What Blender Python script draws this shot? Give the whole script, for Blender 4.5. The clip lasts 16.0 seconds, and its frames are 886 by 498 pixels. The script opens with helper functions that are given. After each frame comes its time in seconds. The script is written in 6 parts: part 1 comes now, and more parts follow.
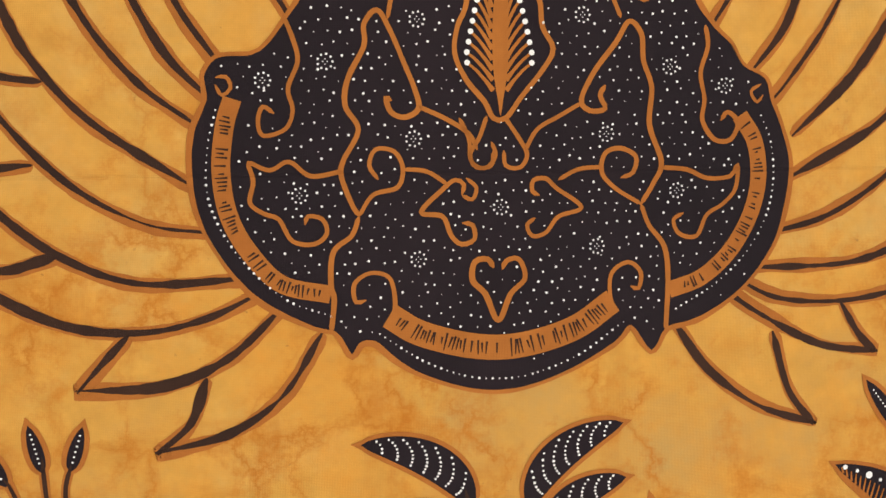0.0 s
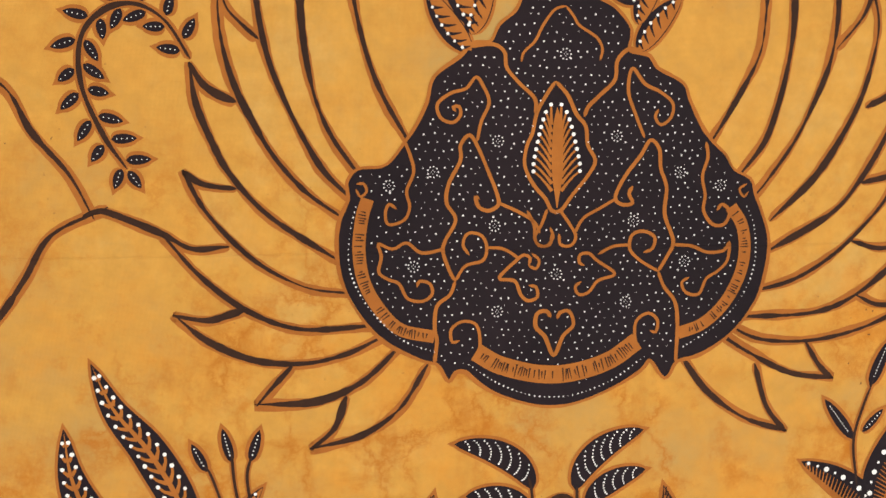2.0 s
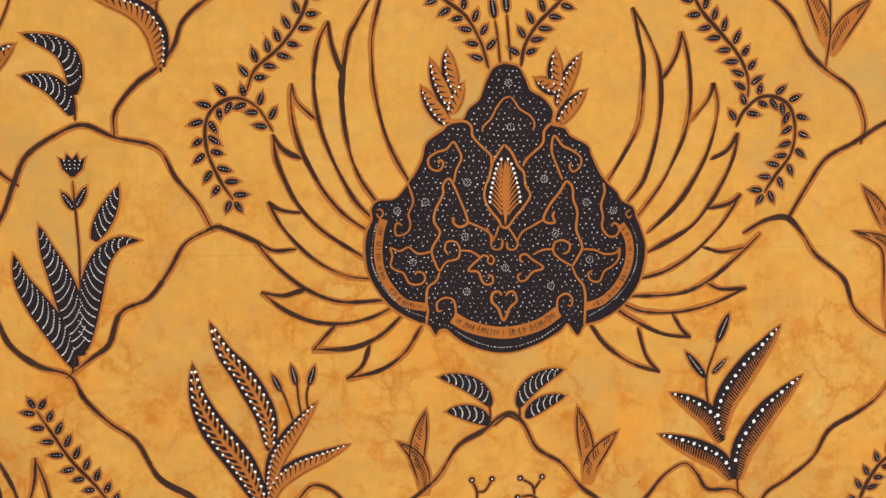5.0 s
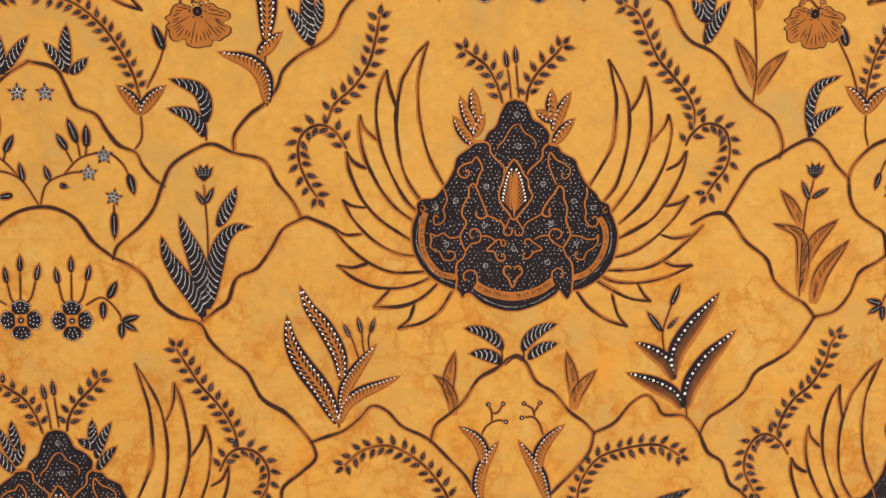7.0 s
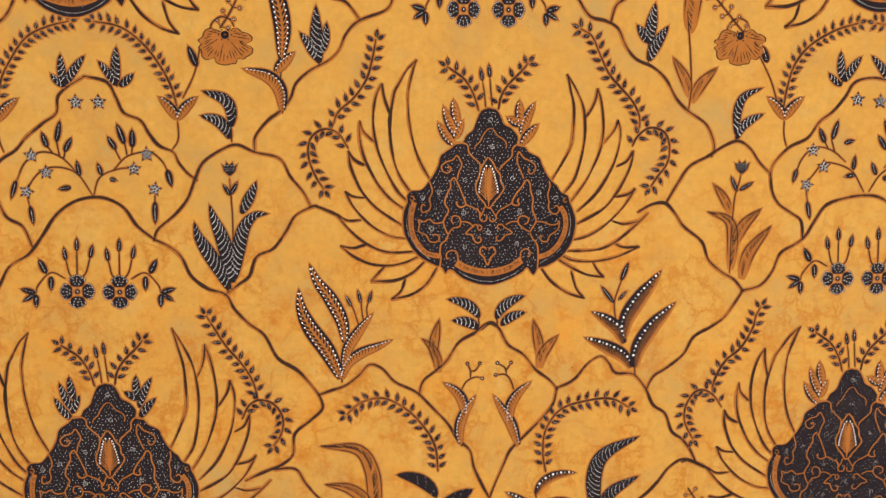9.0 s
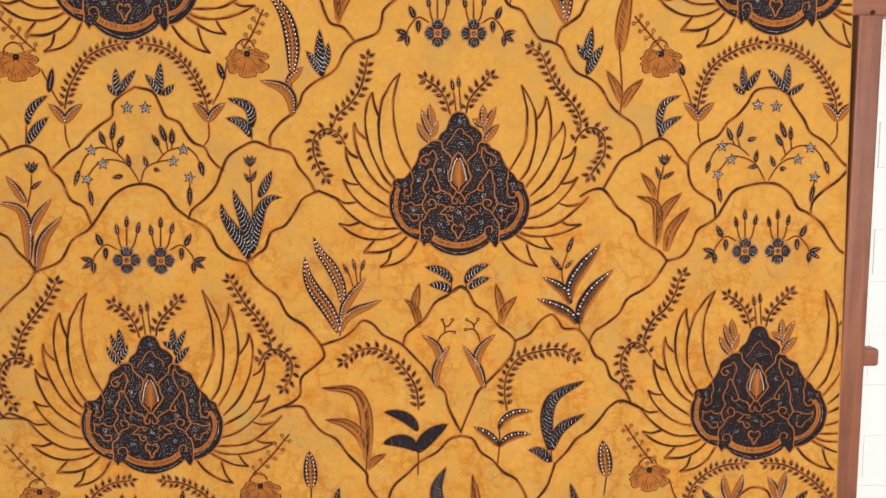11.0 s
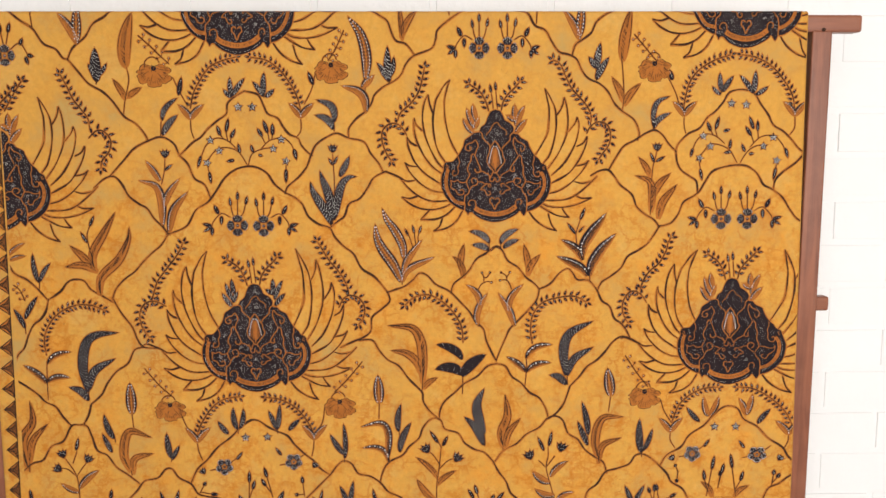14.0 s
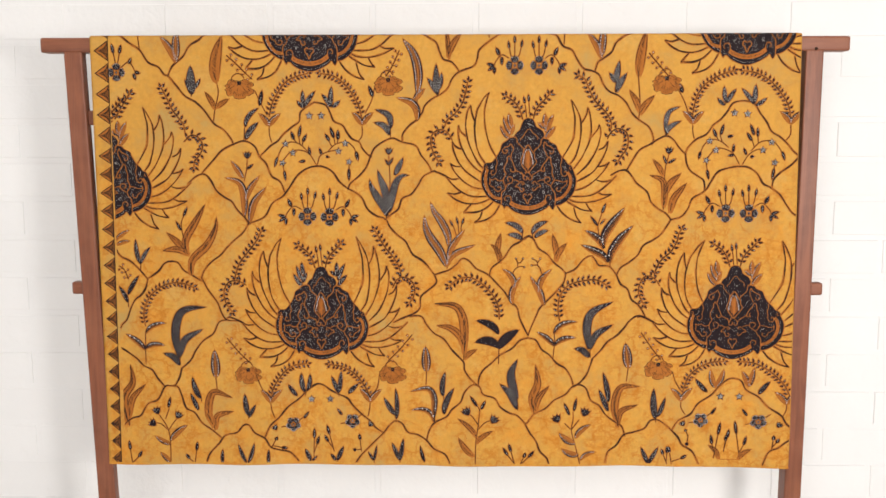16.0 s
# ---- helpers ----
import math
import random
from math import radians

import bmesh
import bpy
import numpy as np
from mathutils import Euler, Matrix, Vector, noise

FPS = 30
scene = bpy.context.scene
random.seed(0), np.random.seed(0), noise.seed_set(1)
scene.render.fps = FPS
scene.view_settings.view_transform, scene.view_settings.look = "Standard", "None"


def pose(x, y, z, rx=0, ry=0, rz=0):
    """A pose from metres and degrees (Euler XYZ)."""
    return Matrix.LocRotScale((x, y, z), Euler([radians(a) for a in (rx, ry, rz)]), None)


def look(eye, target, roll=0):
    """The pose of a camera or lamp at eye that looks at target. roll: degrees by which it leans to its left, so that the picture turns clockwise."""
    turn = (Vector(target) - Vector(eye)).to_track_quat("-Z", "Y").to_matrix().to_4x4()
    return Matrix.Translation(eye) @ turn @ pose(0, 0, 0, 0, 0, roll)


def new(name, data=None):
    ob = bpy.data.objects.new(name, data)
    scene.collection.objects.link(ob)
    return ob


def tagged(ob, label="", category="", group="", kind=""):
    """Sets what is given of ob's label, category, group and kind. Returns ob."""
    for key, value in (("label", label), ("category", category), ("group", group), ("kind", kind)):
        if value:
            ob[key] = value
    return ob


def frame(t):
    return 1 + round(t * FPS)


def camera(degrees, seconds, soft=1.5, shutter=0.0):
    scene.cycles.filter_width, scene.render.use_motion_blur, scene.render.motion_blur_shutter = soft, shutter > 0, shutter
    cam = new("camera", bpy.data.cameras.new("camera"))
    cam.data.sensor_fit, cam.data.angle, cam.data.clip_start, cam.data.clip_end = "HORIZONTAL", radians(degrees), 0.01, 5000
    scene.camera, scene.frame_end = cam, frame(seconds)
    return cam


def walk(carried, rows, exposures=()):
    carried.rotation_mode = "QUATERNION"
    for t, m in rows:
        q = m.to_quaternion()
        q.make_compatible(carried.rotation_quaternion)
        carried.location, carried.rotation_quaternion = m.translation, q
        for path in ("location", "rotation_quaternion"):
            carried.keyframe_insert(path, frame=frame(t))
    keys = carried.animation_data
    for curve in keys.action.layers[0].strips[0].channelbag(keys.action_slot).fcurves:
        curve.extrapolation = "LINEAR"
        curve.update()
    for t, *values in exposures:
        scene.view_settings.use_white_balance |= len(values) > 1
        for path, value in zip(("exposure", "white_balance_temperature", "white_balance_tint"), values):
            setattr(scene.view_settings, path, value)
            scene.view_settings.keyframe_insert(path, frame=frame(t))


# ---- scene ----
cam = camera(51.9, 16.0)
PATH = [
    (0, (0.724, -0.249, 1.054), (1.008, 1.719, 0.841), -0.5),
    (0.5, (0.714, -0.264, 1.074), (0.98, 1.703, 0.826), -0.3),
    (1, (0.699, -0.29, 1.081), (0.963, 1.68, 0.859), -0.0),
    (1.5, (0.693, -0.314, 1.092), (0.944, 1.653, 0.83), -0.1),
    (2, (0.69, -0.34, 1.09), (0.935, 1.63, 0.852), -0.3),
    (2.5, (0.695, -0.366, 1.091), (0.929, 1.607, 0.865), -0.4),
    (3, (0.696, -0.403, 1.081), (0.937, 1.575, 0.911), -0.6),
    (3.5, (0.7, -0.431, 1.101), (0.941, 1.541, 0.87), -0.2),
    (4, (0.698, -0.464, 1.098), (0.916, 1.512, 0.887), -0.3),
    (6.5, (0.678, -0.673, 1.15), (0.818, 1.298, 0.842), 0.1),
    (7, (0.673, -0.732, 1.14), (0.795, 1.245, 0.866), -0.0),
    (7.5, (0.663, -0.77, 1.135), (0.784, 1.208, 0.864), 0.0),
    (8, (0.668, -0.811, 1.131), (0.785, 1.168, 0.871), -0.1),
    (8.5, (0.671, -0.844, 1.123), (0.783, 1.138, 0.882), -0.1),
    (9, (0.682, -0.878, 1.144), (0.794, 1.1, 0.87), -0.0),
    (11.5, (0.703, -1.147, 1.113), (0.796, 0.839, 0.898), -0.1),
    (12, (0.688, -1.198, 1.117), (0.776, 0.788, 0.895), -0.1),
    (12.5, (0.675, -1.256, 1.135), (0.759, 0.726, 0.882), -0.1),
    (13, (0.659, -1.321, 1.138), (0.731, 0.662, 0.887), -0.0),
    (13.5, (0.653, -1.366, 1.137), (0.717, 0.617, 0.884), -0.1),
    (14, (0.656, -1.397, 1.137), (0.712, 0.584, 0.865), -0.2),
    (14.5, (0.66, -1.435, 1.132), (0.697, 0.547, 0.871), -0.2),
    (15, (0.656, -1.499, 1.134), (0.652, 0.486, 0.889), 0.0),
    (15.5, (0.653, -1.566, 1.129), (0.631, 0.419, 0.889), -0.1),
    (16, (0.658, -1.629, 1.122), (0.617, 0.356, 0.882), -0.1),
]
walk(cam, [(t, look(eye, target, roll)) for t, eye, target, roll in PATH],
     exposures=[(0, -0.13), (2, -0.06), (4, -0.04), (7, 0.0), (16, 0.0)])

from mathutils import geometry

# ---- light ----
world = bpy.data.worlds.new("room_light")
scene.world = world
world.use_nodes = True
world.node_tree.nodes["Background"].inputs[0].default_value = (0.95, 0.97, 1.0, 1)
world.node_tree.nodes["Background"].inputs[1].default_value = 0.25


def area_lamp(name, eye, target, size_x, size_y, watts, colour):
    data = bpy.data.lights.new(name, "AREA")
    data.shape, data.size, data.size_y, data.energy, data.color = "RECTANGLE", size_x, size_y, watts, colour
    lamp = new(name, data)
    lamp.matrix_world = look(eye, target)
    return lamp


area_lamp("key_lamp", (1.65, -1.95, 1.12), (0.6, 0.1, 0.9), 0.4, 0.4, 24, (1.0, 0.965, 0.92))
# broad frontal fill added to lift the wall under the hem; no window there
area_lamp("fill_panel", (0.3, -3.0, 1.5), (0.6, 0.0, 0.95), 1.5, 1.6, 42.5, (1.0, 0.985, 0.96))


# ---- materials ----
def material(name, rough=0.8):
    mat = bpy.data.materials.new(name)
    mat.use_nodes = True
    tree = mat.node_tree
    bsdf = tree.nodes["Principled BSDF"]
    bsdf.inputs["Roughness"].default_value = rough
    bsdf.inputs["Specular IOR Level"].default_value = 0.2
    return mat, tree, bsdf


def node(tree, kind, **inputs):
    n = tree.nodes.new(kind)
    for key, value in inputs.items():
        n.inputs[key.replace("_", " ")].default_value = value
    return n


def ramp(tree, source, stops):
    r = tree.nodes.new("ShaderNodeValToRGB")
    while len(r.color_ramp.elements) < len(stops):
        r.color_ramp.elements.new(0.5)
    for e, (at, colour) in zip(r.color_ramp.elements, stops):
        e.position, e.color = at, (*colour, 1)
    tree.links.new(source, r.inputs[0])
    return r.outputs[0]


def mix(tree, factor, a, b, blend="MIX"):
    m = tree.nodes.new("ShaderNodeMix")
    m.data_type, m.blend_type = "RGBA", blend
    for value, socket in ((factor, m.inputs[0]), (a, m.inputs[6]), (b, m.inputs[7])):
        if isinstance(value, (int, float)):
            socket.default_value = value
        elif isinstance(value, tuple):
            socket.default_value = (*value, 1)
        else:
            tree.links.new(value, socket)
    return m.outputs[2]


def place(tree, scale=(1, 1, 1)):
    c = tree.nodes.new("ShaderNodeNewGeometry")
    m = tree.nodes.new("ShaderNodeMapping")
    m.inputs["Scale"].default_value = scale
    tree.links.new(c.outputs["Position"], m.inputs[0])
    return m.outputs[0]


def noise_at(tree, where, scale, detail=3.0, rough=0.5, distortion=0.0):
    n = node(tree, "ShaderNodeTexNoise", Scale=scale, Detail=detail, Roughness=rough, Distortion=distortion)
    tree.links.new(where, n.inputs["Vector"])
    return n.outputs["Fac"]


def bump(tree, bsdf, height, strength, distance):
    b = node(tree, "ShaderNodeBump", Strength=strength, Distance=distance)
    tree.links.new(height, b.inputs["Height"])
    tree.links.new(b.outputs[0], bsdf.inputs["Normal"])


def weave(tree):
    """Plain cotton weave, threads about 0.45 mm apart."""
    w = place(tree)
    a = node(tree, "ShaderNodeTexWave", Scale=700.0, Distortion=1.0)
    a.bands_direction = "X"
    b = node(tree, "ShaderNodeTexWave", Scale=700.0, Distortion=1.0)
    b.bands_direction = "Z"
    for n in (a, b):
        tree.links.new(w, n.inputs["Vector"])
    return mix(tree, 0.5, a.outputs["Color"], b.outputs["Color"])


def cloth_material(name, stops, blotch, crackle, rough=0.85):
    """Dyed cotton: uneven dye at two scales, wax-crack veins and a fine weave."""
    mat, tree, bsdf = material(name, rough)
    w = place(tree)
    base = ramp(tree, noise_at(tree, w, 11.0, 8.0, 0.68), stops)
    fine = ramp(tree, noise_at(tree, w, 130.0, 4.0, 0.65), [(0.3, (0.86, 0.86, 0.86)), (0.75, (1.08, 1.08, 1.08))])
    colour = mix(tree, 1.0, base, fine, "MULTIPLY")
    if crackle:
        veins = node(tree, "ShaderNodeTexVoronoi", Scale=38.0)
        veins.feature = "DISTANCE_TO_EDGE"
        warp = tree.nodes.new("ShaderNodeVectorMath")
        warp.operation = "ADD"
        n = node(tree, "ShaderNodeTexNoise", Scale=26.0, Detail=6.0, Roughness=0.7)
        tree.links.new(w, n.inputs["Vector"])
        shift = tree.nodes.new("ShaderNodeVectorMath")
        shift.operation = "SCALE"
        shift.inputs["Scale"].default_value = 0.05
        tree.links.new(n.outputs["Color"], shift.inputs[0])
        tree.links.new(w, warp.inputs[0])
        tree.links.new(shift.outputs[0], warp.inputs[1])
        tree.links.new(warp.outputs[0], veins.inputs["Vector"])
        line = ramp(tree, veins.outputs["Distance"], [(0.0, (0.8, 0.8, 0.8)), (0.04, (0.4, 0.4, 0.4)), (0.13, (0, 0, 0))])
        where = ramp(tree, noise_at(tree, w, 18.0, 5.0, 0.6), [(0.44, (0, 0, 0)), (0.58, (1, 1, 1))])
        patch = ramp(tree, noise_at(tree, w, 16.0, 8.0, 0.72), [(0.46, (0, 0, 0)), (0.70, (0.82, 0.82, 0.82))])
        # the lower part of the cloth took more of the orange dye
        height = tree.nodes.new("ShaderNodeSeparateXYZ")
        tree.links.new(w, height.inputs[0])
        lower = node(tree, "ShaderNodeMapRange", To_Min=0.25, To_Max=1.0)
        lower.inputs["From Min"].default_value, lower.inputs["From Max"].default_value = 1.10, 1.02
        tree.links.new(height.outputs["Z"], lower.inputs["Value"])
        colour = mix(tree, mix(tree, 1.0, patch, lower.outputs[0], "MULTIPLY"), colour, (0.60, 0.225, 0.020))
        grey = ramp(tree, noise_at(tree, w, 11.0, 7.0, 0.68), [(0.46, (0, 0, 0)), (0.68, (0.95, 0.95, 0.95))])
        colour = mix(tree, grey, colour, (0.42, 0.27, 0.085))
        for squeeze, spread in (((1.0, 1.0, 0.22), 60.0), ((0.22, 1.0, 1.0), 55.0)):
            streak = ramp(tree, noise_at(tree, place(tree, squeeze), spread, 5.0, 0.65), [(0.53, (0, 0, 0)), (0.68, (0.55, 0.55, 0.55))])
            streak = mix(tree, 1.0, mix(tree, 1.0, streak, where, "MULTIPLY"), lower.outputs[0], "MULTIPLY")
            colour = mix(tree, streak, colour, (0.42, 0.145, 0.014))
        cracks = mix(tree, 1.0, mix(tree, 1.0, line, where, "MULTIPLY"), lower.outputs[0], "MULTIPLY")
        colour = mix(tree, cracks, colour, (0.42, 0.135, 0.010))
        knots = ramp(tree, noise_at(tree, w, 34.0, 6.0, 0.7), [(0.54, (0, 0, 0)), (0.68, (0.9, 0.9, 0.9))])
        colour = mix(tree, mix(tree, 1.0, knots, lower.outputs[0], "MULTIPLY"), colour, (0.45, 0.15, 0.012))
        specks = ramp(tree, noise_at(tree, w, 420.0, 2.0, 0.5), [(0.72, (0, 0, 0)), (0.76, (0.85, 0.85, 0.85))])
        flock = ramp(tree, noise_at(tree, w, 15.0, 2.0), [(0.51, (0, 0, 0)), (0.62, (1, 1, 1))])
        colour = mix(tree, mix(tree, 1.0, specks, flock, "MULTIPLY"), colour, (0.10, 0.05, 0.02))
    colour = mix(tree, blotch, colour, mix(tree, 1.0, colour, weave(tree), "MULTIPLY"))
    tree.links.new(colour, bsdf.inputs["Base Color"])
    # the weave, and the pressed crease of a cloth kept folded
    up = tree.nodes.new("ShaderNodeSeparateXYZ")
    tree.links.new(w, up.inputs[0])
    near = node(tree, "ShaderNodeMapRange")
    near.inputs["From Min"].default_value, near.inputs["From Max"].default_value = 1.0455, 1.0505
    tree.links.new(up.outputs["Z"], near.inputs["Value"])
    crease = ramp(tree, near.outputs[0], [(0.0, (0.5, 0.5, 0.5)), (0.38, (0.7, 0.7, 0.7)), (0.5, (0.1, 0.1, 0.1)), (0.62, (0.7, 0.7, 0.7)), (1.0, (0.5, 0.5, 0.5))])
    fold = node(tree, "ShaderNodeBump", Strength=0.55, Distance=0.0007)
    tree.links.new(crease, fold.inputs["Height"])
    bump(tree, bsdf, weave(tree), 0.25, 0.0002)
    tree.links.new(fold.outputs[0], bsdf.inputs["Normal"].links[0].from_node.inputs["Normal"])
    return mat


CLOTH = cloth_material("ochre_cotton", [(0.38, (0.557, 0.311, 0.075)), (0.5, (0.592, 0.291, 0.046)), (0.62, (0.602, 0.261, 0.031))], 0.12, True)
BROWN = cloth_material("soga_brown_dye", [(0.3, (0.335, 0.107, 0.017)), (0.7, (0.425, 0.145, 0.025))], 0.15, False)
DARK = cloth_material("indigo_black_dye", [(0.3, (0.0095, 0.0055, 0.0075)), (0.7, (0.017, 0.0095, 0.012))], 0.15, False)
WHITE = cloth_material("undyed_cotton", [(0.3, (0.76, 0.74, 0.72)), (0.7, (0.88, 0.85, 0.80))], 0.1, False)
EDGE = cloth_material("dark_brown_dye", [(0.3, (0.024, 0.011, 0.007)), (0.7, (0.052, 0.021, 0.010))], 0.15, False)
INKS = [BROWN, DARK, WHITE, EDGE]
B, K, W, E = 0, 1, 2, 3


def wood_material():
    mat, tree, bsdf = material("red_brown_wood", 0.42)
    bsdf.inputs["Specular IOR Level"].default_value = 0.45
    tc = tree.nodes.new("ShaderNodeTexCoord")
    m = tree.nodes.new("ShaderNodeMapping")
    m.inputs["Scale"].default_value = (1.0, 1.0, 0.07)
    tree.links.new(tc.outputs["Object"], m.inputs[0])
    grain = noise_at(tree, m.outputs[0], 90.0, 6.0, 0.6, 0.6)
    wear = noise_at(tree, place(tree), 14.0, 5.0, 0.6)
    colour = ramp(tree, grain, [(0.3, (0.125, 0.036, 0.016)), (0.52, (0.20, 0.062, 0.028)), (0.75, (0.26, 0.087, 0.039))])
    colour = mix(tree, ramp(tree, wear, [(0.45, (0, 0, 0)), (0.75, (0.45, 0.45, 0.45))]), colour, (0.29, 0.112, 0.058))
    tree.links.new(colour, bsdf.inputs["Base Color"])
    bump(tree, bsdf, grain, 0.2, 0.0006)
    return mat


def paint_material(name, colour, rough=0.5, relief=0.25):
    mat, tree, bsdf = material(name, rough)
    w = place(tree)
    info = tree.nodes.new("ShaderNodeObjectInfo")
    tone = ramp(tree, noise_at(tree, w, 3.0, 4.0), [(0.3, tuple(c * 0.95 for c in colour)), (0.7, colour)])
    each = ramp(tree, info.outputs["Random"], [(0.0, (0.975, 0.975, 0.975)), (1.0, (1.0, 1.0, 1.0))])
    tree.links.new(mix(tree, 1.0, tone, each, "MULTIPLY"), bsdf.inputs["Base Color"])
    bump(tree, bsdf, mix(tree, 0.35, noise_at(tree, w, 35.0, 5.0, 0.6), noise_at(tree, w, 9.0, 3.0)), relief, 0.004)
    return mat


WOOD = wood_material()
FOAM = paint_material("white_foam_brick", (0.845, 0.842, 0.846), 0.55, 1.0)
PLASTER = paint_material("white_plaster", (0.80, 0.78, 0.76), 0.8, 0.1)
TILE = paint_material("pale_floor", (0.78, 0.76, 0.74), 0.5, 0.05)


# ---- building helpers ----
def part(name, bm, mats, parent=None, label=""):
    data = bpy.data.meshes.new(name)
    bm.to_mesh(data)
    bm.free()
    for m in mats if isinstance(mats, list) else [mats]:
        data.materials.append(m)
    ob = new(name, data)
    ob.parent = parent
    return tagged(ob, label)


def empty(name, x, y, z):
    ob = new(name)
    ob.location = (x, y, z)
    ob.empty_display_size = 0.1
    return ob


def block(x0, x1, y0, y1, z0, z1, bevel=0.0, lean=0.0):
    """A bevelled bar; its foot shifts sideways by lean."""
    bm = bmesh.new()
    bmesh.ops.create_cube(bm, size=1)
    for v in bm.verts:
        low = v.co.z < 0
        v.co = Vector((x0 + (v.co.x + 0.5) * (x1 - x0) + (lean if low else 0), y0 + (v.co.y + 0.5) * (y1 - y0), z0 + (v.co.z + 0.5) * (z1 - z0)))
    if bevel:
        bmesh.ops.bevel(bm, geom=bm.edges[:], offset=bevel, segments=3, profile=0.5, affect="EDGES")
    return bm


# ---- the room ----
WALL_Y = 0.22
# only wall_north is seen; the other surfaces are added unseen to bounce fill light
room = {
    "floor": (-1.6, 2.9, -3.2, WALL_Y + 0.13, -0.1, 0.0, TILE, "unseen floor under the drying rack, kept pale to bounce light"),
    "ceiling": (-1.6, 2.9, -3.2, WALL_Y + 0.13, 2.7, 2.8, PLASTER, "unseen white ceiling added to bounce light"),
    "wall_west": (-1.7, -1.6, -3.2, WALL_Y + 0.13, -0.1, 2.8, PLASTER, "unseen white side wall added to bounce light"),
    "wall_east": (2.9, 3.0, -3.2, WALL_Y + 0.13, -0.1, 2.8, PLASTER, "unseen white side wall added to bounce light"),
    "wall_south": (-1.7, 3.0, -3.3, -3.2, -0.1, 2.8, PLASTER, "unseen white wall added behind the viewer to bounce light"),
    "wall_north": (-1.6, 2.9, WALL_Y + 0.0016, WALL_Y + 0.13, 0.0, 2.7, FOAM, "white wall covered with embossed brick-pattern foam panels"),
}
for name, (x0, x1, y0, y1, z0, z1, mat, label) in room.items():
    ob = tagged(part(name, block(x0, x1, y0, y1, z0, z1), mat), label, name.split("_")[0], "", "structure")

# ---- the wooden rack ----
RACK_TOP = 1.2985
rack = tagged(empty("cloth_rack", 0.62, 0.02, 0.0), "red-brown wooden rack with two legs holding a hung cloth", "rack")


def rack_part(name, *box, bevel=0.003, lean=0.0, parent=None):
    x0, x1, y0, y1, z0, z1 = box
    cx, cy, cz = (x0 + x1) / 2, (y0 + y1) / 2, (z0 + z1) / 2
    sx, sy, sz = (x1 - x0) / 2, (y1 - y0) / 2, (z1 - z0) / 2
    bm = block(-sx, sx, -sy, sy, -sz, sz, bevel, lean)
    if sx > sz:  # lay the grain along the bar
        bmesh.ops.rotate(bm, verts=bm.verts, matrix=Matrix.Rotation(radians(90), 3, "Y"))
    ob = part(name, bm, WOOD, rack)
    ob.location = (cx - 0.62, cy - 0.02, cz)
    if sx > sz:
        ob.rotation_euler = (0, radians(-90), 0)
    return ob


rail = rack_part("top_rail", -0.091, 1.336, 0.0035, 0.0345, RACK_TOP - 0.024, RACK_TOP + 0.002, bevel=0.004)
rail.rotation_euler.y += radians(0.08)  # its west end sits a little higher
left_leg = rack_part("leg", -0.050, -0.017, 0.004, 0.024, 0.025, RACK_TOP - 0.021, lean=0.036)
right_leg = rack_part("leg", 1.260, 1.291, 0.004, 0.040, 0.025, RACK_TOP - 0.022, lean=-0.006)
rack_part("stretcher", -0.060, 1.312, 0.012, 0.034, 0.839, 0.862, bevel=0.004)
rack_part("stretcher", -0.025, 1.235, 0.014, 0.032, 1.148, 1.174)
rack_part("foot", -0.032, 0.034, -0.19, 0.20, 0.0, 0.045, bevel=0.006)
rack_part("foot", 1.244, 1.295, -0.19, 0.20, 0.0, 0.045, bevel=0.006)
for x in (1.2765,):
    bm = bmesh.new()
    bmesh.ops.create_cone(bm, cap_ends=True, segments=14, radius1=0.003, radius2=0.0026, depth=0.003)
    bmesh.ops.rotate(bm, verts=bm.verts, matrix=Matrix.Rotation(radians(90), 3, "X"))
    peg = part("dowel", bm, EDGE, rack, "small dark dowel end")
    peg.location = (x - 0.62, 0.0035 - 0.02, RACK_TOP - 0.021)

# ---- the cloth ----
CLOTH_W, DROP, BACK = 1250.0, 779.0, 260.0  # millimetres
ROUND, TOP_W, TOP_UP = 6.0, 26.0, 4.5


def hem(u):
    return DROP + 1.3 * math.sin(u * 0.011 + 0.6) + 0.9 * math.sin(u * 0.031)


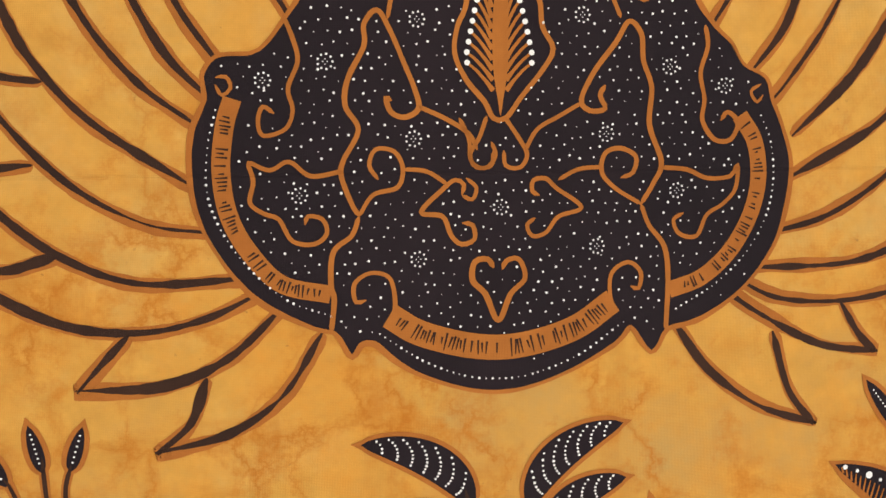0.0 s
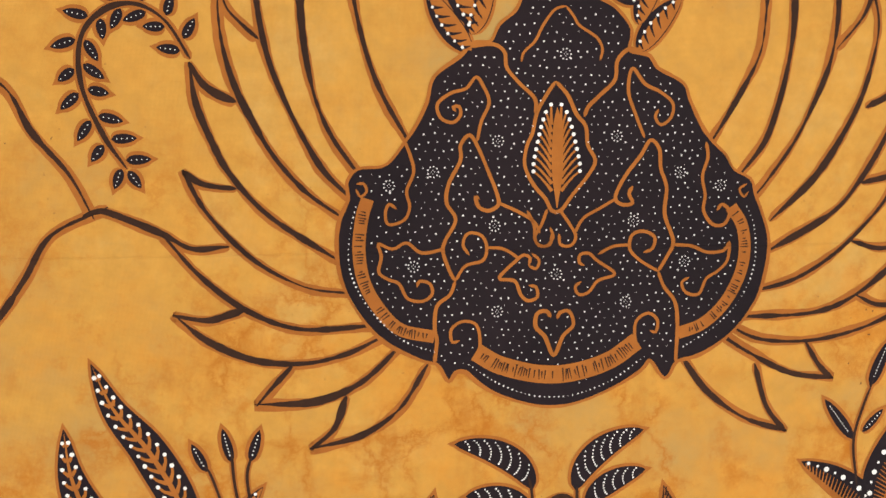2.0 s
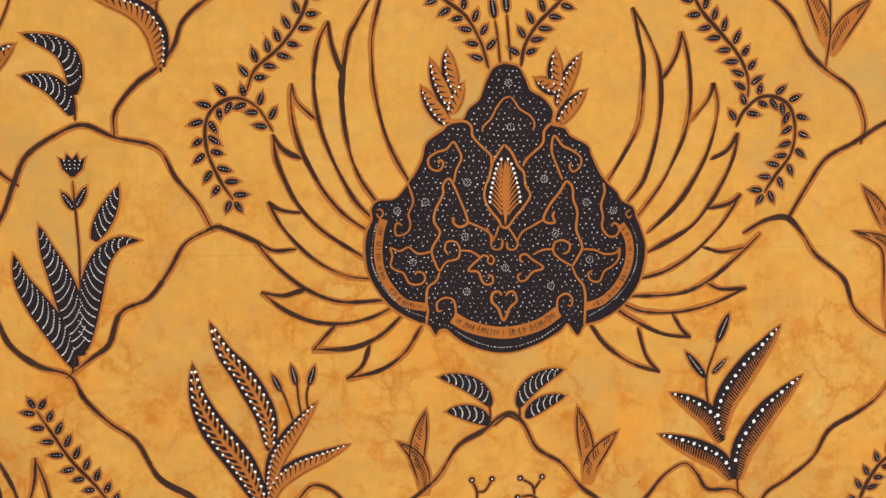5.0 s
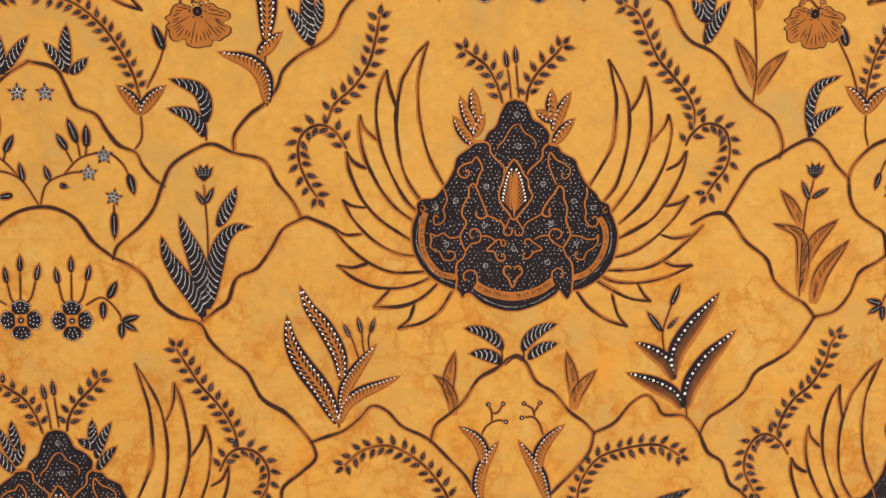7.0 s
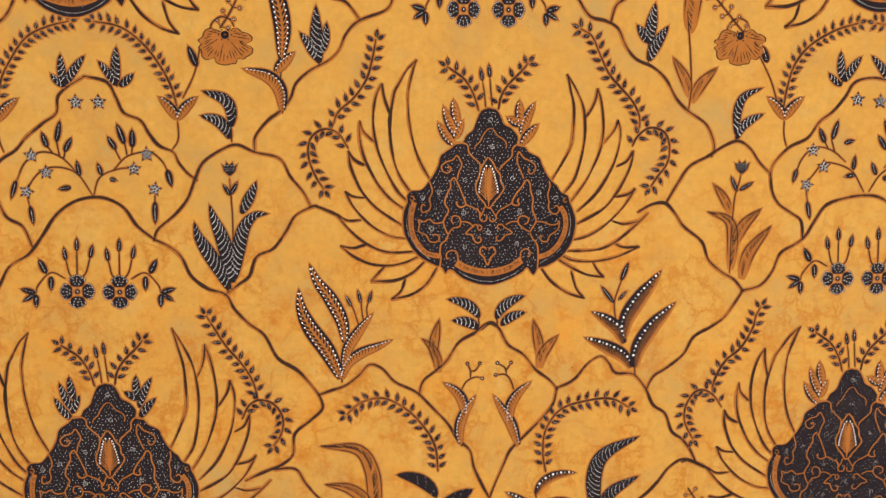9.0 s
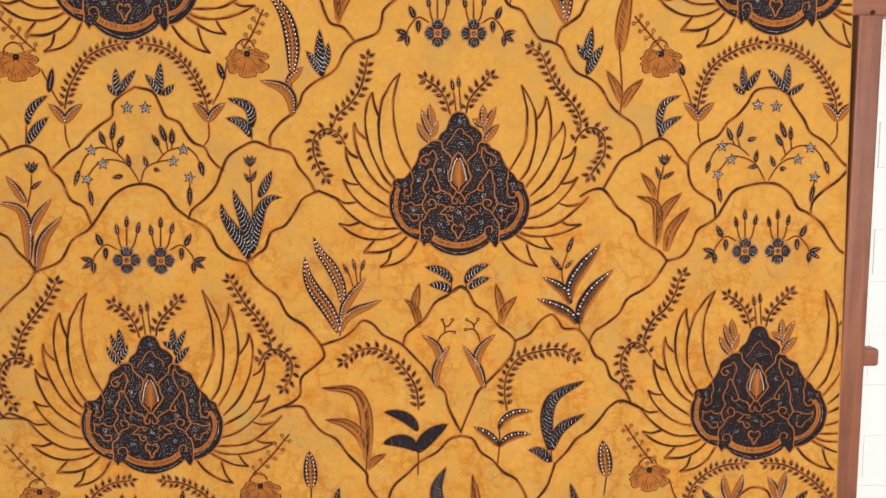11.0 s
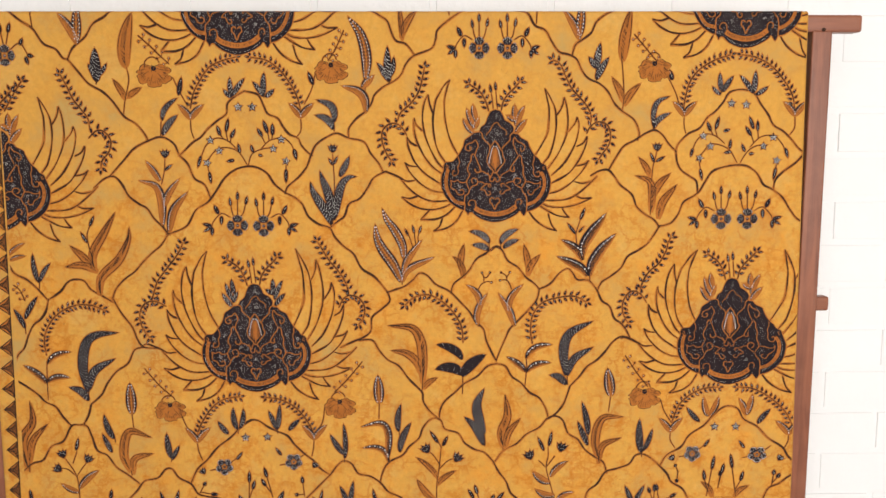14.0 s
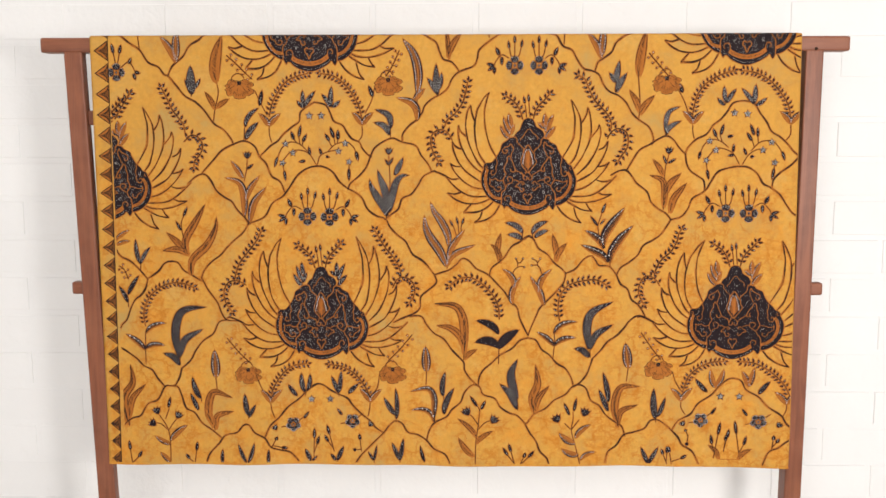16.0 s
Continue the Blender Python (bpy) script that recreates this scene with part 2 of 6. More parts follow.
def surf(u, v, lift=0.0):
    """A point of the hung cloth: u across from its selvedge, v down from the top fold, in millimetres."""
    quarter = ROUND * math.pi / 2
    start = ROUND - quarter
    sag = 0.0
    if v >= ROUND:
        y, z, ny, nz = 0.0, -v, -1.0, 0.0
        k = min(1.0, (v - ROUND) / 700.0)
        sag = k * k * (1.8 * math.sin(u * 0.0125 + 1.0) + 0.9 * math.sin(u * 0.027 + v * 0.004)) + 0.35 * k * math.sin(u * 0.05 + v * 0.013)
        y = sag - 1.2 * k + 9.0 * math.exp(-((u - 400) / 150) ** 2 - ((v - 170) / 120) ** 2) * min(1.0, (v - ROUND) / 60)
        z += TOP_UP * max(0.0, 1 - (v - ROUND) / 55.0)
        u += 8.5 * k * max(0.0, (u - 1190.0) / 60.0)
    elif v >= start:
        a = (ROUND - v) / ROUND
        y, z, ny, nz = ROUND - ROUND * math.cos(a), -ROUND + ROUND * math.sin(a), -math.cos(a), math.sin(a)
    elif v >= start - TOP_W:
        y, z, ny, nz = ROUND + (start - v), 0.0, 0.0, 1.0
    elif v >= start - TOP_W - quarter:
        a = (start - TOP_W - v) / ROUND
        y, z, ny, nz = ROUND + TOP_W + ROUND * math.sin(a), -ROUND + ROUND * math.cos(a), math.sin(a), math.cos(a)
    else:
        y, z, ny, nz = 2 * ROUND + TOP_W, -ROUND - (start - TOP_W - quarter - v), 1.0, 0.0
    if v < ROUND:
        z += TOP_UP
    return Vector((u, y + ny * lift, 1300 + z + nz * lift)) / 1000


cloth = tagged(empty("batik_cloth", 0.62, 0.018, 1.3), "ochre batik cotton cloth with winged crests hung over the rack", "cloth")
cloth_origin = Vector((0.62, 0.018, 1.3))

bm = bmesh.new()
us = [CLOTH_W * i / 250 for i in range(251)]
quarter = ROUND * math.pi / 2
vs = sorted(set([ROUND - quarter * k / 6 for k in range(7)] + [ROUND - quarter - TOP_W - quarter * k / 6 for k in range(7)]
                + [ROUND - 2 * quarter - TOP_W - BACK * k / 40 for k in range(1, 41)] + [ROUND + (DROP - ROUND) * k / 156 for k in range(1, 157)]))
grid = []
for v in vs:
    grid.append([bm.verts.new(surf(u, v if v < DROP - 0.1 else hem(u)) - cloth_origin) for u in us])
for a, b in zip(grid, grid[1:]):
    for i in range(len(us) - 1):
        bm.faces.new((a[i], a[i + 1], b[i + 1], b[i]))
for f in bm.faces:
    f.smooth = True
panel = part("fabric", bm, CLOTH, cloth, "ochre yellow cotton ground with wax-crackle stains")
thick = panel.modifiers.new("thickness", "SOLIDIFY")
thick.thickness, thick.offset = 0.0005, 0.0
bm = bmesh.new()
rings = [[bm.verts.new(surf(u, hem(u) + dv, lift) - cloth_origin) for u in us] for dv, lift in ((-4.5, 0.34), (-4.2, 0.75), (-0.3, 0.8), (0.5, 0.2), (0.2, -0.6))]
for a, b in zip(rings, rings[1:]):
    for i in range(len(us) - 1):
        bm.faces.new((a[i], b[i], b[i + 1], a[i + 1]))
part("hem", bm, CLOTH, cloth, "narrow stitched hem")


# ---- drawing on the cloth ----
def bend_line(points, step=2.0):
    """A smooth line through a few control points, evenly sampled."""
    p = [Vector(q) for q in points]
    if len(p) == 2:
        n = max(2, int((p[1] - p[0]).length / step))
        return [p[0].lerp(p[1], i / n) for i in range(n + 1)]
    ends = [2 * p[0] - p[1]] + p + [2 * p[-1] - p[-2]]
    out = []
    for a, b, c, d in zip(ends, ends[1:], ends[2:], ends[3:]):
        n = max(2, int((c - b).length / step))
        for i in range(n):
            t = i / n
            out.append(0.5 * (2 * b + (c - a) * t + (2 * a - 5 * b + 4 * c - d) * t * t + (3 * b - a - 3 * c + d) * t ** 3))
    return out + [p[-1]]


def sides(line):
    """Unit normals along a line, to its left as one goes along it on the cloth."""
    out = []
    for i in range(len(line)):
        d = line[min(i + 1, len(line) - 1)] - line[max(i - 1, 0)]
        d = d.normalized() if d.length > 1e-9 else Vector((1, 0))
        out.append(Vector((d.y, -d.x)))
    return out


class Ink:
    """One drawn motif: flat dye shapes in layers, laid on the cloth when it is finished."""

    def __init__(self):
        self.verts, self.faces = [], []

    def ribbon(self, line, widths, ink, layer, shift=0.0):
        n0, ns = len(self.verts), sides(line)
        for p, n, w in zip(line, ns, widths):
            for s in (0.5, -0.5):
                q = p + n * (s * w + shift)
                self.verts.append((q.x, q.y, layer))
        for i in range(len(line) - 1):
            a = n0 + 2 * i
            self.faces.append(((a, a + 1, a + 3, a + 2), ink))

    def stroke(self, points, w, ink=B, layer=1, taper=(1.0, 1.0), step=1.5, shift=0.0, wobble=0.16):
        line = bend_line(points, step)
        m = len(line) - 1
        run = [0.0]
        for a, b in zip(line, line[1:]):
            run.append(run[-1] + (b - a).length)
        widths = []
        for i in range(m + 1):
            t = i / m
            k = min(1.0, taper[0] + t * 4) * min(1.0, taper[1] + (1 - t) * 4)
            tip = min(run[i], run[-1] - run[i]) / max(w * 0.6, 0.01)
            k *= 0.25 + 0.75 * math.sqrt(max(0.0, 1 - (1 - min(tip, 1.0)) ** 2))
            p = line[i]
            sway = 1.5 * noise.noise((p.x * 0.045, p.y * 0.045, layer)) + 0.45 * noise.noise((p.x * 0.3, p.y * 0.3, layer + 7))
            widths.append(w * k * max(0.15, 1 + wobble * sway))
        self.ribbon(line, widths, ink, layer, shift)
        return line

    def fill(self, outline, ink, layer):
        n0 = len(self.verts)
        pts = [Vector((p[0], p[1], 0)) for p in outline]
        self.verts += [(p.x, p.y, layer) for p in pts]
        for tri in geometry.tessellate_polygon([pts]):
            self.faces.append((tuple(n0 + i for i in tri), ink))

    def dot(self, u, v, r, ink=W, layer=5, n=6):
        n0, a0 = len(self.verts), random.random() * 6
        for i in range(n):
            a = a0 + i * 2 * math.pi / n
            self.verts.append((u + r * math.cos(a), v + r * math.sin(a), layer))
        self.faces.append((tuple(range(n0, n0 + n)), ink))

    def lay(self, name, label="", left=32.0, shift=(0, 0), parent=None):
        bm = bmesh.new()
        vs = [bm.verts.new((u + shift[0], v + shift[1], l)) for u, v, l in self.verts]
        for f, ink in self.faces:
            if len(set(f)) == len(f):
                try:
                    bm.faces.new([vs[i] for i in f]).material_index = ink
                except ValueError:
                    pass
        lo = [min(v.co[k] for v in bm.verts) for k in (0, 1)]
        hi = [max(v.co[k] for v in bm.verts) for k in (0, 1)]

        def cut(co, no, clear=False):
            bmesh.ops.bisect_plane(bm, geom=bm.verts[:] + bm.edges[:] + bm.faces[:], plane_co=co, plane_no=no, clear_outer=clear)

        if lo[0] < left:
            cut((left, 0, 0), (-1, 0, 0), True)
        if hi[0] > CLOTH_W - 1:
            cut((CLOTH_W - 1, 0, 0), (1, 0, 0), True)
        if hi[1] > DROP - 2:
            cut((0, DROP - 1.5, 0), (0, 1, 0), True)
        for k in range(int(lo[0] // 22) + 1, int(hi[0] // 22) + 1):
            cut((k * 22, 0, 0), (1, 0, 0))
        for k in range(int(lo[1] // 22) + 1, int(hi[1] // 22) + 1):
            if k * 22 < DROP:
                cut((0, k * 22, 0), (0, 1, 0))
        if lo[1] < ROUND:
            for k in range(7):
                cut((0, ROUND - quarter * k / 6, 0), (0, 1, 0))
                cut((0, ROUND - quarter - TOP_W - quarter * k / 6, 0), (0, 1, 0))
        for v in bm.verts:
            v.co = surf(v.co.x, v.co.y, 0.33 + 0.07 * v.co.z) - cloth_origin
        bmesh.ops.recalc_face_normals(bm, faces=bm.faces)
        for f in bm.faces:
            f.smooth = True
            if f.normal.y > 0.5 and f.calc_center_median().y < 0.0:
                f.normal_flip()
        if not bm.faces:
            bm.free()
            return None
        return part(name, bm, INKS, parent or cloth, label)


ink, pieces, feet = Ink(), [], []


def piece(name):
    """A leaf, bud or bloom of the motif in hand: a mesh of its own under it."""
    pieces.append((name, Ink()))
    return pieces[-1][1]


def finish(name, label="", shift=(0, 0)):
    if not ink.verts:
        mid = sum((Vector(f) for f in feet), Vector((0, 0))) / len(feet)
        for f in feet:
            ink.stroke([mid + Vector((0, 2.5)), mid, Vector(f) + Vector((0.1, 0))], 1.6, B, 1)
    ob = ink.lay(name, label, shift=shift)
    for sub, drawn in pieces:
        drawn.lay(sub, shift=shift, parent=ob)
    return ob


def leaf_shape(p0, p1, bow, width, n=20, fat=0.8):
    a, b = Vector(p0), Vector(p1)
    d = b - a
    side = Vector((d.y, -d.x)) * bow
    if abs(bow) > 0.3:  # a stalk that rises and then bends over
        c1, c2 = a + d * 0.33 + side * 0.75, a + d * 0.76 + side * 1.2
    else:
        c1, c2 = a + d * 0.3 + side * 1.35, a + d * 0.72 + side * 0.75
    line = [(1 - t) ** 3 * a + 3 * t * (1 - t) ** 2 * c1 + 3 * t * t * (1 - t) * c2 + t ** 3 * b for t in (i / n for i in range(n + 1))]
    prof = [width / 2 * max(0.0, math.sin(math.pi * (i / n) ** fat)) ** 0.7 for i in range(n + 1)]
    return line, prof


def leaf(u0, v0, u1, v1, bow, width, style):
    """A leaf from its foot to its tip. Styles: plain, night, beads, comb, brown."""
    width = max(width - (0.0 if style in ("beads", "comb") else 1.1), width * 0.65) * (0.84 if abs(bow) > 0.3 else 1.0)
    line, prof = leaf_shape((u0, v0), (u1, v1), bow, width, fat=1.1 if abs(bow) > 0.3 else 0.8)
    dress(line, prof, width, style, 1 if bow >= 0 else -1)


def blade(points, width, style, out=1, fat=0.85):
    """A leaf whose midrib runs through the points, from its foot to its tip; out names its outer side."""
    fine = bend_line(points, 0.5)
    n = 24
    line = [fine[round(i * (len(fine) - 1) / n)] for i in range(n + 1)]
    prof = [width / 2 * max(0.0, math.sin(math.pi * (0.04 + 0.96 * i / n) ** fat)) ** 0.75 for i in range(n + 1)]
    dress(line, prof, width, style, out)


def dress(line, prof, width, style, out):
    """Dyes a leaf of that midrib and half widths in one of the styles."""
    k = piece("leaf")
    feet.append(tuple(line[0]))
    ns, n = sides(line), len(line) - 1
    length = sum((b - a).length for a, b in zip(line, line[1:]))

    def outline(grow, lo=-1.0, hi=1.0):
        up = [p + s * (w * hi + grow) for p, s, w in zip(line, ns, prof)]
        down = [p + s * (w * lo - grow) for p, s, w in zip(line, ns, prof)]
        tip = line[-1] + (line[-1] - line[-2]).normalized() * max(grow, 0) * 2.2
        return up + [tip] + down[::-1]

    def at(t):
        x = min(max(t, 0.0), 0.9999) * n
        i = int(x)
        f = x - i
        return line[i].lerp(line[i + 1], f), ns[i], prof[i] * (1 - f) + prof[i + 1] * f

    k.fill(outline(1.4), B, 2)
    if style == "brown":
        for side in (1, -1):
            edge = [p + s * side * max(w - 0.5, 0.1) for p, s, w in zip(line, ns, prof)]
            k.ribbon(edge, [1.2 * max(0.0, min(1, 4 * i / n - 0.6, 0.2 + 4 * (n - i) / n)) for i in range(n + 1)], E, 4)
        m = max(4, int(length / 2.0))
        for i in range(2, m - 1):
            p, s, w = at(i / m)
            q, _, _ = at(i / m + 0.08)
            if w > 1.2 and random.random() < 0.85:
                k.ribbon([p - s * out * w * 0.15, (q + s * out * w * 0.6)], [0.85, 0.4], E, 4)
        return
    if style in ("night", "plain"):
        k.fill(outline(0.1), K, 3)
        m = max(3, int(length / (5.2 if length > 40 else 4.4)))
        axis = (line[-1] - line[0]).normalized()
        cross = Vector((axis.y, -axis.x))
        if cross.dot(ns[n // 2]) < 0:
            cross = -cross
        slope = -cross.x / axis.x if abs(axis.x) > 0.05 else 0.85
        slope = max(-0.85, min(0.85, slope))
        for i in range(1, m):
            p, s, w = at((i + 0.3) / (m + 0.6))
            if w < 0.6:
                continue
            count = max(2, int(2.4 * w / 1.25))
            for j in range(count):
                f = (j + 0.5) / count * 1.8 - 0.9
                lean = slope * f * w + 0.45 * f * f * w
                q, s2, w2 = at((i + 0.3) / (m + 0.6) + lean / length)
                c = q + s2 * f * w2 * 0.96
                if style == "night" or (j % 3 == 0 and i % 2):
                    k.dot(c.x, c.y, (0.34 if line[0].y < 450 else 0.25) + 0.12 * random.random(), W, 5, 5)
        return
    if style == "comb":
        # dark along the outer side, brown teeth inwards, large and small white dots
        k.fill(outline(0.2, -0.75 if out > 0 else -1.0, 1.0 if out > 0 else 0.75), K, 3)
        m = max(6, int(length / 1.75))
        for i in range(1, m):
            p, s, w = at(i / m)
            q, _, _ = at(i / m - 0.03)
            k.ribbon([p + s * out * w * 0.1, q - s * out * (w * 0.85 + 0.3)], [0.3, 0.75], B, 4)
        m = max(2, int(length / 4.2))
        for i in range(1, m + 1):
            p, s, w = at(i / (m + 0.7))
            r = 1.15 if i % 2 else 0.58
            if i / m > 0.14:
                k.dot(p.x + s.x * out * w * 0.42, p.y + s.y * out * w * 0.42, min(r, 0.3 + w * 0.32), W, 5, 8)
        return
    k.fill(outline(0.3), K, 3)
    two = width > 12.4
    m = max(5, int(length / (4.6 if two else 3.3)))
    if two:
        # a brown midrib whose curved fingers end in white beads
        k.fill(outline(0.0, -0.14, 0.14), B, 4)
        for i in range(1, m):
            for side in (1, -1):
                p, s, w = at(i / m)
                q, s2, w2 = at(i / m - 0.75 * w / length)
                if w > 0.9:
                    a, b = p + s * side * w * 0.64, q + s2 * side * w2 * 0.1
                    mid = (a + b) / 2 + s * side * w * 0.1
                    k.ribbon([a, mid, b], [0.8, 1.1, 1.7], B, 4)
                    k.dot(a.x, a.y, 0.72 + 0.2 * random.random(), W, 5, 7)
    else:
        # brown, with dark fingers from the outer rim that end in white beads
        lo, hi = (-0.95, 0.45) if out > 0 else (-0.45, 0.95)
        k.fill(outline(0.1, lo, hi), B, 4)
        for i in range(1, m):
            p, s, w = at(i / m)
            q, s2, w2 = at(i / m - 0.7 * w / length)
            if w > 0.5:
                a, b = p + s * out * w * 0.5, q - s2 * out * w2 * 0.55
                k.ribbon([a, a.lerp(b, 0.5) + s * out * w * 0.12, b], [1.5, 1.0, 0.3], K, 5)
                k.dot(a.x, a.y, (0.55 if width > 7 else 0.45) + 0.16 * random.random(), W, 6, 7)


def bud(k, u0, v0, u1, v1, width, dab=0.31, halo=1.4):
    line, prof = leaf_shape((u0, v0), (u1, v1), 0.0, width * 0.8, 8)
    ns = sides(line)
    for grow, tone, layer in ((halo, B, 2), (0.05, K, 3)):
        tip = line[-1] + (line[-1] - line[-2]).normalized() * grow * 1.8
        k.fill([p + s * (w + grow) for p, s, w in zip(line, ns, prof)] + [tip] + [p - s * (w + grow) for p, s, w in zip(line, ns, prof)][::-1], tone, layer)
    m = max(3, int((line[-1] - line[0]).length / 1.9))
    for i in range(m):
        c = line[0].lerp(line[-1], 0.22 + 0.6 * i / (m - 1))
        k.dot(c.x, c.y, dab, W, 5, 5)


def pod(u0, v0, u1, v1, width=3.2):
    """A small dark bud with a row of pale dots."""
    bud(piece("bud"), u0, v0, u1, v1, width)
    feet.append((u0, v0))


def stem(points, w=2.8, core=1.2):
    k = piece("stem") if ink.verts else ink
    k.stroke(points, w, B, 1)
    if core:
        k.stroke(points, core, E, 3, (0.5, 0.3))


def longer(points, a, b):
    """The same line, drawn on a little past its two ends."""
    p = [Vector(q) for q in points]
    return [p[0] + (p[0] - p[1]).normalized() * a] + p + [p[-1] + (p[-1] - p[-2]).normalized() * b]


def vine(points):
    points = longer(points, 2.5, 2.5)
    ink.stroke(points, 4.5, B, 1)
    ink.stroke(points, 2.2, E, 2, (0.4, 0.4), shift=0.2, wobble=0.75)


def frond(points, gap=9.0, size=7.6):
    """A curved stem, given from its tip, with small leaflets in pairs that point towards the tip."""
    line = bend_line(points, 0.5)
    ink.stroke(points, 3.5, B, 1)
    ink.stroke(points, 1.7, E, 3, (0.4, 0.6), wobble=0.5)
    ns = sides(line)
    run, last = 0.0, {1: 2.0 - gap, -1: 3.5 - gap}
    for j in range(1, len(line) - 6):
        run += (line[j] - line[j - 1]).length
        for k in (1, -1):
            if run - last[k] < gap:
                continue
            last[k] = run + random.uniform(-0.9, 0.9)
            d = (line[j - 1] - line[min(j + 4, len(line) - 1)]).normalized()
            way = (d * random.uniform(0.45, 0.8) + ns[j] * k).normalized()
            a = line[j] + way * 1.9
            b = a + way * size * random.uniform(0.95, 1.2)
            bud(ink, a.x, a.y, b.x, b.y, size * 0.58, 0.24, 1.4)
    d = (line[0] - line[8]).normalized()
    a, b = line[0] + d * 0.6, line[0] + d * (size + 0.6)
    bud(ink, a.x, a.y, b.x, b.y, size * 0.58, 0.24, 1.4)


def star(u, v, r, turn=0.0):
    k = piece("star_bloom")
    feet.append((u, v))
    for grow, tone, layer in ((1.0, B, 2), (0.0, K, 3)):
        pts = []
        for i in range(10):
            a = turn - math.pi / 2 + i * math.pi / 5
            q = (r + grow * 1.4) if i % 2 == 0 else (r * 0.5 + grow)
            pts.append((u + q * math.cos(a), v + q * math.sin(a)))
        k.fill(pts, tone, layer)
    for i in range(5):
        a = turn - math.pi / 2 + i * 2 * math.pi / 5
        for q in (0.22, 0.42, 0.62):
            for o in (-0.2, 0.2):
                k.dot(u + q * r * math.cos(a + o), v + q * r * math.sin(a + o), 0.43, W, 5, 5)


def flower(u, v, r, petals=4, turn=0.0):
    """A dark flower with dotted, white-rimmed petals round a brown ring."""
    feet.append((u, v))
    span = 0.5 if petals == 4 else 0.42
    for i in range(petals):
        k = piece("petal")
        a = turn + i * 2 * math.pi / petals

        def polar(q, b):
            return (u + r * q * math.cos(a + b), v + r * q * math.sin(a + b))

        def lobe(g, f):
            q = f * 2 * math.pi
            frill = 1 + 0.06 * math.cos(q * 5)
            x, y = r * 0.67 + (r * 0.38 + g) * frill * math.cos(q), (r * span + g) * frill * math.sin(q)
            return (u + x * math.cos(a) - y * math.sin(a), v + x * math.sin(a) + y * math.cos(a))

        for grow, tone, layer in ((1.0, B, 2), (0.0, K, 3)):
            k.fill([lobe(grow, j / 20) for j in range(20)], tone, layer)
        for j in range(-5, 6):
            c = lobe(-0.6, j / 20)
            k.dot(c[0], c[1], 0.44, W, 5, 5)
        for q in (0.48, 0.66, 0.84):
            m = 2 if q < 0.6 else 3
            for j in range(m):
                c = polar(q, (j - (m - 1) / 2) / m * 0.95)
                k.dot(c[0], c[1], 0.46, W, 5, 5)
    k = piece("flower_eye")
    ring = [(u + r * 0.26 * math.cos(i * math.pi / 6), v + r * 0.26 * math.sin(i * math.pi / 6)) for i in range(12)]
    k.fill(ring, B, 4)
    k.fill([((a - u) * 0.6 + u, (b - v) * 0.6 + v) for a, b in ring], K, 5)
    k.dot(u, v, 0.6, W, 6)


def tulip(u, v, r, turn=0.0):
    """A little dark fan with pale veins; turn 0 points up."""
    k = piece("bloom")
    feet.append((u, v))
    c, s = math.cos(turn), math.sin(turn)
    shape = [(-0.15, 0.8), (-0.75, 0.2), (-1.0, -0.75), (-0.55, -0.45), (-0.4, -1.0), (0.0, -0.55), (0.4, -1.0), (0.55, -0.45), (1.0, -0.75), (0.75, 0.2), (0.15, 0.8)]
    for grow, tone, layer in ((1.22, B, 2), (0.98, K, 3)):
        k.fill([(u + r * grow * (c * x - s * y), v + r * grow * (s * x + c * y)) for x, y in shape], tone, layer)
    for x in (-0.55, -0.2, 0.2, 0.55):
        for y in (-0.45, -0.15, 0.15):
            f = x * (0.9 - 0.5 * y)
            k.dot(u + r * (c * f - s * y), v + r * (s * f + c * y), 0.36, W, 5, 5)


def carnation(u, v, r):
    """A broad brown bloom with a scalloped rim, dark rays and a dark eye near its top."""
    k = piece("bloom")
    feet.append((u, v))
    eye = Vector((u, v - r * 0.38))

    def rim(f, grow):
        a = f * 2 * math.pi - math.pi / 2
        q = r * (0.9 + 0.09 * abs(math.sin(f * 8.5 * math.pi)) + 0.03 * math.sin(f * 43)) + grow
        notch = 1 - 0.42 * math.exp(-((f - round(f)) / 0.05) ** 2) - sum(0.2 * math.exp(-((f - c) / 0.018) ** 2) for c in (0.24, 0.41, 0.59, 0.76))
        return Vector((u + q * 1.06 * notch * math.cos(a), v + q * 0.74 * notch * math.sin(a)))

    for grow, tone, layer in ((0.7, E, 2), (-0.5, B, 3)):
        k.fill([rim(i / 90, grow) for i in range(90)], tone, layer)
    for i in range(34):
        end = rim(0.03 + 0.94 * i / 33, -1.0)
        q0, q1 = (0.3, 0.95) if i % 6 == 0 else (0.55 + 0.15 * random.random(), 0.82 + 0.12 * random.random())
        k.ribbon([eye.lerp(end, q0), eye.lerp(end, (q0 + q1) / 2), eye.lerp(end, q1)], [0.45, 0.95, 0.45], E, 4)
    k.dot(eye.x, eye.y, r * 0.16, K, 5, 9)
    for i in range(6):
        k.dot(eye.x + r * 0.24 * math.cos(i * 1.05), eye.y + r * 0.2 * math.sin(i * 1.05), 0.85, K, 5)
    k.dot(eye.x, eye.y, 0.6, B, 6)
    loop = [eye + Vector(o) * r / 25 for o in ((-13, -1), (-12, -10), (-4, -16), (5, -14), (9, -7))]
    k.stroke(loop, 2.9, B, 1)
    k.stroke(loop, 1.3, E, 3)


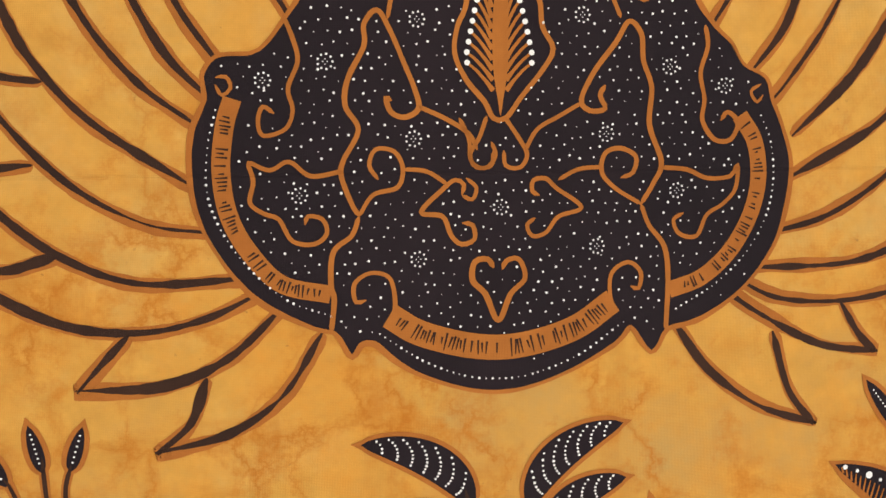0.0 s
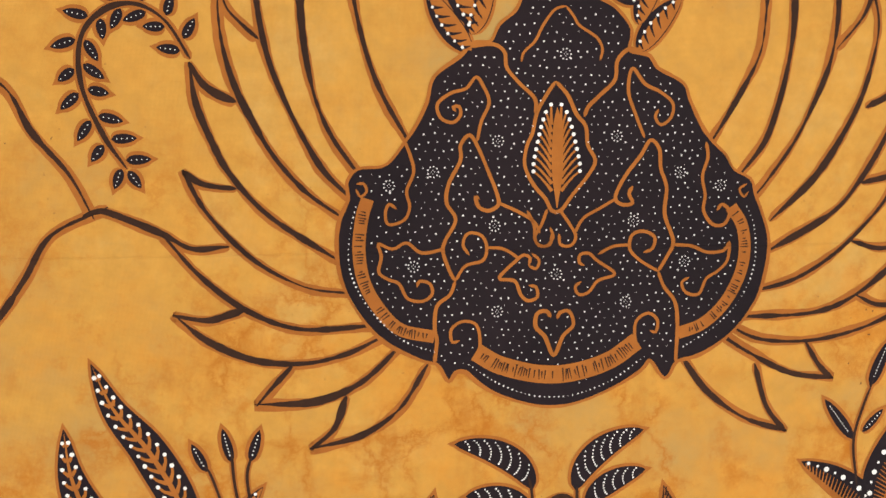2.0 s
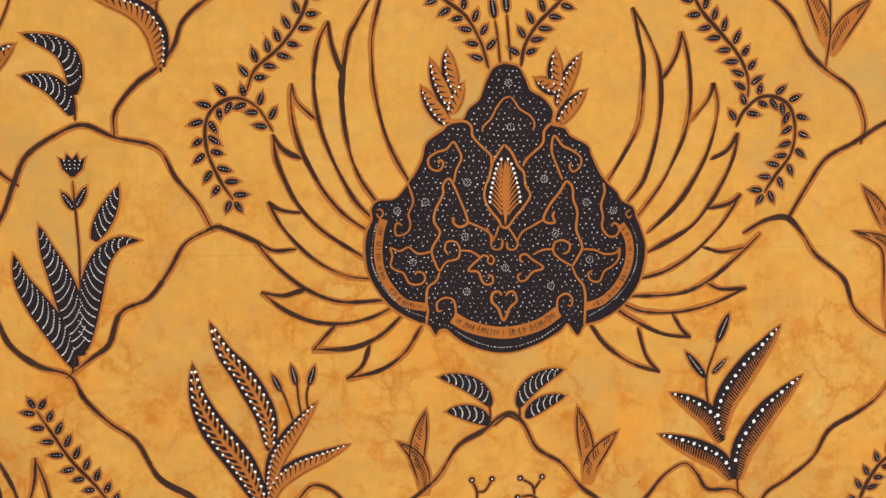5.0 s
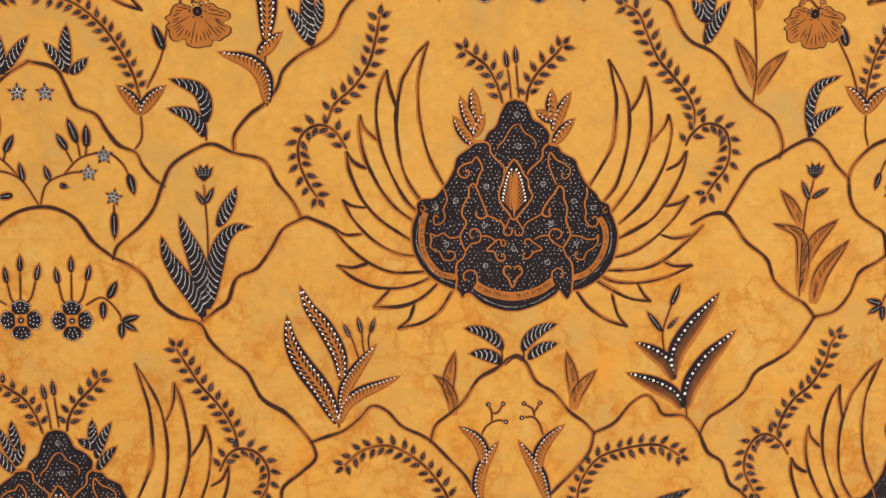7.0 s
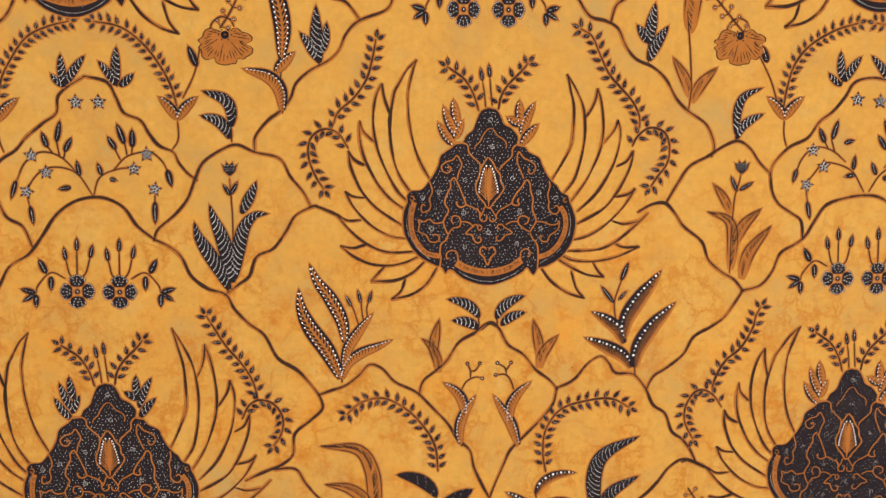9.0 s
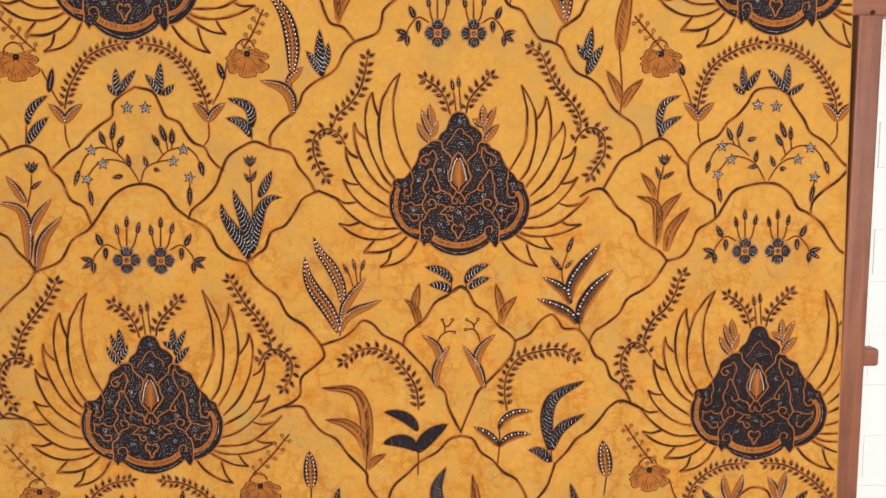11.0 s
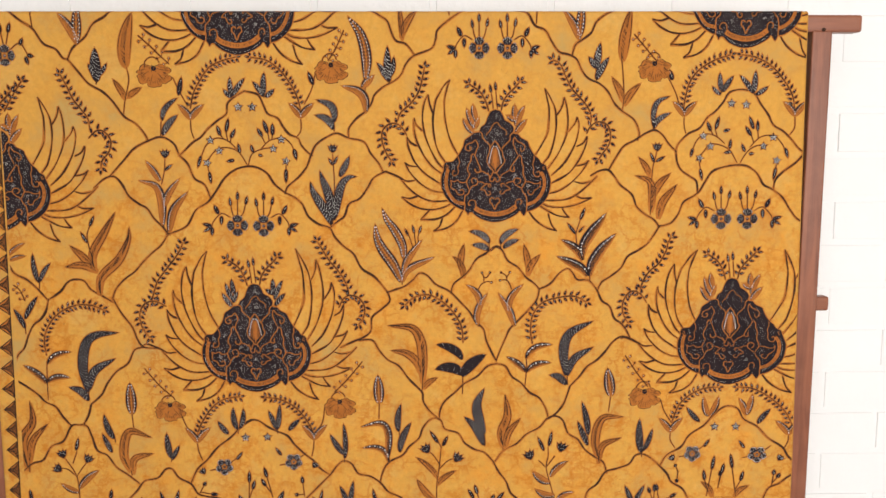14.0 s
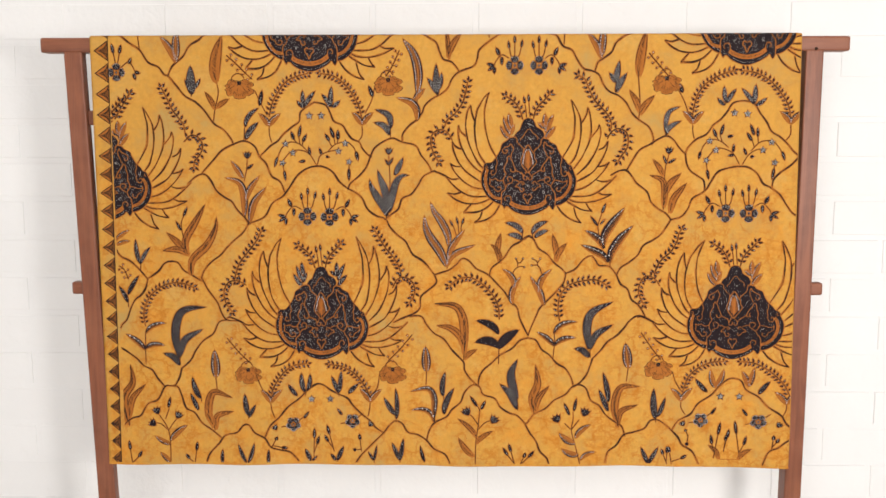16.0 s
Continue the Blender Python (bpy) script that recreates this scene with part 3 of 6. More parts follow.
def pins(points, count, reach=6.0):
    """A stem with little ball-headed pins on both sides."""
    line = bend_line(points, 1.0)
    k = piece("spray") if ink.verts else ink
    k.stroke(points, 3.2, B, 1)
    k.stroke(points, 1.4, E, 3)
    ns = sides(line)
    for i in range(count):
        j = min(int((i + 0.3) / count * (len(line) - 1)), len(line) - 2)
        d = (line[j + 1] - line[j]).normalized()
        for side in (1, -1):
            q = line[j] + (ns[j] * side + d * 0.5) * reach
            k.stroke([line[j], q], 2.1, B, 1)
            k.stroke([line[j], q], 0.7, E, 2)
            k.dot(q.x, q.y, 3.1, B, 3, 9)
            k.dot(q.x, q.y, 1.5, E, 4, 9)
            k.dot(q.x, q.y, 0.5, W, 5, 6)


def begin():
    global ink
    ink = Ink()
    pieces.clear()
    feet.clear()


SCROLLS = []
CREST_EDGE = [(0, 0), (-6.7, 2.8), (-11, 10.7), (-14.8, 20.6), (-21.2, 26.3), (-24.7, 32.5), (-31.3, 33.3), (-36.2, 38.2), (-45.7, 45.5), (-48.4, 54.6), (-52.5, 63.1), (-57.4, 70.2), (-61.8, 75.9), (-66.1, 78.7), (-74.7, 79.5), (-78.5, 84.3), (-78, 90.1), (-81.6, 98.6), (-82.6, 108.7), (-81.1, 120.3), (-75.6, 132.1), (-65.6, 144.1), (-51.1, 151.9), (-45.9, 153.2), (-43.3, 156.6), (-41.2, 160.2), (-38.9, 157), (-34.7, 156.8), (-29.1, 161.7), (-21.7, 166.2), (-9.8, 170.4), (0.1, 171.7)]
CREST_EDGE += [(9.7, 170.4), (21.8, 166), (33.9, 159.3), (38.5, 154.6), (41.6, 158), (45, 162.1), (47.4, 159.1), (49.8, 155.5), (59.9, 152.7), (72.1, 144.5), (81.2, 132.6), (85, 120.6), (86, 108.5), (83, 98), (79.8, 90.5), (77.8, 84.5), (71.1, 80.9), (67.3, 75), (62.4, 70.5), (57.2, 63.8), (51.9, 53.5), (49.4, 47.7), (38.9, 41.9), (35.9, 37.6), (27.9, 35.3), (28.4, 27.5), (22.5, 19.9), (15.1, 15.4), (12.2, 9.2), (7.8, 2.1)]
SCROLLS.append(([(-32.7, 34.2), (-24.1, 33.3), (-19.8, 36.2), (-18.9, 41.9), (-14, 47.6), (-8.2, 53.3), (-7.9, 59.1)], 2.0))
SCROLLS.append(([(32.9, 35.3), (27.9, 34.7), (23.5, 39), (22.6, 46.2), (16.8, 52), (12.4, 56.3), (10.9, 60)], 2.0))
SCROLLS.append(([(-13.4, 39.6), (-12.5, 36.2), (-8.2, 31.9), (-5.2, 26.2), (-0.9, 20.5), (3.5, 19.1)], 1.4))
SCROLLS.append(([(3.5, 19.1), (6.4, 22.8), (8.7, 26.2), (15.2, 30.4), (17.6, 34.7), (16.7, 39)], 1.4))
SCROLLS.append(([(-38.1, 58), (-39.2, 56.3), (-36.9, 56.1), (-36.4, 59.2), (-39.3, 62), (-43.8, 60.3), (-45, 55.2), (-40, 51.2), (-34.3, 49.5), (-30.5, 45.3), (-27.6, 49), (-25.6, 54.7), (-28.6, 61.8), (-30.1, 69)], 1.7))
SCROLLS.append(([(40, 57.2), (38.8, 60.2), (41.2, 63.1), (45.1, 60.2), (45.6, 54.9), (40.5, 50.6), (34.5, 47.7), (29.4, 41.9), (28, 50.5), (31, 59.2), (34.7, 68)], 1.7))
SCROLLS.append(([(-57.4, 68.8), (-55.2, 74.5), (-54.1, 80.3), (-56.8, 87.4), (-55.7, 93.2), (-57.8, 98.1), (-63.6, 99.8), (-64.9, 96), (-63.5, 92.2), (-60.6, 94)], 1.7))
SCROLLS.append(([(59.4, 69.6), (60.3, 75.5), (58.3, 82.9), (59.6, 90.3), (59.1, 96.2), (62.8, 101.6), (67.7, 101.7), (69.8, 96.9), (66.7, 93.9), (64.6, 96.3)], 1.7))
SCROLLS.append(([(-29.3, 90.7), (-30.8, 89.8), (-29.6, 93.6), (-25.8, 95.1), (-22, 92.8), (-22.9, 87.8), (-25.8, 80.6), (-29.5, 71.9), (-32.9, 66.7), (-36.4, 70.4), (-36.5, 76.1), (-40.9, 84.7), (-41.8, 91.9), (-38.4, 98.4), (-42.5, 106.5), (-43.2, 110.8), (-40.6, 118.2), (-38.6, 121.7)], 2.0))
SCROLLS.append(([(-38.6, 121.7), (-34.7, 116), (-28, 114), (-26.5, 108.8), (-28.8, 104.3), (-33.8, 103.7), (-35.6, 108), (-33.2, 111.9)], 1.8))
SCROLLS.append(([(-22, 92.2), (-14.1, 95.8), (-8.2, 99.7), (-5.9, 104.1)], 1.6))
SCROLLS.append(([(-26.5, 109.1), (-20, 109.8), (-14.2, 113.4)], 1.6))
SCROLLS.append(([(30.4, 86.4), (28.9, 89.3), (30.4, 92.9), (25.9, 93.4), (23.5, 90.4), (27.3, 82.5), (33.3, 74.7), (37.1, 68.9), (40.7, 72.4), (41.4, 79.7), (43.9, 87.1), (43.4, 97.5), (47.1, 107.9), (44.8, 113.8), (41.2, 119.7)], 2.0))
SCROLLS.append(([(23.5, 91.3), (17, 95), (11, 98.5), (7.5, 104.3)], 1.6))
SCROLLS.append(([(41.2, 119.7), (33.6, 115.1), (29.6, 110.6), (30.5, 105.3), (35, 103.9), (39.5, 106.3), (38.7, 110.7), (35.1, 112.2)], 1.8))
SCROLLS.append(([(29.6, 109.1), (23, 109.6), (17, 112.5)], 1.6))
SCROLLS.append(([(-38.6, 121.7), (-40.7, 127), (-45.7, 131.3), (-46.6, 140.1), (-45.8, 144.6), (-46.8, 153.5)], 2.0))
SCROLLS.append(([(41.2, 119.7), (43.7, 125.8), (48.3, 131.9), (49.6, 140.9), (49.2, 156.1)], 2.0))
SCROLLS.append(([(-10.9, 95.3), (-8.2, 101.1), (-7.7, 107), (-3.8, 109.1), (-0.8, 105.7), (-2, 101.8)], 1.5))
SCROLLS.append(([(-3.2, 94.8), (-5.3, 100.6), (-7.9, 105.3), (-6.2, 108.8), (-2, 108.3), (-1.4, 104.2)], 1.6))
SCROLLS.append(([(1.5, 94.8), (5.7, 100.8), (8.1, 105.5), (6, 109), (2.1, 108.4), (1.5, 104.2)], 1.6))
SCROLLS.append(([(-10.3, 116.4), (-9.7, 113.5), (-12.1, 112.2), (-15.1, 114.3), (-21.6, 120.9), (-15.7, 122.2), (-13.3, 127.6), (-10.4, 130), (-6.8, 128.6), (-7.4, 124.7), (-10.3, 124.1)], 1.7))
SCROLLS.append(([(-10.3, 116.4), (-7.4, 117.6), (-6.2, 114.4), (-9.1, 111.7)], 1.5))
SCROLLS.append(([(11.7, 116.8), (9.6, 115.6), (9.9, 112.6), (13.4, 112.1), (16.4, 114.8), (23.7, 120.3), (17.1, 122.8), (13.5, 127.2), (9.6, 128.1), (8.1, 125), (10.5, 123)], 1.7))
SCROLLS.append(([(-1.4, 136.8), (-3.2, 134.3), (-6.8, 135.1), (-7.4, 140.2), (-3.8, 144.2), (-0.2, 151.7), (3.4, 144.3), (7.5, 139.9), (5.7, 134.5), (2.1, 135), (1, 137.4)], 2.0))
SCROLLS.append(([(-68, 106.9), (-66.6, 111.9), (-67.6, 117.7), (-63.8, 120.7), (-60.1, 122.2), (-56.7, 128.1), (-50.9, 129.1), (-47.4, 126.3), (-48.5, 122.4), (-52.3, 121.5), (-53.2, 123.8)], 1.7))
SCROLLS.append(([(-68, 106.6), (-62.2, 109), (-57, 106.8), (-51.3, 110.7), (-42.6, 109.4)], 1.7))
SCROLLS.append(([(47.1, 109.4), (54.7, 110.1), (60.9, 112.6), (67.9, 112.1), (70, 108.9), (69.5, 115.8), (65.6, 120.2), (61, 123.1), (58, 129.1), (52.8, 128.4), (51, 124.4), (54, 122.4)], 1.7))
SCROLLS.append(([(-37, 144.8), (-39.9, 145.3), (-40.2, 140.3), (-35.8, 137.4), (-30.5, 139), (-29.1, 146.5), (-30.6, 150.9)], 1.7))
SCROLLS.append(([(38.4, 143.1), (40.8, 143.8), (41.4, 139.2), (37.7, 136.2), (32.9, 139), (32.3, 145.1), (33.9, 151.1)], 1.7))
SCROLLS.append(([(-75.7, 86.4), (-74, 89.2), (-71.7, 87.3), (-72.8, 84.4), (-75.6, 84.6)], 1.4))
SCROLLS.append(([(77.3, 89), (75.5, 91.1), (73.6, 88.1), (76.6, 86)], 1.4))
WING_LINES = []
WING_LINES.append([(-69.1, -44.7), (-72.8, -33.9), (-77.1, -15), (-77.1, 1.5), (-76.4, 12.5), (-73.3, 29.2), (-69.3, 43.2), (-64.4, 54.5), (-56.8, 67.9)])
WING_LINES.append([(-69.1, -44.7), (-78.1, -35.9), (-86.4, -21.8), (-90.1, -14.8), (-92.9, -1.1), (-94.8, 12.6), (-94.5, 26.5), (-92.9, 40.4), (-89.8, 54.4), (-84.4, 67.2), (-75.6, 80.1)])
WING_LINES.append([(-101.9, -22.6), (-99.9, -9.7), (-95.2, 4.5)])
WING_LINES.append([(-101.9, -22.6), (-106.8, -13.7), (-109.7, -1), (-110.6, 12.7), (-109.3, 26.5), (-106.3, 40.4), (-101, 54.4), (-94.3, 68.5), (-87.5, 79.9), (-78.6, 89.2)])
WING_LINES.append([(-123.2, 12.3), (-121, 21), (-115.6, 27.1), (-111.6, 30.7)])
WING_LINES.append([(-123.2, 12.3), (-124, 21.1), (-122.7, 34.8), (-118.9, 48.7), (-113.7, 59.9), (-105.7, 74.1), (-94.7, 87), (-82.7, 96)])
WING_LINES.append([(-134.4, 41.2), (-130, 48.2), (-124.6, 52.1), (-120.5, 53.8)])
WING_LINES.append([(-134.4, 41.2), (-132.9, 54.3), (-127.8, 68.3), (-121.2, 81), (-107.6, 96.3), (-84.4, 112.1)])
WING_LINES.append([(-137.8, 80), (-132.4, 83.7), (-126.9, 85.2), (-121.3, 85.8)])
WING_LINES.append([(-137.8, 80), (-129.9, 95.1), (-113.6, 112.5), (-95.4, 122.9), (-79.8, 125.6)])
WING_LINES.append([(-173.2, 95.3), (-168.5, 93.7), (-163.6, 94.6), (-146.8, 101.9), (-135.9, 107.8), (-124.7, 107.4)])
WING_LINES.append([(-145.4, 103.4), (-133.4, 117.9), (-116.9, 131.2), (-97.2, 138.9), (-71.3, 138.4)])
WING_LINES.append([(-142.7, 132.6), (-131.1, 134.6), (-122.6, 132.5), (-118.3, 131.2)])
WING_LINES.append([(-142.7, 132.6), (-131.3, 142.4), (-114.5, 150.2), (-96, 152.1), (-80.2, 149), (-67.9, 143.5)])
WING_LINES.append([(-113.5, 167.2), (-107.7, 160.6), (-101.8, 154.3)])
WING_LINES.append([(-113.5, 167.2), (-92, 167), (-74.6, 160.1), (-60.4, 147.2)])
WING_LINES.append([(-93.5, 185.1), (-85, 177.6), (-81.1, 167.3)])
WING_LINES.append([(-93.5, 185.1), (-74.9, 181), (-60.1, 171), (-50.3, 155.8)])
WING_LINES.append([(75.5, -31.2), (78.9, -16.5), (82.3, 0.1), (81.6, 26), (79.4, 37.6), (73.6, 49.2), (67.7, 59.4), (61.8, 68.8)])
WING_LINES.append([(75.5, -31.2), (83.5, -18.6), (90.7, -2.9), (93.1, 11.5), (93.4, 25.9), (91.6, 40.5), (88.3, 55.1), (83.1, 69.8), (74.1, 81.5)])
WING_LINES.append([(104.9, -17.9), (103.3, -8.7), (99.8, -0.1), (94.8, 7.4)])
WING_LINES.append([(104.9, -17.9), (108.8, -5.9), (111.1, 11.4), (111.1, 25.9), (108.5, 40.5), (102.7, 55.2), (95.3, 69.9), (84.9, 84.6), (80.4, 89.9)])
WING_LINES.append([(125.5, 11.9), (121.8, 21.5), (112.8, 32.3)])
WING_LINES.append([(125.5, 11.9), (128.3, 22.9), (127.4, 34.6), (122.7, 52.3), (113.8, 70), (103.4, 84.8), (88.2, 99)])
WING_LINES.append([(141, 41.4), (135, 50.8), (126.8, 55.3)])
WING_LINES.append([(141.3, 41.4), (138.9, 55.3), (132.5, 70.2), (123.6, 85), (111.5, 98.4), (83.9, 113.6)])
WING_LINES.append([(144.1, 77.7), (137.6, 82.8), (126.7, 85.4)])
WING_LINES.append([(144.1, 77.7), (137.8, 88.2), (130.2, 98.7), (115, 113.5), (98.1, 123.8), (82, 128.1)])
WING_LINES.append([(147, 110.1), (133.8, 112.3), (123.7, 109.7)])
WING_LINES.append([(157.2, 102.1), (143.4, 115.6), (124.9, 130.5), (106.2, 137.7), (75.1, 138.5)])
WING_LINES.append([(149.1, 135), (134.5, 135.3), (126.5, 132)])
WING_LINES.append([(149.1, 135.3), (128.4, 144.4), (106.5, 149), (84.6, 147.9), (70.5, 141.4)])
WING_LINES.append([(115.1, 164.7), (109.9, 159.3), (105, 151.5)])
WING_LINES.append([(115.1, 164.7), (97.4, 162), (78.4, 152.3), (66.6, 144.4)])
WING_LINES.append([(96, 185.8), (88.2, 175.7), (83.3, 160.1)])
WING_LINES.append([(96, 185.8), (78.9, 180), (63.2, 168.7), (53.2, 155.6)])
BANDS = [[(-71.4, 90.1), (-73.6, 97.3), (-74.9, 108.8), (-73.4, 120.5), (-68.3, 130.8), (-59.8, 139.8), (-46.7, 143.1)], [(-30.8, 149.4), (-21.7, 154.8), (-6.8, 158.8), (6.7, 158.9), (21.8, 154.7), (33.2, 147.2)], [(70.4, 94.9), (75.1, 102.4), (76.5, 112.9), (74.2, 123.4), (68.2, 133.8), (59.7, 141.2), (50, 144.6)]]
BEADS = [[(-75.8, 93), (-78.2, 103), (-78.7, 114.6), (-75.4, 124.8), (-68.4, 135.2), (-58.4, 144.3), (-46.7, 149)], [(-33.5, 154.4), (-21.7, 162.3), (-9.8, 167.1), (0.1, 168.3), (9.7, 167.4), (23.3, 162.4), (34.8, 154.5)], [(76.8, 94.9), (80, 102.4), (81.1, 113), (79.2, 123.5), (73.5, 133.9), (64.4, 142.8), (52.2, 150.1)]]
ROSETTES = [(2, 11.2), (3.5, 36.7), (-22.2, 69), (-46.9, 80.3), (-63.4, 85.3), (23.7, 67.3), (49.2, 81.3), (65.7, 86.5), (-23.5, 100.9), (-54.5, 115.9), (0.6, 119.9), (-22.5, 133.9), (30.8, 99.9), (51.8, 116), (28.3, 131.4)]
FLAME = [(-0.3, 46.7), (-3.8, 51.9), (-7.3, 58.2), (-9.1, 66.2), (-11.1, 70.6), (-12, 77.8), (-8.8, 85.1), (-3.8, 91), (-1.4, 95.4), (2.1, 95.4), (6.5, 89.6), (12.4, 82.4), (15.4, 76.6), (12.4, 70.7), (11.5, 63.5), (7.9, 59.1), (4.4, 51.9)]
FLAME_CORE = [(0, 56.2), (-4.4, 61.9), (-6.7, 72), (-5.9, 82.2), (-2, 90.1), (0.6, 94.8), (3.3, 90.2), (7.4, 82.3), (8, 72.2), (5.6, 62)]
TOP_STEMS = [[(-2.8, 0.2), (-4.2, -14.1), (-6, -25.1)], [(3.5, -1.1), (2, -16.2), (1, -28.3)], [(-9.4, 3.5), (-14.2, -12), (-22.6, -26.2), (-33, -34.2), (-40.8, -39.3)], [(9.4, 2.2), (11.7, -10.1), (19, -22.3), (31.3, -34.6), (38.3, -43.1)]]
SIDE_LEAVES = [(-29.7, 27.3, -43.2, -1.4), (-28.9, 15.8, -33.7, -7.9), (-32.2, 35.6, -48.5, 13.8), (-32.2, 29.8, -24.4, 11.7), (31.5, 14.9, 29.8, -7.3), (31.7, 25.7, 44.6, -4.9), (33.2, 15.7, 17.9, 8.7), (31.9, 35.7, 48, 15.7)]
# ---- the winged crest, drawn about the top of its body ----
def ring_clear(p, curves, gap):
    return all((p - q).length > gap for q in curves)


def inside(p, poly):
    hit = False
    for (x0, y0), (x1, y1) in zip(poly, poly[1:] + poly[:1]):
        if (y0 > p[1]) != (y1 > p[1]) and p[0] < (x1 - x0) * (p[1] - y0) / (y1 - y0) + x0:
            hit = not hit
    return hit


def draw_wing(lines, dx=0.0, dv=0.0):
    """The feathers of one wing; dx and dv move the tip of the tallest one."""
    for pts in lines:
        rise = [max(0.0, (100 - v) / 135) ** 1.4 for _, v in pts]
        pts = [(u + dx * k, v + dv * k) for (u, v), k in zip(pts, rise)]
        pts = longer(pts, 0.5, 2.5)
        k = piece("feather_line") if ink.verts else ink
        k.stroke(pts, 3.9, B, 1, wobble=0.35)
        k.stroke(pts, 2.0, E, 2, (0.25, 0.3), shift=0.3, wobble=0.7)


def draw_crest(side_style, fine=1.0):
    """The body of a crest; fine thins its scrolls and dots."""
    rng_bead = random.Random(8)
    edge = [tuple(p) for p in bend_line(CREST_EDGE + [CREST_EDGE[0]], 2.0)[:-1]]
    ink.fill(edge, K, 3)
    ink.stroke(edge + [edge[0], edge[1]], 1.35, B, 4, shift=-0.55, wobble=0.4)
    taken = []
    for pts, w in SCROLLS:
        taken += ink.stroke(pts, w * 0.78 * (0.4 + 0.6 * fine), B, 6, step=1.0)
    for pts, broad in zip(BANDS, (4.9, 7.2, 4.9)):
        line = bend_line(pts, 1.0)
        ink.ribbon(line, [broad] * len(line), B, 5)
        taken += [p + n * o for p, n in zip(line, sides(line)) for o in (-2.5, 0, 2.5)]
        for i in range(3, len(line) - 3):
            n = sides(line[i - 1:i + 2])[1]
            if random.random() < 0.7:
                k = (0.7 + 1.3 * random.random()) * broad / 6
                slant = Vector((random.uniform(-0.5, 0.5), 0))
                ink.ribbon([line[i] + n * k + slant, line[i] - n * k * 1.2], [0.62, 0.28], E, 7)
    for pts in BEADS:
        line = bend_line(pts, 1.75)
        taken += [p + n * o for p, n in zip(line, sides(line)) for o in (-2.4, 0, 2.4)]
        for p in line:
            ink.dot(p.x, p.y, rng_bead.choice((0.18, 0.26, 0.34, 0.40)), W, 6)
    flame = [tuple(p) for p in bend_line(FLAME + [FLAME[0]], 1.5)[:-1]]
    ink.stroke(FLAME + [FLAME[0]], 1.4, B, 6)
    core = [tuple(p) for p in bend_line(FLAME_CORE + [FLAME_CORE[0]], 1.5)[:-1]]
    top, foot = Vector(FLAME_CORE[0]), Vector(FLAME_CORE[5])
    ink.fill([(foot.x + (x - foot.x) * 0.3, y) for x, y in core], B, 6)
    for i in range(10):
        t = -0.02 + 0.72 * i / 10
        mid = top.lerp(foot, t)
        half = 2.0 + 7.0 * min(1.0, (i / 8) ** 0.6)
        for s in (1, -1):
            a, b = mid + Vector((s * half, 0)), mid + Vector((s * 1.8, 7.5))
            ink.ribbon([a, a.lerp(b, 0.35) + Vector((0, -0.6)), a.lerp(b, 0.7) + Vector((0, -0.5)), b], [0.7, 0.85, 1.0, 1.5], B, 7)
            ink.dot(a.x, a.y, 0.8, W, 8, 8)
    near = {}
    for p in taken:
        near.setdefault((int(p.x // 4), int(p.y // 4)), []).append(p)
    rng = random.Random(5)
    row, v = 0, -2.0
    while v < 172:
        u = -86 + (row % 2) * 1.8
        while u < 86:
            p = Vector((u + rng.uniform(-0.8, 0.8), v + rng.uniform(-0.8, 0.8)))
            cell = (int(p.x // 4), int(p.y // 4))
            close = [q for i in (-1, 0, 1) for j in (-1, 0, 1) for q in near.get((cell[0] + i, cell[1] + j), ())]
            if inside(p, edge) and not inside(p, flame) and ring_clear(p, close, 1.5) and ring_clear(p, ROSES, 2.6):
                if ring_clear(p, RIM_OF(edge), 2.2):
                    ink.dot(p.x, p.y, fine * rng.choice((0.20, 0.30, 0.37, 0.44)), W, 6)
            u += 3.6
        v += 3.1
        row += 1
    for r in ROSES:
        for i in range(9):
            a = i * 2 * math.pi / 9
            ink.dot(r.x + 2.0 * math.cos(a), r.y + 2.0 * math.sin(a), 0.38 * fine, W, 6)
        for i in range(4):
            a = i * math.pi / 2
            ink.dot(r.x + 0.6 * math.cos(a), r.y + 0.7 * math.sin(a), 0.2, W, 6)
    for pts in TOP_STEMS[:2]:
        stem(pts)
        a, b = Vector(pts[-1]), Vector(pts[-2])
        tip = a + (a - b).normalized() * 13
        pod(a.x, a.y, tip.x, tip.y, 5.0)
    for pts in TOP_STEMS[2:]:
        frond(pts[::-1], 8.6, 7.4)
    for u0, v0, u1, v1 in SIDE_LEAVES:
        leaf(u0, v0, u1, v1, 0.06, 8.6, side_style)


rim_store = []


def RIM_OF(edge):
    if not rim_store:
        rim_store.extend(Vector(p) for p in edge)
    return rim_store


ROSES = [Vector(p) for p in ROSETTES]

CRESTS = (
    ("beads", 775.4, 141.6, (0, 0), (0, 0)), ("night", 402, 407.1, (-1, -6), (-10, -23)), ("beads", 1148.8, 404.2, (12, 0), (4, -13)),
    ("beads", 14.0, 153.0, (0, 0), (0, 0)), ("beads", 389, -112.5, (0, 0), (0, 0)), ("beads", 1155.4, -120.8, (0, 0), (0, 0)))
for style, u, v, west, east in CRESTS:
    for half, tip in ((WING_LINES[:18], west), (WING_LINES[18:], east)):
        begin()
        draw_wing(half, *tip)
        finish("wing", "curved feather lines in black and brown", shift=(u, v))
    begin()
    draw_crest(style, 0.55 if (u, v) == (1148.8, 404.2) else 0.9)
    finish("crest", "black crest dotted white with brown scrolls", shift=(u, v))

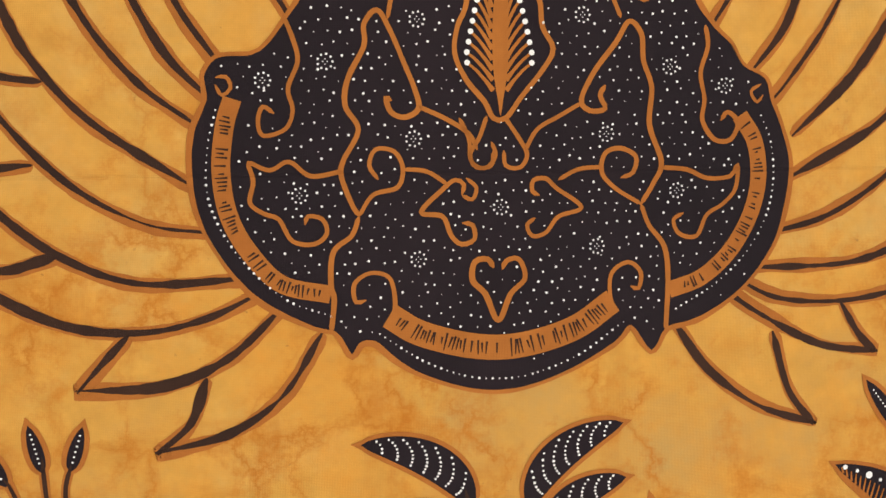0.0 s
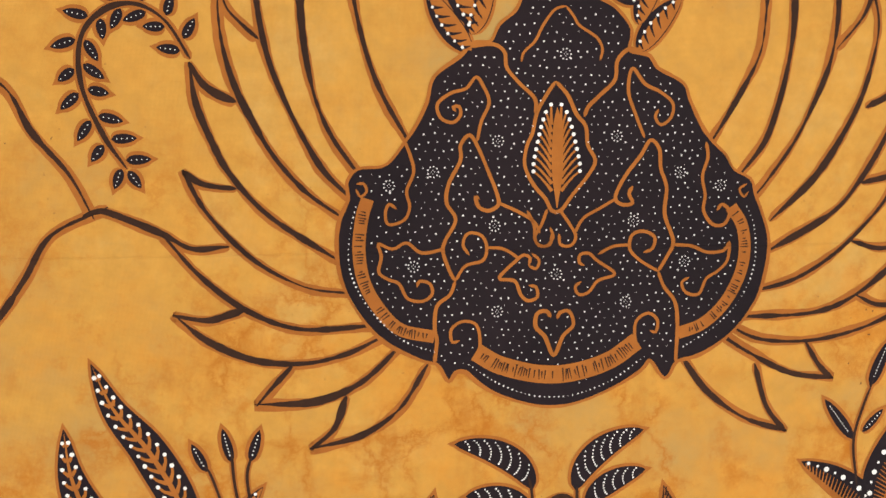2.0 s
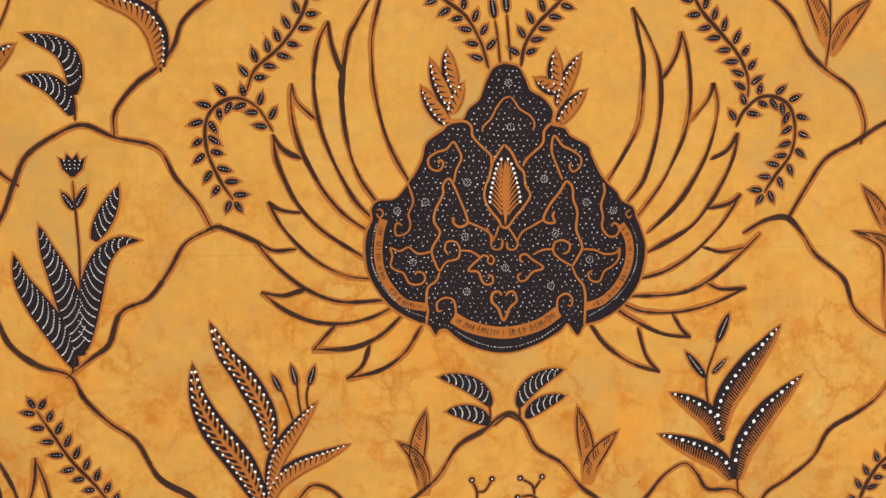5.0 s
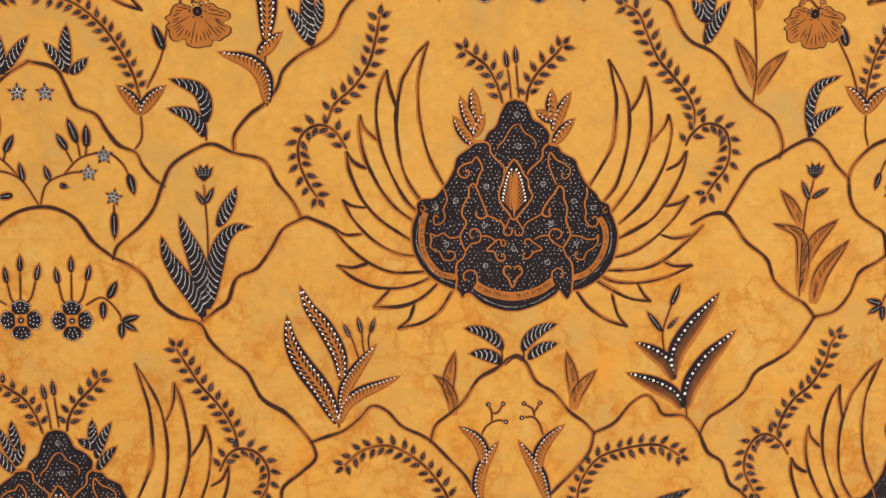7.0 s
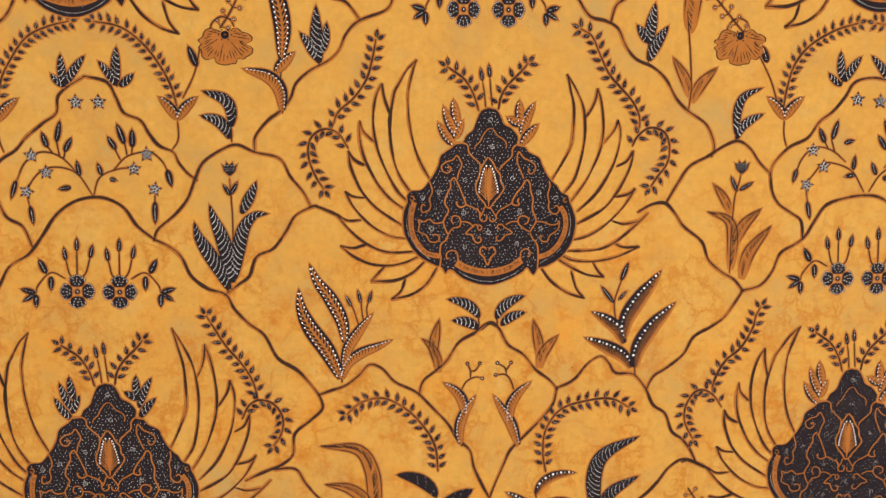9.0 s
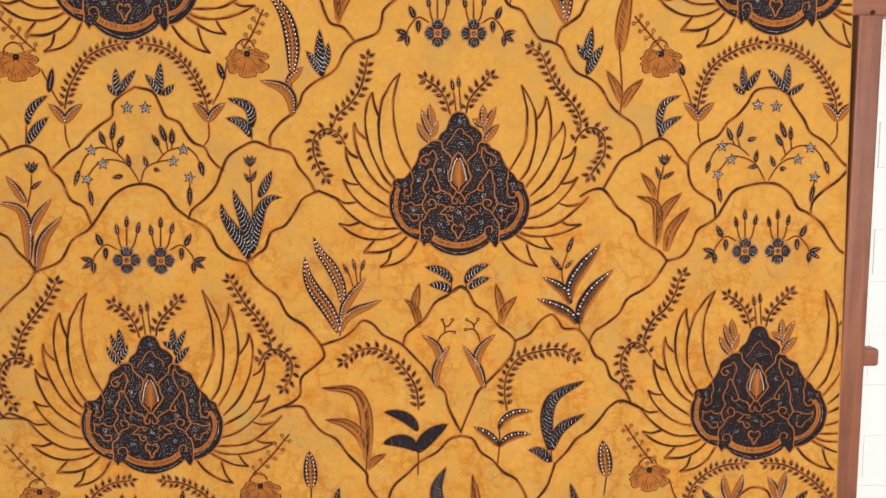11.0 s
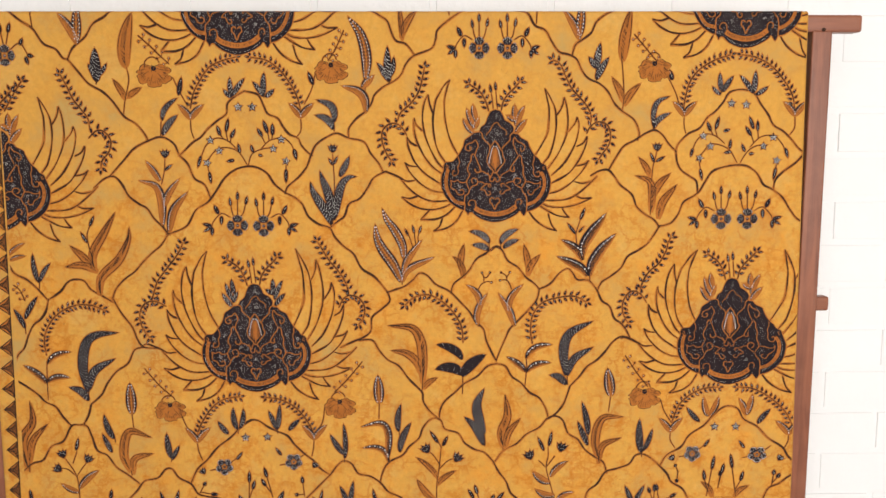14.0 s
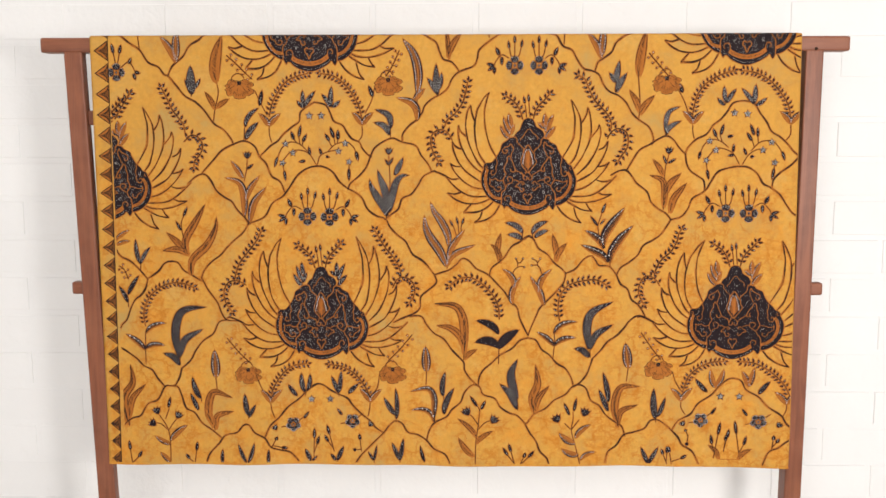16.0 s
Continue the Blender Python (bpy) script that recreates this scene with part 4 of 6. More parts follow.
# ---- the other motifs ----
# vines that divide the ground into cells
begin()
vine([(52, -1.6), (69.5, 12.2), (88.2, 24), (102.4, 43.7), (120.3, 51.6), (129.9, 63.5), (136.9, 65.5)])
finish("vine_line")
begin()
vine([(136.9, 65.5), (151.3, 83.3), (165.8, 101.2), (185.6, 113.1), (200.3, 128.1), (215.7, 150), (232.6, 161.1), (245.3, 177.1), (249.1, 187.1)])
finish("vine_line")
begin()
vine([(204.6, -2.9), (194.3, 7.8), (176.9, 17.5), (164.2, 35.1), (145.5, 49.8), (136.9, 65.5)])
finish("vine_line")
begin()
vine([(192.5, 237.4), (213.7, 214.2), (228.4, 198.1), (249.1, 187.1), (269.5, 181.1), (287.5, 191.2), (295.1, 208.3), (307, 221.4), (316.6, 243.6), (331.6, 253.7), (339.3, 271.9)])
finish("vine_line")
begin()
vine([(166.4, 256.6), (182.1, 243.5), (196.5, 240.4), (207.4, 251.6), (217, 269.8), (231.9, 282), (244, 289.2), (253.8, 304.5), (265.7, 316.7), (273.6, 329)])
finish("vine_line")
begin()
vine([(273.6, 329), (302.5, 316.7), (317.5, 292.2), (336.1, 280.1), (348.7, 263.8), (362.3, 243.6), (377.8, 231.5), (394.1, 226.5), (410.3, 227.5), (426.4, 236.6), (438.3, 253.8), (454.3, 266.9)])
finish("vine_line")
begin()
vine([(454.3, 266.9), (468.5, 274), (479.5, 284.2), (488.4, 302.5), (503.6, 314.7), (520.8, 320.8), (528.8, 335.1), (541.9, 349.4), (557.1, 361.7), (569.2, 384.2), (587.6, 396.6), (599.8, 410), (608.9, 422.3)])
finish("vine_line")
begin()
vine([(273.6, 329), (262.8, 345.4), (247.1, 358.8), (233.3, 372.2), (220.5, 386.6), (204.7, 398), (190.7, 413.6), (185.1, 428.1)])
finish("vine_line")
begin()
vine([(454.3, 266.9), (458.5, 256.8), (475, 242.7), (487.3, 227.6), (494.6, 209.5), (502.8, 193.5), (520.1, 181.6), (535.2, 176.6), (552.3, 183.6), (575.4, 189.6), (585.4, 206.7), (597.4, 221.7), (604.4, 235.8)])
finish("vine_line")
begin()
vine([(552.3, 181.6), (553.4, 168.6), (565.5, 153.7), (578.6, 143.8), (587.7, 132), (592.8, 119.1), (605.8, 107.3), (623.8, 97.5), (633.8, 87.7), (640.8, 73), (652.8, 61.2), (678.6, 51.5), (685.5, 38.9), (688.5, 26.2), (705.2, 12.6), (720, 3), (727.9, -4.7)])
finish("vine_line")
begin()
vine([(586.3, -3.4), (601.2, 6.4), (613.1, 14.2), (619, 28.9), (625.9, 40.6), (640.8, 45.5), (652.8, 59.3)])
finish("vine_line")
begin()
vine([(395.3, 112.7), (380, 121.6), (369.7, 131.5), (367.4, 146.4), (354.1, 156.3), (338.6, 169.2), (328.2, 181.2), (315.9, 189.2), (303.4, 201.2), (295.1, 209.3)])
finish("vine_line")
begin()
vine([(395.3, 112.7), (415.3, 117.7), (423.1, 131.6), (429.9, 146.5), (444.9, 153.5), (452.8, 166.5), (461.7, 177.5), (474.7, 183.5), (479.6, 193.5), (487.6, 203.5), (495.6, 209.5)])
finish("vine_line")
begin()
vine([(520.8, 320.8), (534.1, 310.6), (544.3, 302.5), (551.6, 284.2), (567.8, 276.1), (580.1, 259.9), (590.3, 243.8), (608.5, 234.8)])
finish("vine_line")
begin()
vine([(806.9, -3.4), (823.7, 3.4), (834.8, 19.9), (850.7, 26.8), (860.8, 42.4), (871.9, 56.1), (886.8, 60), (898.8, 66.9), (907.1, 83.6), (917.2, 95.3), (934.2, 103.2), (947.3, 115.1), (957.7, 132.8), (969.9, 144.7), (988.1, 157.6), (996.5, 176.4), (994.8, 187.3)])
finish("vine_line")
begin()
vine([(954.6, -1.9), (940, 5.8), (927.4, 15.4), (919.8, 30), (906.2, 39.6), (896.5, 46.4), (891.8, 60)])
finish("vine_line")
begin()
vine([(952, 232.1), (961.6, 215.2), (973.1, 198.2), (990.8, 188.3), (1006.5, 178.4), (1020.3, 173.5), (1032.4, 180.4), (1042.7, 194.4), (1054, 205.3)])
finish("vine_line")
begin()
vine([(1054, 205.3), (1056.5, 222.3), (1063.9, 235.2), (1077.1, 244.3), (1087.4, 252.3), (1089.9, 269.3)])
finish("vine_line")
begin()
vine([(1054, 205.3), (1057.7, 194.4), (1072.1, 179.5), (1089.7, 170.6), (1101.1, 154.8), (1113.6, 145), (1125, 131.2), (1132.4, 118.5), (1142.1, 113.6), (1156.9, 112.7), (1171.8, 117.6), (1182.3, 133.3), (1194.8, 150.1), (1203.4, 165.9), (1218.6, 175.8), (1231, 187.7), (1241.5, 200.6), (1251.8, 209.6)])
finish("vine_line")
begin()
vine([(1261.2, 197.7), (1240.5, 222.5), (1221.3, 237.4), (1209.9, 250.4), (1207.5, 264.4)])
finish("vine_line")
begin()
vine([(924.1, 242.1), (937, 235.1), (950, 234.1), (960.2, 244.2), (969.5, 257.2), (987.9, 272.3), (995.4, 290.4), (1008.8, 302.6), (1022.1, 310.6), (1031.4, 321.8)])
finish("vine_line")
begin()
vine([(1031.4, 321.8), (1049.3, 316.7), (1060.9, 302.6), (1068.4, 284.4), (1083.1, 275.4), (1092.9, 267.3), (1100.4, 254.3), (1111.8, 237.3), (1129.5, 230.3), (1149.3, 227.3), (1166.3, 229.4), (1181.6, 240.4), (1192.2, 257.4), (1204.5, 264.4), (1221, 277.4), (1233.8, 297.6), (1246.4, 312.7), (1269.7, 320.7)])
finish("vine_line")
begin()
vine([(1031.4, 321.8), (1022.7, 336), (1013, 349.2), (1000.2, 358.4), (983.3, 368.6), (973.6, 385.9), (957.7, 399.3), (943.8, 408.5), (936.9, 421.9)])
finish("vine_line")
begin()
vine([(608.9, 422.3), (620.2, 418.2), (635.5, 413), (648.8, 402.7), (659, 392.4), (671.2, 396.5), (683.5, 409.9), (699.8, 418.1), (708, 423.2)])
finish("vine_line")
begin()
vine([(708, 423.2), (712.1, 409.8), (724.2, 399.5), (735.4, 389.2), (747.4, 370.8), (762.6, 361.6), (772.6, 353.4), (780.7, 351.3), (787.9, 358.5), (796.2, 373.8), (811.5, 384), (823.9, 399.4), (837.2, 409.7), (845.5, 418.9)])
finish("vine_line")
begin()
vine([(845.5, 418.9), (862.6, 410.7), (876.6, 394.2), (889.6, 387), (897.9, 394.2), (905.2, 404.5), (923.4, 406.5), (936.9, 421.9)])
finish("vine_line")
begin()
vine([(708, 423.2), (722.4, 438.7), (735.8, 453.2), (747.1, 470.8), (758.5, 482.2), (762.7, 499.9), (771.1, 518.7), (778.4, 532.3)])
finish("vine_line")
begin()
vine([(845.5, 418.9), (841.7, 435.4), (829.6, 451), (814.5, 466.5), (799.4, 482.2), (792.4, 497.8), (784.4, 516.6), (778.4, 532.3)])
finish("vine_line")
begin()
vine([(608.9, 422.3), (612, 435.8), (599.6, 448.2), (584.2, 461.8), (582, 482.6), (570.7, 493.1), (558.3, 498.3), (545.9, 503.6), (535.5, 508.8)])
finish("vine_line")
begin()
vine([(563.4, 498.3), (584, 498.3), (594.3, 513.9), (607.6, 529.6), (625.1, 540.1), (640.6, 561.1), (656, 576.9), (662.3, 585.3), (663.3, 598), (671.6, 611.8), (682, 622.3), (688.2, 627.6)])
finish("vine_line")
begin()
vine([(778.4, 537.6), (764.1, 541.8), (748.8, 557.6), (728.3, 569.3), (712.9, 584.1), (697.4, 597.9), (690.2, 611.7), (688.2, 627.6)])
finish("vine_line")
begin()
vine([(778.4, 537.6), (792.9, 541.7), (803.3, 558.5), (817.8, 569), (831.4, 584.7), (847, 594.2), (857.5, 611.1), (861.9, 625.9)])
finish("vine_line")
begin()
vine([(936.9, 421.9), (944.4, 438.4), (956.8, 447.7), (964.3, 466.3), (974.7, 474.5), (983.1, 484.9), (989.5, 497.3)])
finish("vine_line")
begin()
vine([(896.1, 576.1), (911.2, 560.3), (923.1, 544.5), (938.3, 534), (951.3, 520.4), (963.2, 504.7), (978.3, 496.3), (998.8, 503.6)])
finish("vine_line")
begin()
vine([(896.1, 576.1), (891.2, 591.9), (886.3, 604.6), (876.2, 618.4), (864, 628)])
finish("vine_line")
begin()
vine([(185.1, 428.1), (197.7, 452), (212.6, 472.9), (220.3, 493.8), (229.3, 505.4), (247.9, 507.4)])
finish("vine_line")
begin()
vine([(86.7, 429.3), (97.3, 423), (108, 414.7), (116.7, 403.3), (127.2, 398.1), (142.7, 400.1), (152.5, 413.6), (167.7, 422.9), (183.9, 433.3)])
finish("vine_line")
begin()
vine([(86.7, 429.3), (81.8, 447), (73, 459.6), (62.2, 468), (53.2, 483.7), (45, 504.8), (34, 517.4), (23.5, 541.8)])
finish("vine_line")
begin()
vine([(17.5, 353.7), (27.2, 369.2), (37.7, 387.8), (54.9, 397.1), (69.8, 410.6), (84.6, 428.2)])
finish("vine_line")
begin()
vine([(229.3, 505.4), (214.6, 509.6), (203.5, 530.7), (184.3, 544.5), (170.1, 562.5), (160.1, 580.6), (142.7, 596.6)])
finish("vine_line")
begin()
vine([(142.7, 596.6), (137.9, 613.7), (128.9, 629.8)])
finish("vine_line")
begin()
vine([(6.7, 541.8), (22, 552.4), (42.4, 565.1), (60.6, 578.8), (72.7, 591.6), (88.1, 600), (97.9, 616), (110, 631)])
finish("vine_line")
begin()
vine([(6.6, 728.6), (33.2, 702.4), (47.4, 691.5), (63.5, 686), (77.1, 664.4), (96.4, 655.7), (109.9, 632), (121.6, 629.8), (134.1, 631.9), (140.9, 648), (148.4, 671.6), (163.9, 680.2), (177, 699.6), (194.5, 712.5), (210.9, 726.5)])
finish("vine_line")
begin()
vine([(181.6, 782.2), (189.8, 759.2), (207.4, 739.5), (220.5, 723.2), (241.8, 717.6), (254.8, 703.5), (265.4, 703.5), (275.5, 717.5), (294.2, 728.2), (304.3, 744.4), (320, 749.8), (341, 755.1), (358.5, 774.6)])
finish("vine_line")
begin()
vine([(294.3, 726), (305.3, 703.3), (321.5, 688.1), (337.7, 668.6), (358.9, 652.5), (375, 636.3), (390.8, 625.6), (403.3, 626.6), (416.7, 636.2), (430.2, 643.6), (447.8, 652.1), (458, 666), (473.5, 682), (489.1, 694.8), (499.4, 707.7), (513.9, 717.4)])
finish("vine_line")
begin()
vine([(459.7, 778.4), (472.5, 759.8), (488.5, 743.4), (504.4, 727.1), (515, 716.3), (525.6, 702.2), (536.1, 694.6), (548.6, 699.9), (559, 716), (577.8, 721.3), (593.4, 732.1), (607, 748.2), (627.9, 759), (637.3, 779.5)])
finish("vine_line")
begin()
vine([(593.4, 732.1), (598.7, 712.6), (609.2, 697.5), (630.1, 686.6), (640.5, 672.7), (656.1, 658.7), (663.3, 640.5), (676.8, 626.6), (690.3, 628.7), (697.6, 643.6), (718.4, 650.9), (728.8, 666.9), (744.5, 677.5), (760.1, 682.8), (773.7, 696.7)])
finish("vine_line")
begin()
vine([(773.7, 696.7), (783.2, 714.9), (794.8, 731), (802.3, 750.4), (815, 763.3), (819.4, 778.5)])
finish("vine_line")
begin()
vine([(777.9, 696.7), (791.2, 679.5), (811.8, 668.7), (827.2, 653.7), (847.7, 642.9), (859.9, 629.1), (873.2, 624.8), (885.7, 632.2), (894.3, 653.4), (910, 664), (922.8, 682.1), (941.7, 695.9), (952.2, 703.3), (957.7, 720.5)])
finish("vine_line")
begin()
vine([(922.5, 775.7), (927.3, 751.9), (942.6, 738.9), (955.6, 719.4), (973.1, 714), (993.6, 706.4), (1003.6, 692.4), (1016, 690.2), (1029.6, 697.6), (1043.4, 710.4), (1056.2, 724.3), (1063.8, 738.2), (1082.8, 751), (1095, 774.7)])
finish("vine_line")
begin()
vine([(1044.4, 709.3), (1055.2, 692.1), (1077.5, 679.2), (1090.3, 660), (1113.4, 644), (1127.2, 628), (1143.2, 614.2), (1155.4, 612.1), (1167.8, 617.3), (1176.6, 633.1), (1197.6, 645.7), (1213.7, 664.8), (1234.9, 680.6), (1245.9, 698.7), (1274.7, 722.1)])
finish("vine_line")
begin()
vine([(1276.3, 711.4), (1262.2, 718.9), (1244.2, 730.8), (1232.3, 741.6), (1217.2, 750.3), (1207.9, 776.2)])
finish("vine_line")
# fern fronds beside the wings and over the small cells
begin()
frond([(123.9, 86.2), (132.4, 103.1), (141.7, 124), (152.3, 138.9), (161.9, 152.9), (164.3, 170.9)])
finish("fern_frond")
begin()
frond([(177.5, 229.3), (180, 216.2), (190.6, 203.1), (194.2, 187), (186.6, 174), (174.5, 170.9), (160.8, 183)])
finish("fern_frond")
begin()
frond([(668.6, 76.7), (665.3, 94.1), (659.3, 114.5), (647.1, 132.1), (632.3, 145.3), (626.7, 158.6)])
finish("fern_frond")
begin()
frond([(618, 220), (610.2, 207.7), (603.4, 189.7), (604.2, 173.2), (612.4, 163.9), (623.1, 161.7), (633.3, 167.5), (641.6, 180.9)])
finish("fern_frond")
begin()
frond([(861.9, 66.6), (874, 74), (881.3, 89.3), (891.2, 109.2), (903.2, 122.5), (915.2, 136), (921.8, 149.5), (922.3, 161.8)])
finish("fern_frond")
begin()
frond([(934.4, 218.8), (941.5, 207.7), (950.4, 195.2), (952.6, 180), (948.2, 166.3), (938.2, 160.8), (928.8, 161.8), (919.8, 169.9), (915.4, 179.1)])
finish("fern_frond")
begin()
frond([(634.9, 443.6), (650.8, 430.5), (673.2, 426.9), (695.6, 438.9), (712.5, 456.8), (723.8, 477.6), (726.6, 504.4)])
finish("fern_frond")
begin()
frond([(921.2, 441.2), (900.7, 430.9), (872, 433.3), (849.1, 441.7), (835.1, 462.1), (832.6, 485.8), (835.8, 506.8)])
finish("fern_frond")
begin()
frond([(500.7, 340.1), (509.1, 354.3), (519.8, 372), (533, 388), (543, 404.1), (548, 419.7), (548.2, 427.9)])
finish("fern_frond")
begin()
frond([(562.1, 474.9), (570.9, 461.7), (572.8, 445.1), (564.4, 431), (550.8, 426.5), (540.4, 431.7), (532.4, 446.5)])
finish("fern_frond")
begin()
frond([(1052, 337.3), (1046.6, 347), (1043.5, 360.7), (1032.3, 380.3), (1018.1, 392.5), (1009, 407.3), (1003.9, 423.7)])
finish("fern_frond")
begin()
frond([(987.6, 476.1), (982.2, 467.3), (977.1, 454.4), (978.4, 439.3), (986.2, 426.4), (996, 423.6), (1006.7, 429.8), (1015.8, 442.7)])
finish("fern_frond")
begin()
frond([(296.8, 341.3), (288.1, 358.7), (272.2, 379.3), (256.1, 400), (248.3, 420.7), (244.9, 433.2)])
finish("fern_frond")
begin()
frond([(240, 491.7), (228.2, 472.9), (225.7, 452), (234.4, 436.4), (250, 433.2), (267.4, 441.5)])
finish("fern_frond")
begin()
frond([(386.2, 62.3), (366.1, 67.2), (345.8, 77), (330.3, 96.7), (319.7, 116.4), (314.1, 139.3)], 7.6, 6.6)
finish("fern_frond")
begin()
frond([(406.2, 62.4), (431.2, 67.4), (451, 82.2), (465.7, 102), (475.5, 121.8), (480.3, 141.6)], 7.6, 6.6)
finish("fern_frond")
begin()
frond([(1135.2, 59.9), (1110.9, 67.6), (1086.8, 82.1), (1072.6, 100.7), (1066.4, 123.2), (1064, 140.9)], 7.6, 6.6)
finish("fern_frond")
begin()
frond([(1150, 59.9), (1174.7, 64.8), (1199.8, 79.5), (1220.5, 104), (1231.2, 123.6), (1235.1, 145.3)], 7.6, 6.6)
finish("fern_frond")
begin()
frond([(172, 446.9), (151.6, 438.6), (125.7, 438.6), (99.2, 452.2), (82.8, 473.2), (76.7, 494.2), (78.9, 518.4)], 7.6, 6.6)
finish("fern_frond")
begin()
frond([(375.9, 586.3), (349.8, 590.6), (330.7, 604.5), (314.5, 628), (305.6, 649.5)], 7.6, 6.6)
finish("fern_frond")
begin()
frond([(414.4, 588.3), (438.3, 592.4), (462, 606.2), (479.4, 628.4), (489.6, 648.7)], 7.6, 6.6)
finish("fern_frond")
begin()
frond([(1135.8, 580.6), (1111.4, 582.7), (1088.2, 593.3), (1071.3, 610.3), (1060.9, 638.9)], 7.6, 6.6)
finish("fern_frond")
begin()
frond([(1164.4, 580.5), (1190, 583.5), (1216.2, 599.2), (1237.6, 622.3), (1248.8, 645.5)], 7.6, 6.6)
finish("fern_frond")
begin()
frond([(67.9, 96), (51.6, 120.8), (38.5, 142.7)])
finish("fern_frond")
# leaf sprigs
begin()
stem([(522.6, 318.8), (525.3, 307.7)])
stem([(529, 277.7), (529.5, 250.3), (528.6, 227.6), (527.5, 207.4)])
blade([(524.6, 315.6), (515.8, 296), (504, 277.5), (496.1, 263.7), (492.7, 250)], 14, "night", -1)
blade([(527.9, 309.1), (525.9, 291.5), (519.2, 266.1), (511.9, 247.9), (507.5, 233.4)], 14.5, "night", -1)
blade([(529.9, 305.4), (533.4, 280), (540.5, 254.9), (551.2, 243.6), (563.7, 242.3)], 13.5, "night")
blade([(537.8, 242.2), (543.5, 231.3), (548.8, 221), (553.1, 211.1)], 10, "night")
pod(528.2, 224.9, 521.1, 214.1, 5.5)
pod(528.2, 224, 535.3, 211, 5.5)
tulip(527.8, 199.8, 7.4)
finish("leaf_sprig")
begin()
stem([(631.7, 410.8), (631.9, 399.6)])
stem([(651, 359.1), (643.9, 336.1), (641.2, 331.3)])
stem([(654.8, 354.3), (652.2, 339.1), (651.4, 325.8)])
stem([(658.1, 348.7), (656.9, 336.3), (658.8, 328.3)])
blade([(630.9, 405.9), (618.3, 378.6), (601.7, 354.4), (593.4, 335.3), (591.1, 315.6)], 16.5, "beads", -1)
blade([(635.1, 369.3), (632.7, 348.3), (621.6, 325.4), (609.5, 308.8), (602.1, 291.4)], 13.5, "beads", -1)
blade([(632.9, 393.4), (638.3, 374.2), (648.7, 358.1), (662.4, 341.1)], 10.5, "beads")
blade([(631.8, 405.9), (637.6, 390.6), (650.8, 380.2), (667.2, 373.7), (681.2, 367.7)], 10, "beads")
pod(642.1, 333.7, 636.8, 322.7, 4.6)
pod(651.4, 330.5, 648.3, 317.3, 4.6)
pod(658.3, 330.6, 662.1, 318.4, 4.6)
finish("leaf_sprig")
begin()
stem([(925.4, 409.1), (924, 395.6)])
stem([(904.5, 353.6), (901.9, 334.1), (905.3, 319.7), (909.7, 307.8)])
blade([(911.8, 369.3), (914.5, 348.9), (927.2, 328.2), (938.7, 313.9), (948.3, 301)], 15.5, "comb")
blade([(924.1, 399.1), (927.2, 379.4), (940.5, 357.6), (952.1, 345.1), (963.7, 333.1)], 15.5, "comb")
blade([(913, 374.2), (906.6, 359.5), (894.3, 349.5), (879.6, 341.5)], 12.5, "comb", -1)
blade([(921.2, 399.1), (912.4, 386.5), (895.1, 376.9), (873.1, 367.7)], 13, "comb", -1)
pod(907.9, 311.1, 915.3, 292.1, 6.4)
pod(901.9, 333.2, 888.4, 315.6, 6)
pod(905.6, 330.3, 914.4, 320.8, 4)
finish("leaf_sprig")
begin()
stem([(767, 359.1), (767, 349.3), (765.5, 341.5)])
stem([(785.2, 356.2), (785.2, 346.9)])
stem([(768.5, 359.2), (777.6, 352.8), (785.2, 356.2)])
leaf(767.3, 347.1, 736.3, 327.4, -0.2, 11.2, "night")
leaf(766.7, 358.2, 740.6, 348.8, -0.16, 11.2, "night")
leaf(784.6, 348.4, 812, 324.8, 0.2, 11.2, "night")
leaf(789.2, 354.8, 813.1, 341.2, 0.14, 10.0, "night")
finish("leaf_sprig")
begin()
blade([(724.3, 388.3), (722.4, 375.7), (724.7, 361.3), (728, 347.4)], 10, "brown")
blade([(727.2, 401.6), (725.7, 387.4), (720.1, 374.7), (710.7, 366.8)], 9, "brown", -1)
finish("leaf_sprig")
begin()
blade([(827.5, 388.9), (827.3, 376.6), (824.6, 362.9), (821, 348.4)], 9.5, "brown", -1)
blade([(827.7, 398.2), (830.3, 385), (837.3, 374.4), (846.2, 364.8)], 10, "brown")
finish("leaf_sprig")
begin()
stem([(750.5, 478.2), (748.2, 467.5)])
stem([(749.8, 419.5), (754.8, 410.8), (763.3, 406.3), (770.1, 407)])
stem([(758.8, 407.4), (758.8, 399.3), (755.9, 392.9)])
stem([(758.8, 399.9), (763.8, 399.4), (768.3, 392.5)])
blade([(753.8, 445.8), (750.9, 429.4), (743.6, 419.4), (732.3, 411.6)], 10, "beads", -1)
blade([(749.4, 475.2), (747.6, 460.4), (752.1, 444), (764, 425.5)], 10, "beads")
ink.dot(770.7, 407.6, 2.6, B, 3, 9)
ink.dot(770.7, 407.6, 1.8, K, 4, 9)
ink.dot(770.7, 407.6, 0.5, W, 5, 6)
ink.dot(755.9, 392.3, 2.6, B, 3, 9)
ink.dot(755.9, 392.3, 1.8, K, 4, 9)
ink.dot(755.9, 392.3, 0.5, W, 5, 6)
ink.dot(768.3, 392, 2.6, B, 3, 9)
ink.dot(768.3, 392, 1.8, K, 4, 9)
ink.dot(768.3, 392, 0.5, W, 5, 6)
finish("berry_sprig")
begin()
stem([(806.6, 479.3), (807.1, 468.7)])
stem([(802.5, 420.4), (799, 409.8), (793.3, 403.9), (784.8, 404.4)])
stem([(795, 404), (793.2, 397), (786.4, 392.8)])
stem([(794.4, 399.9), (799.4, 392.4)])
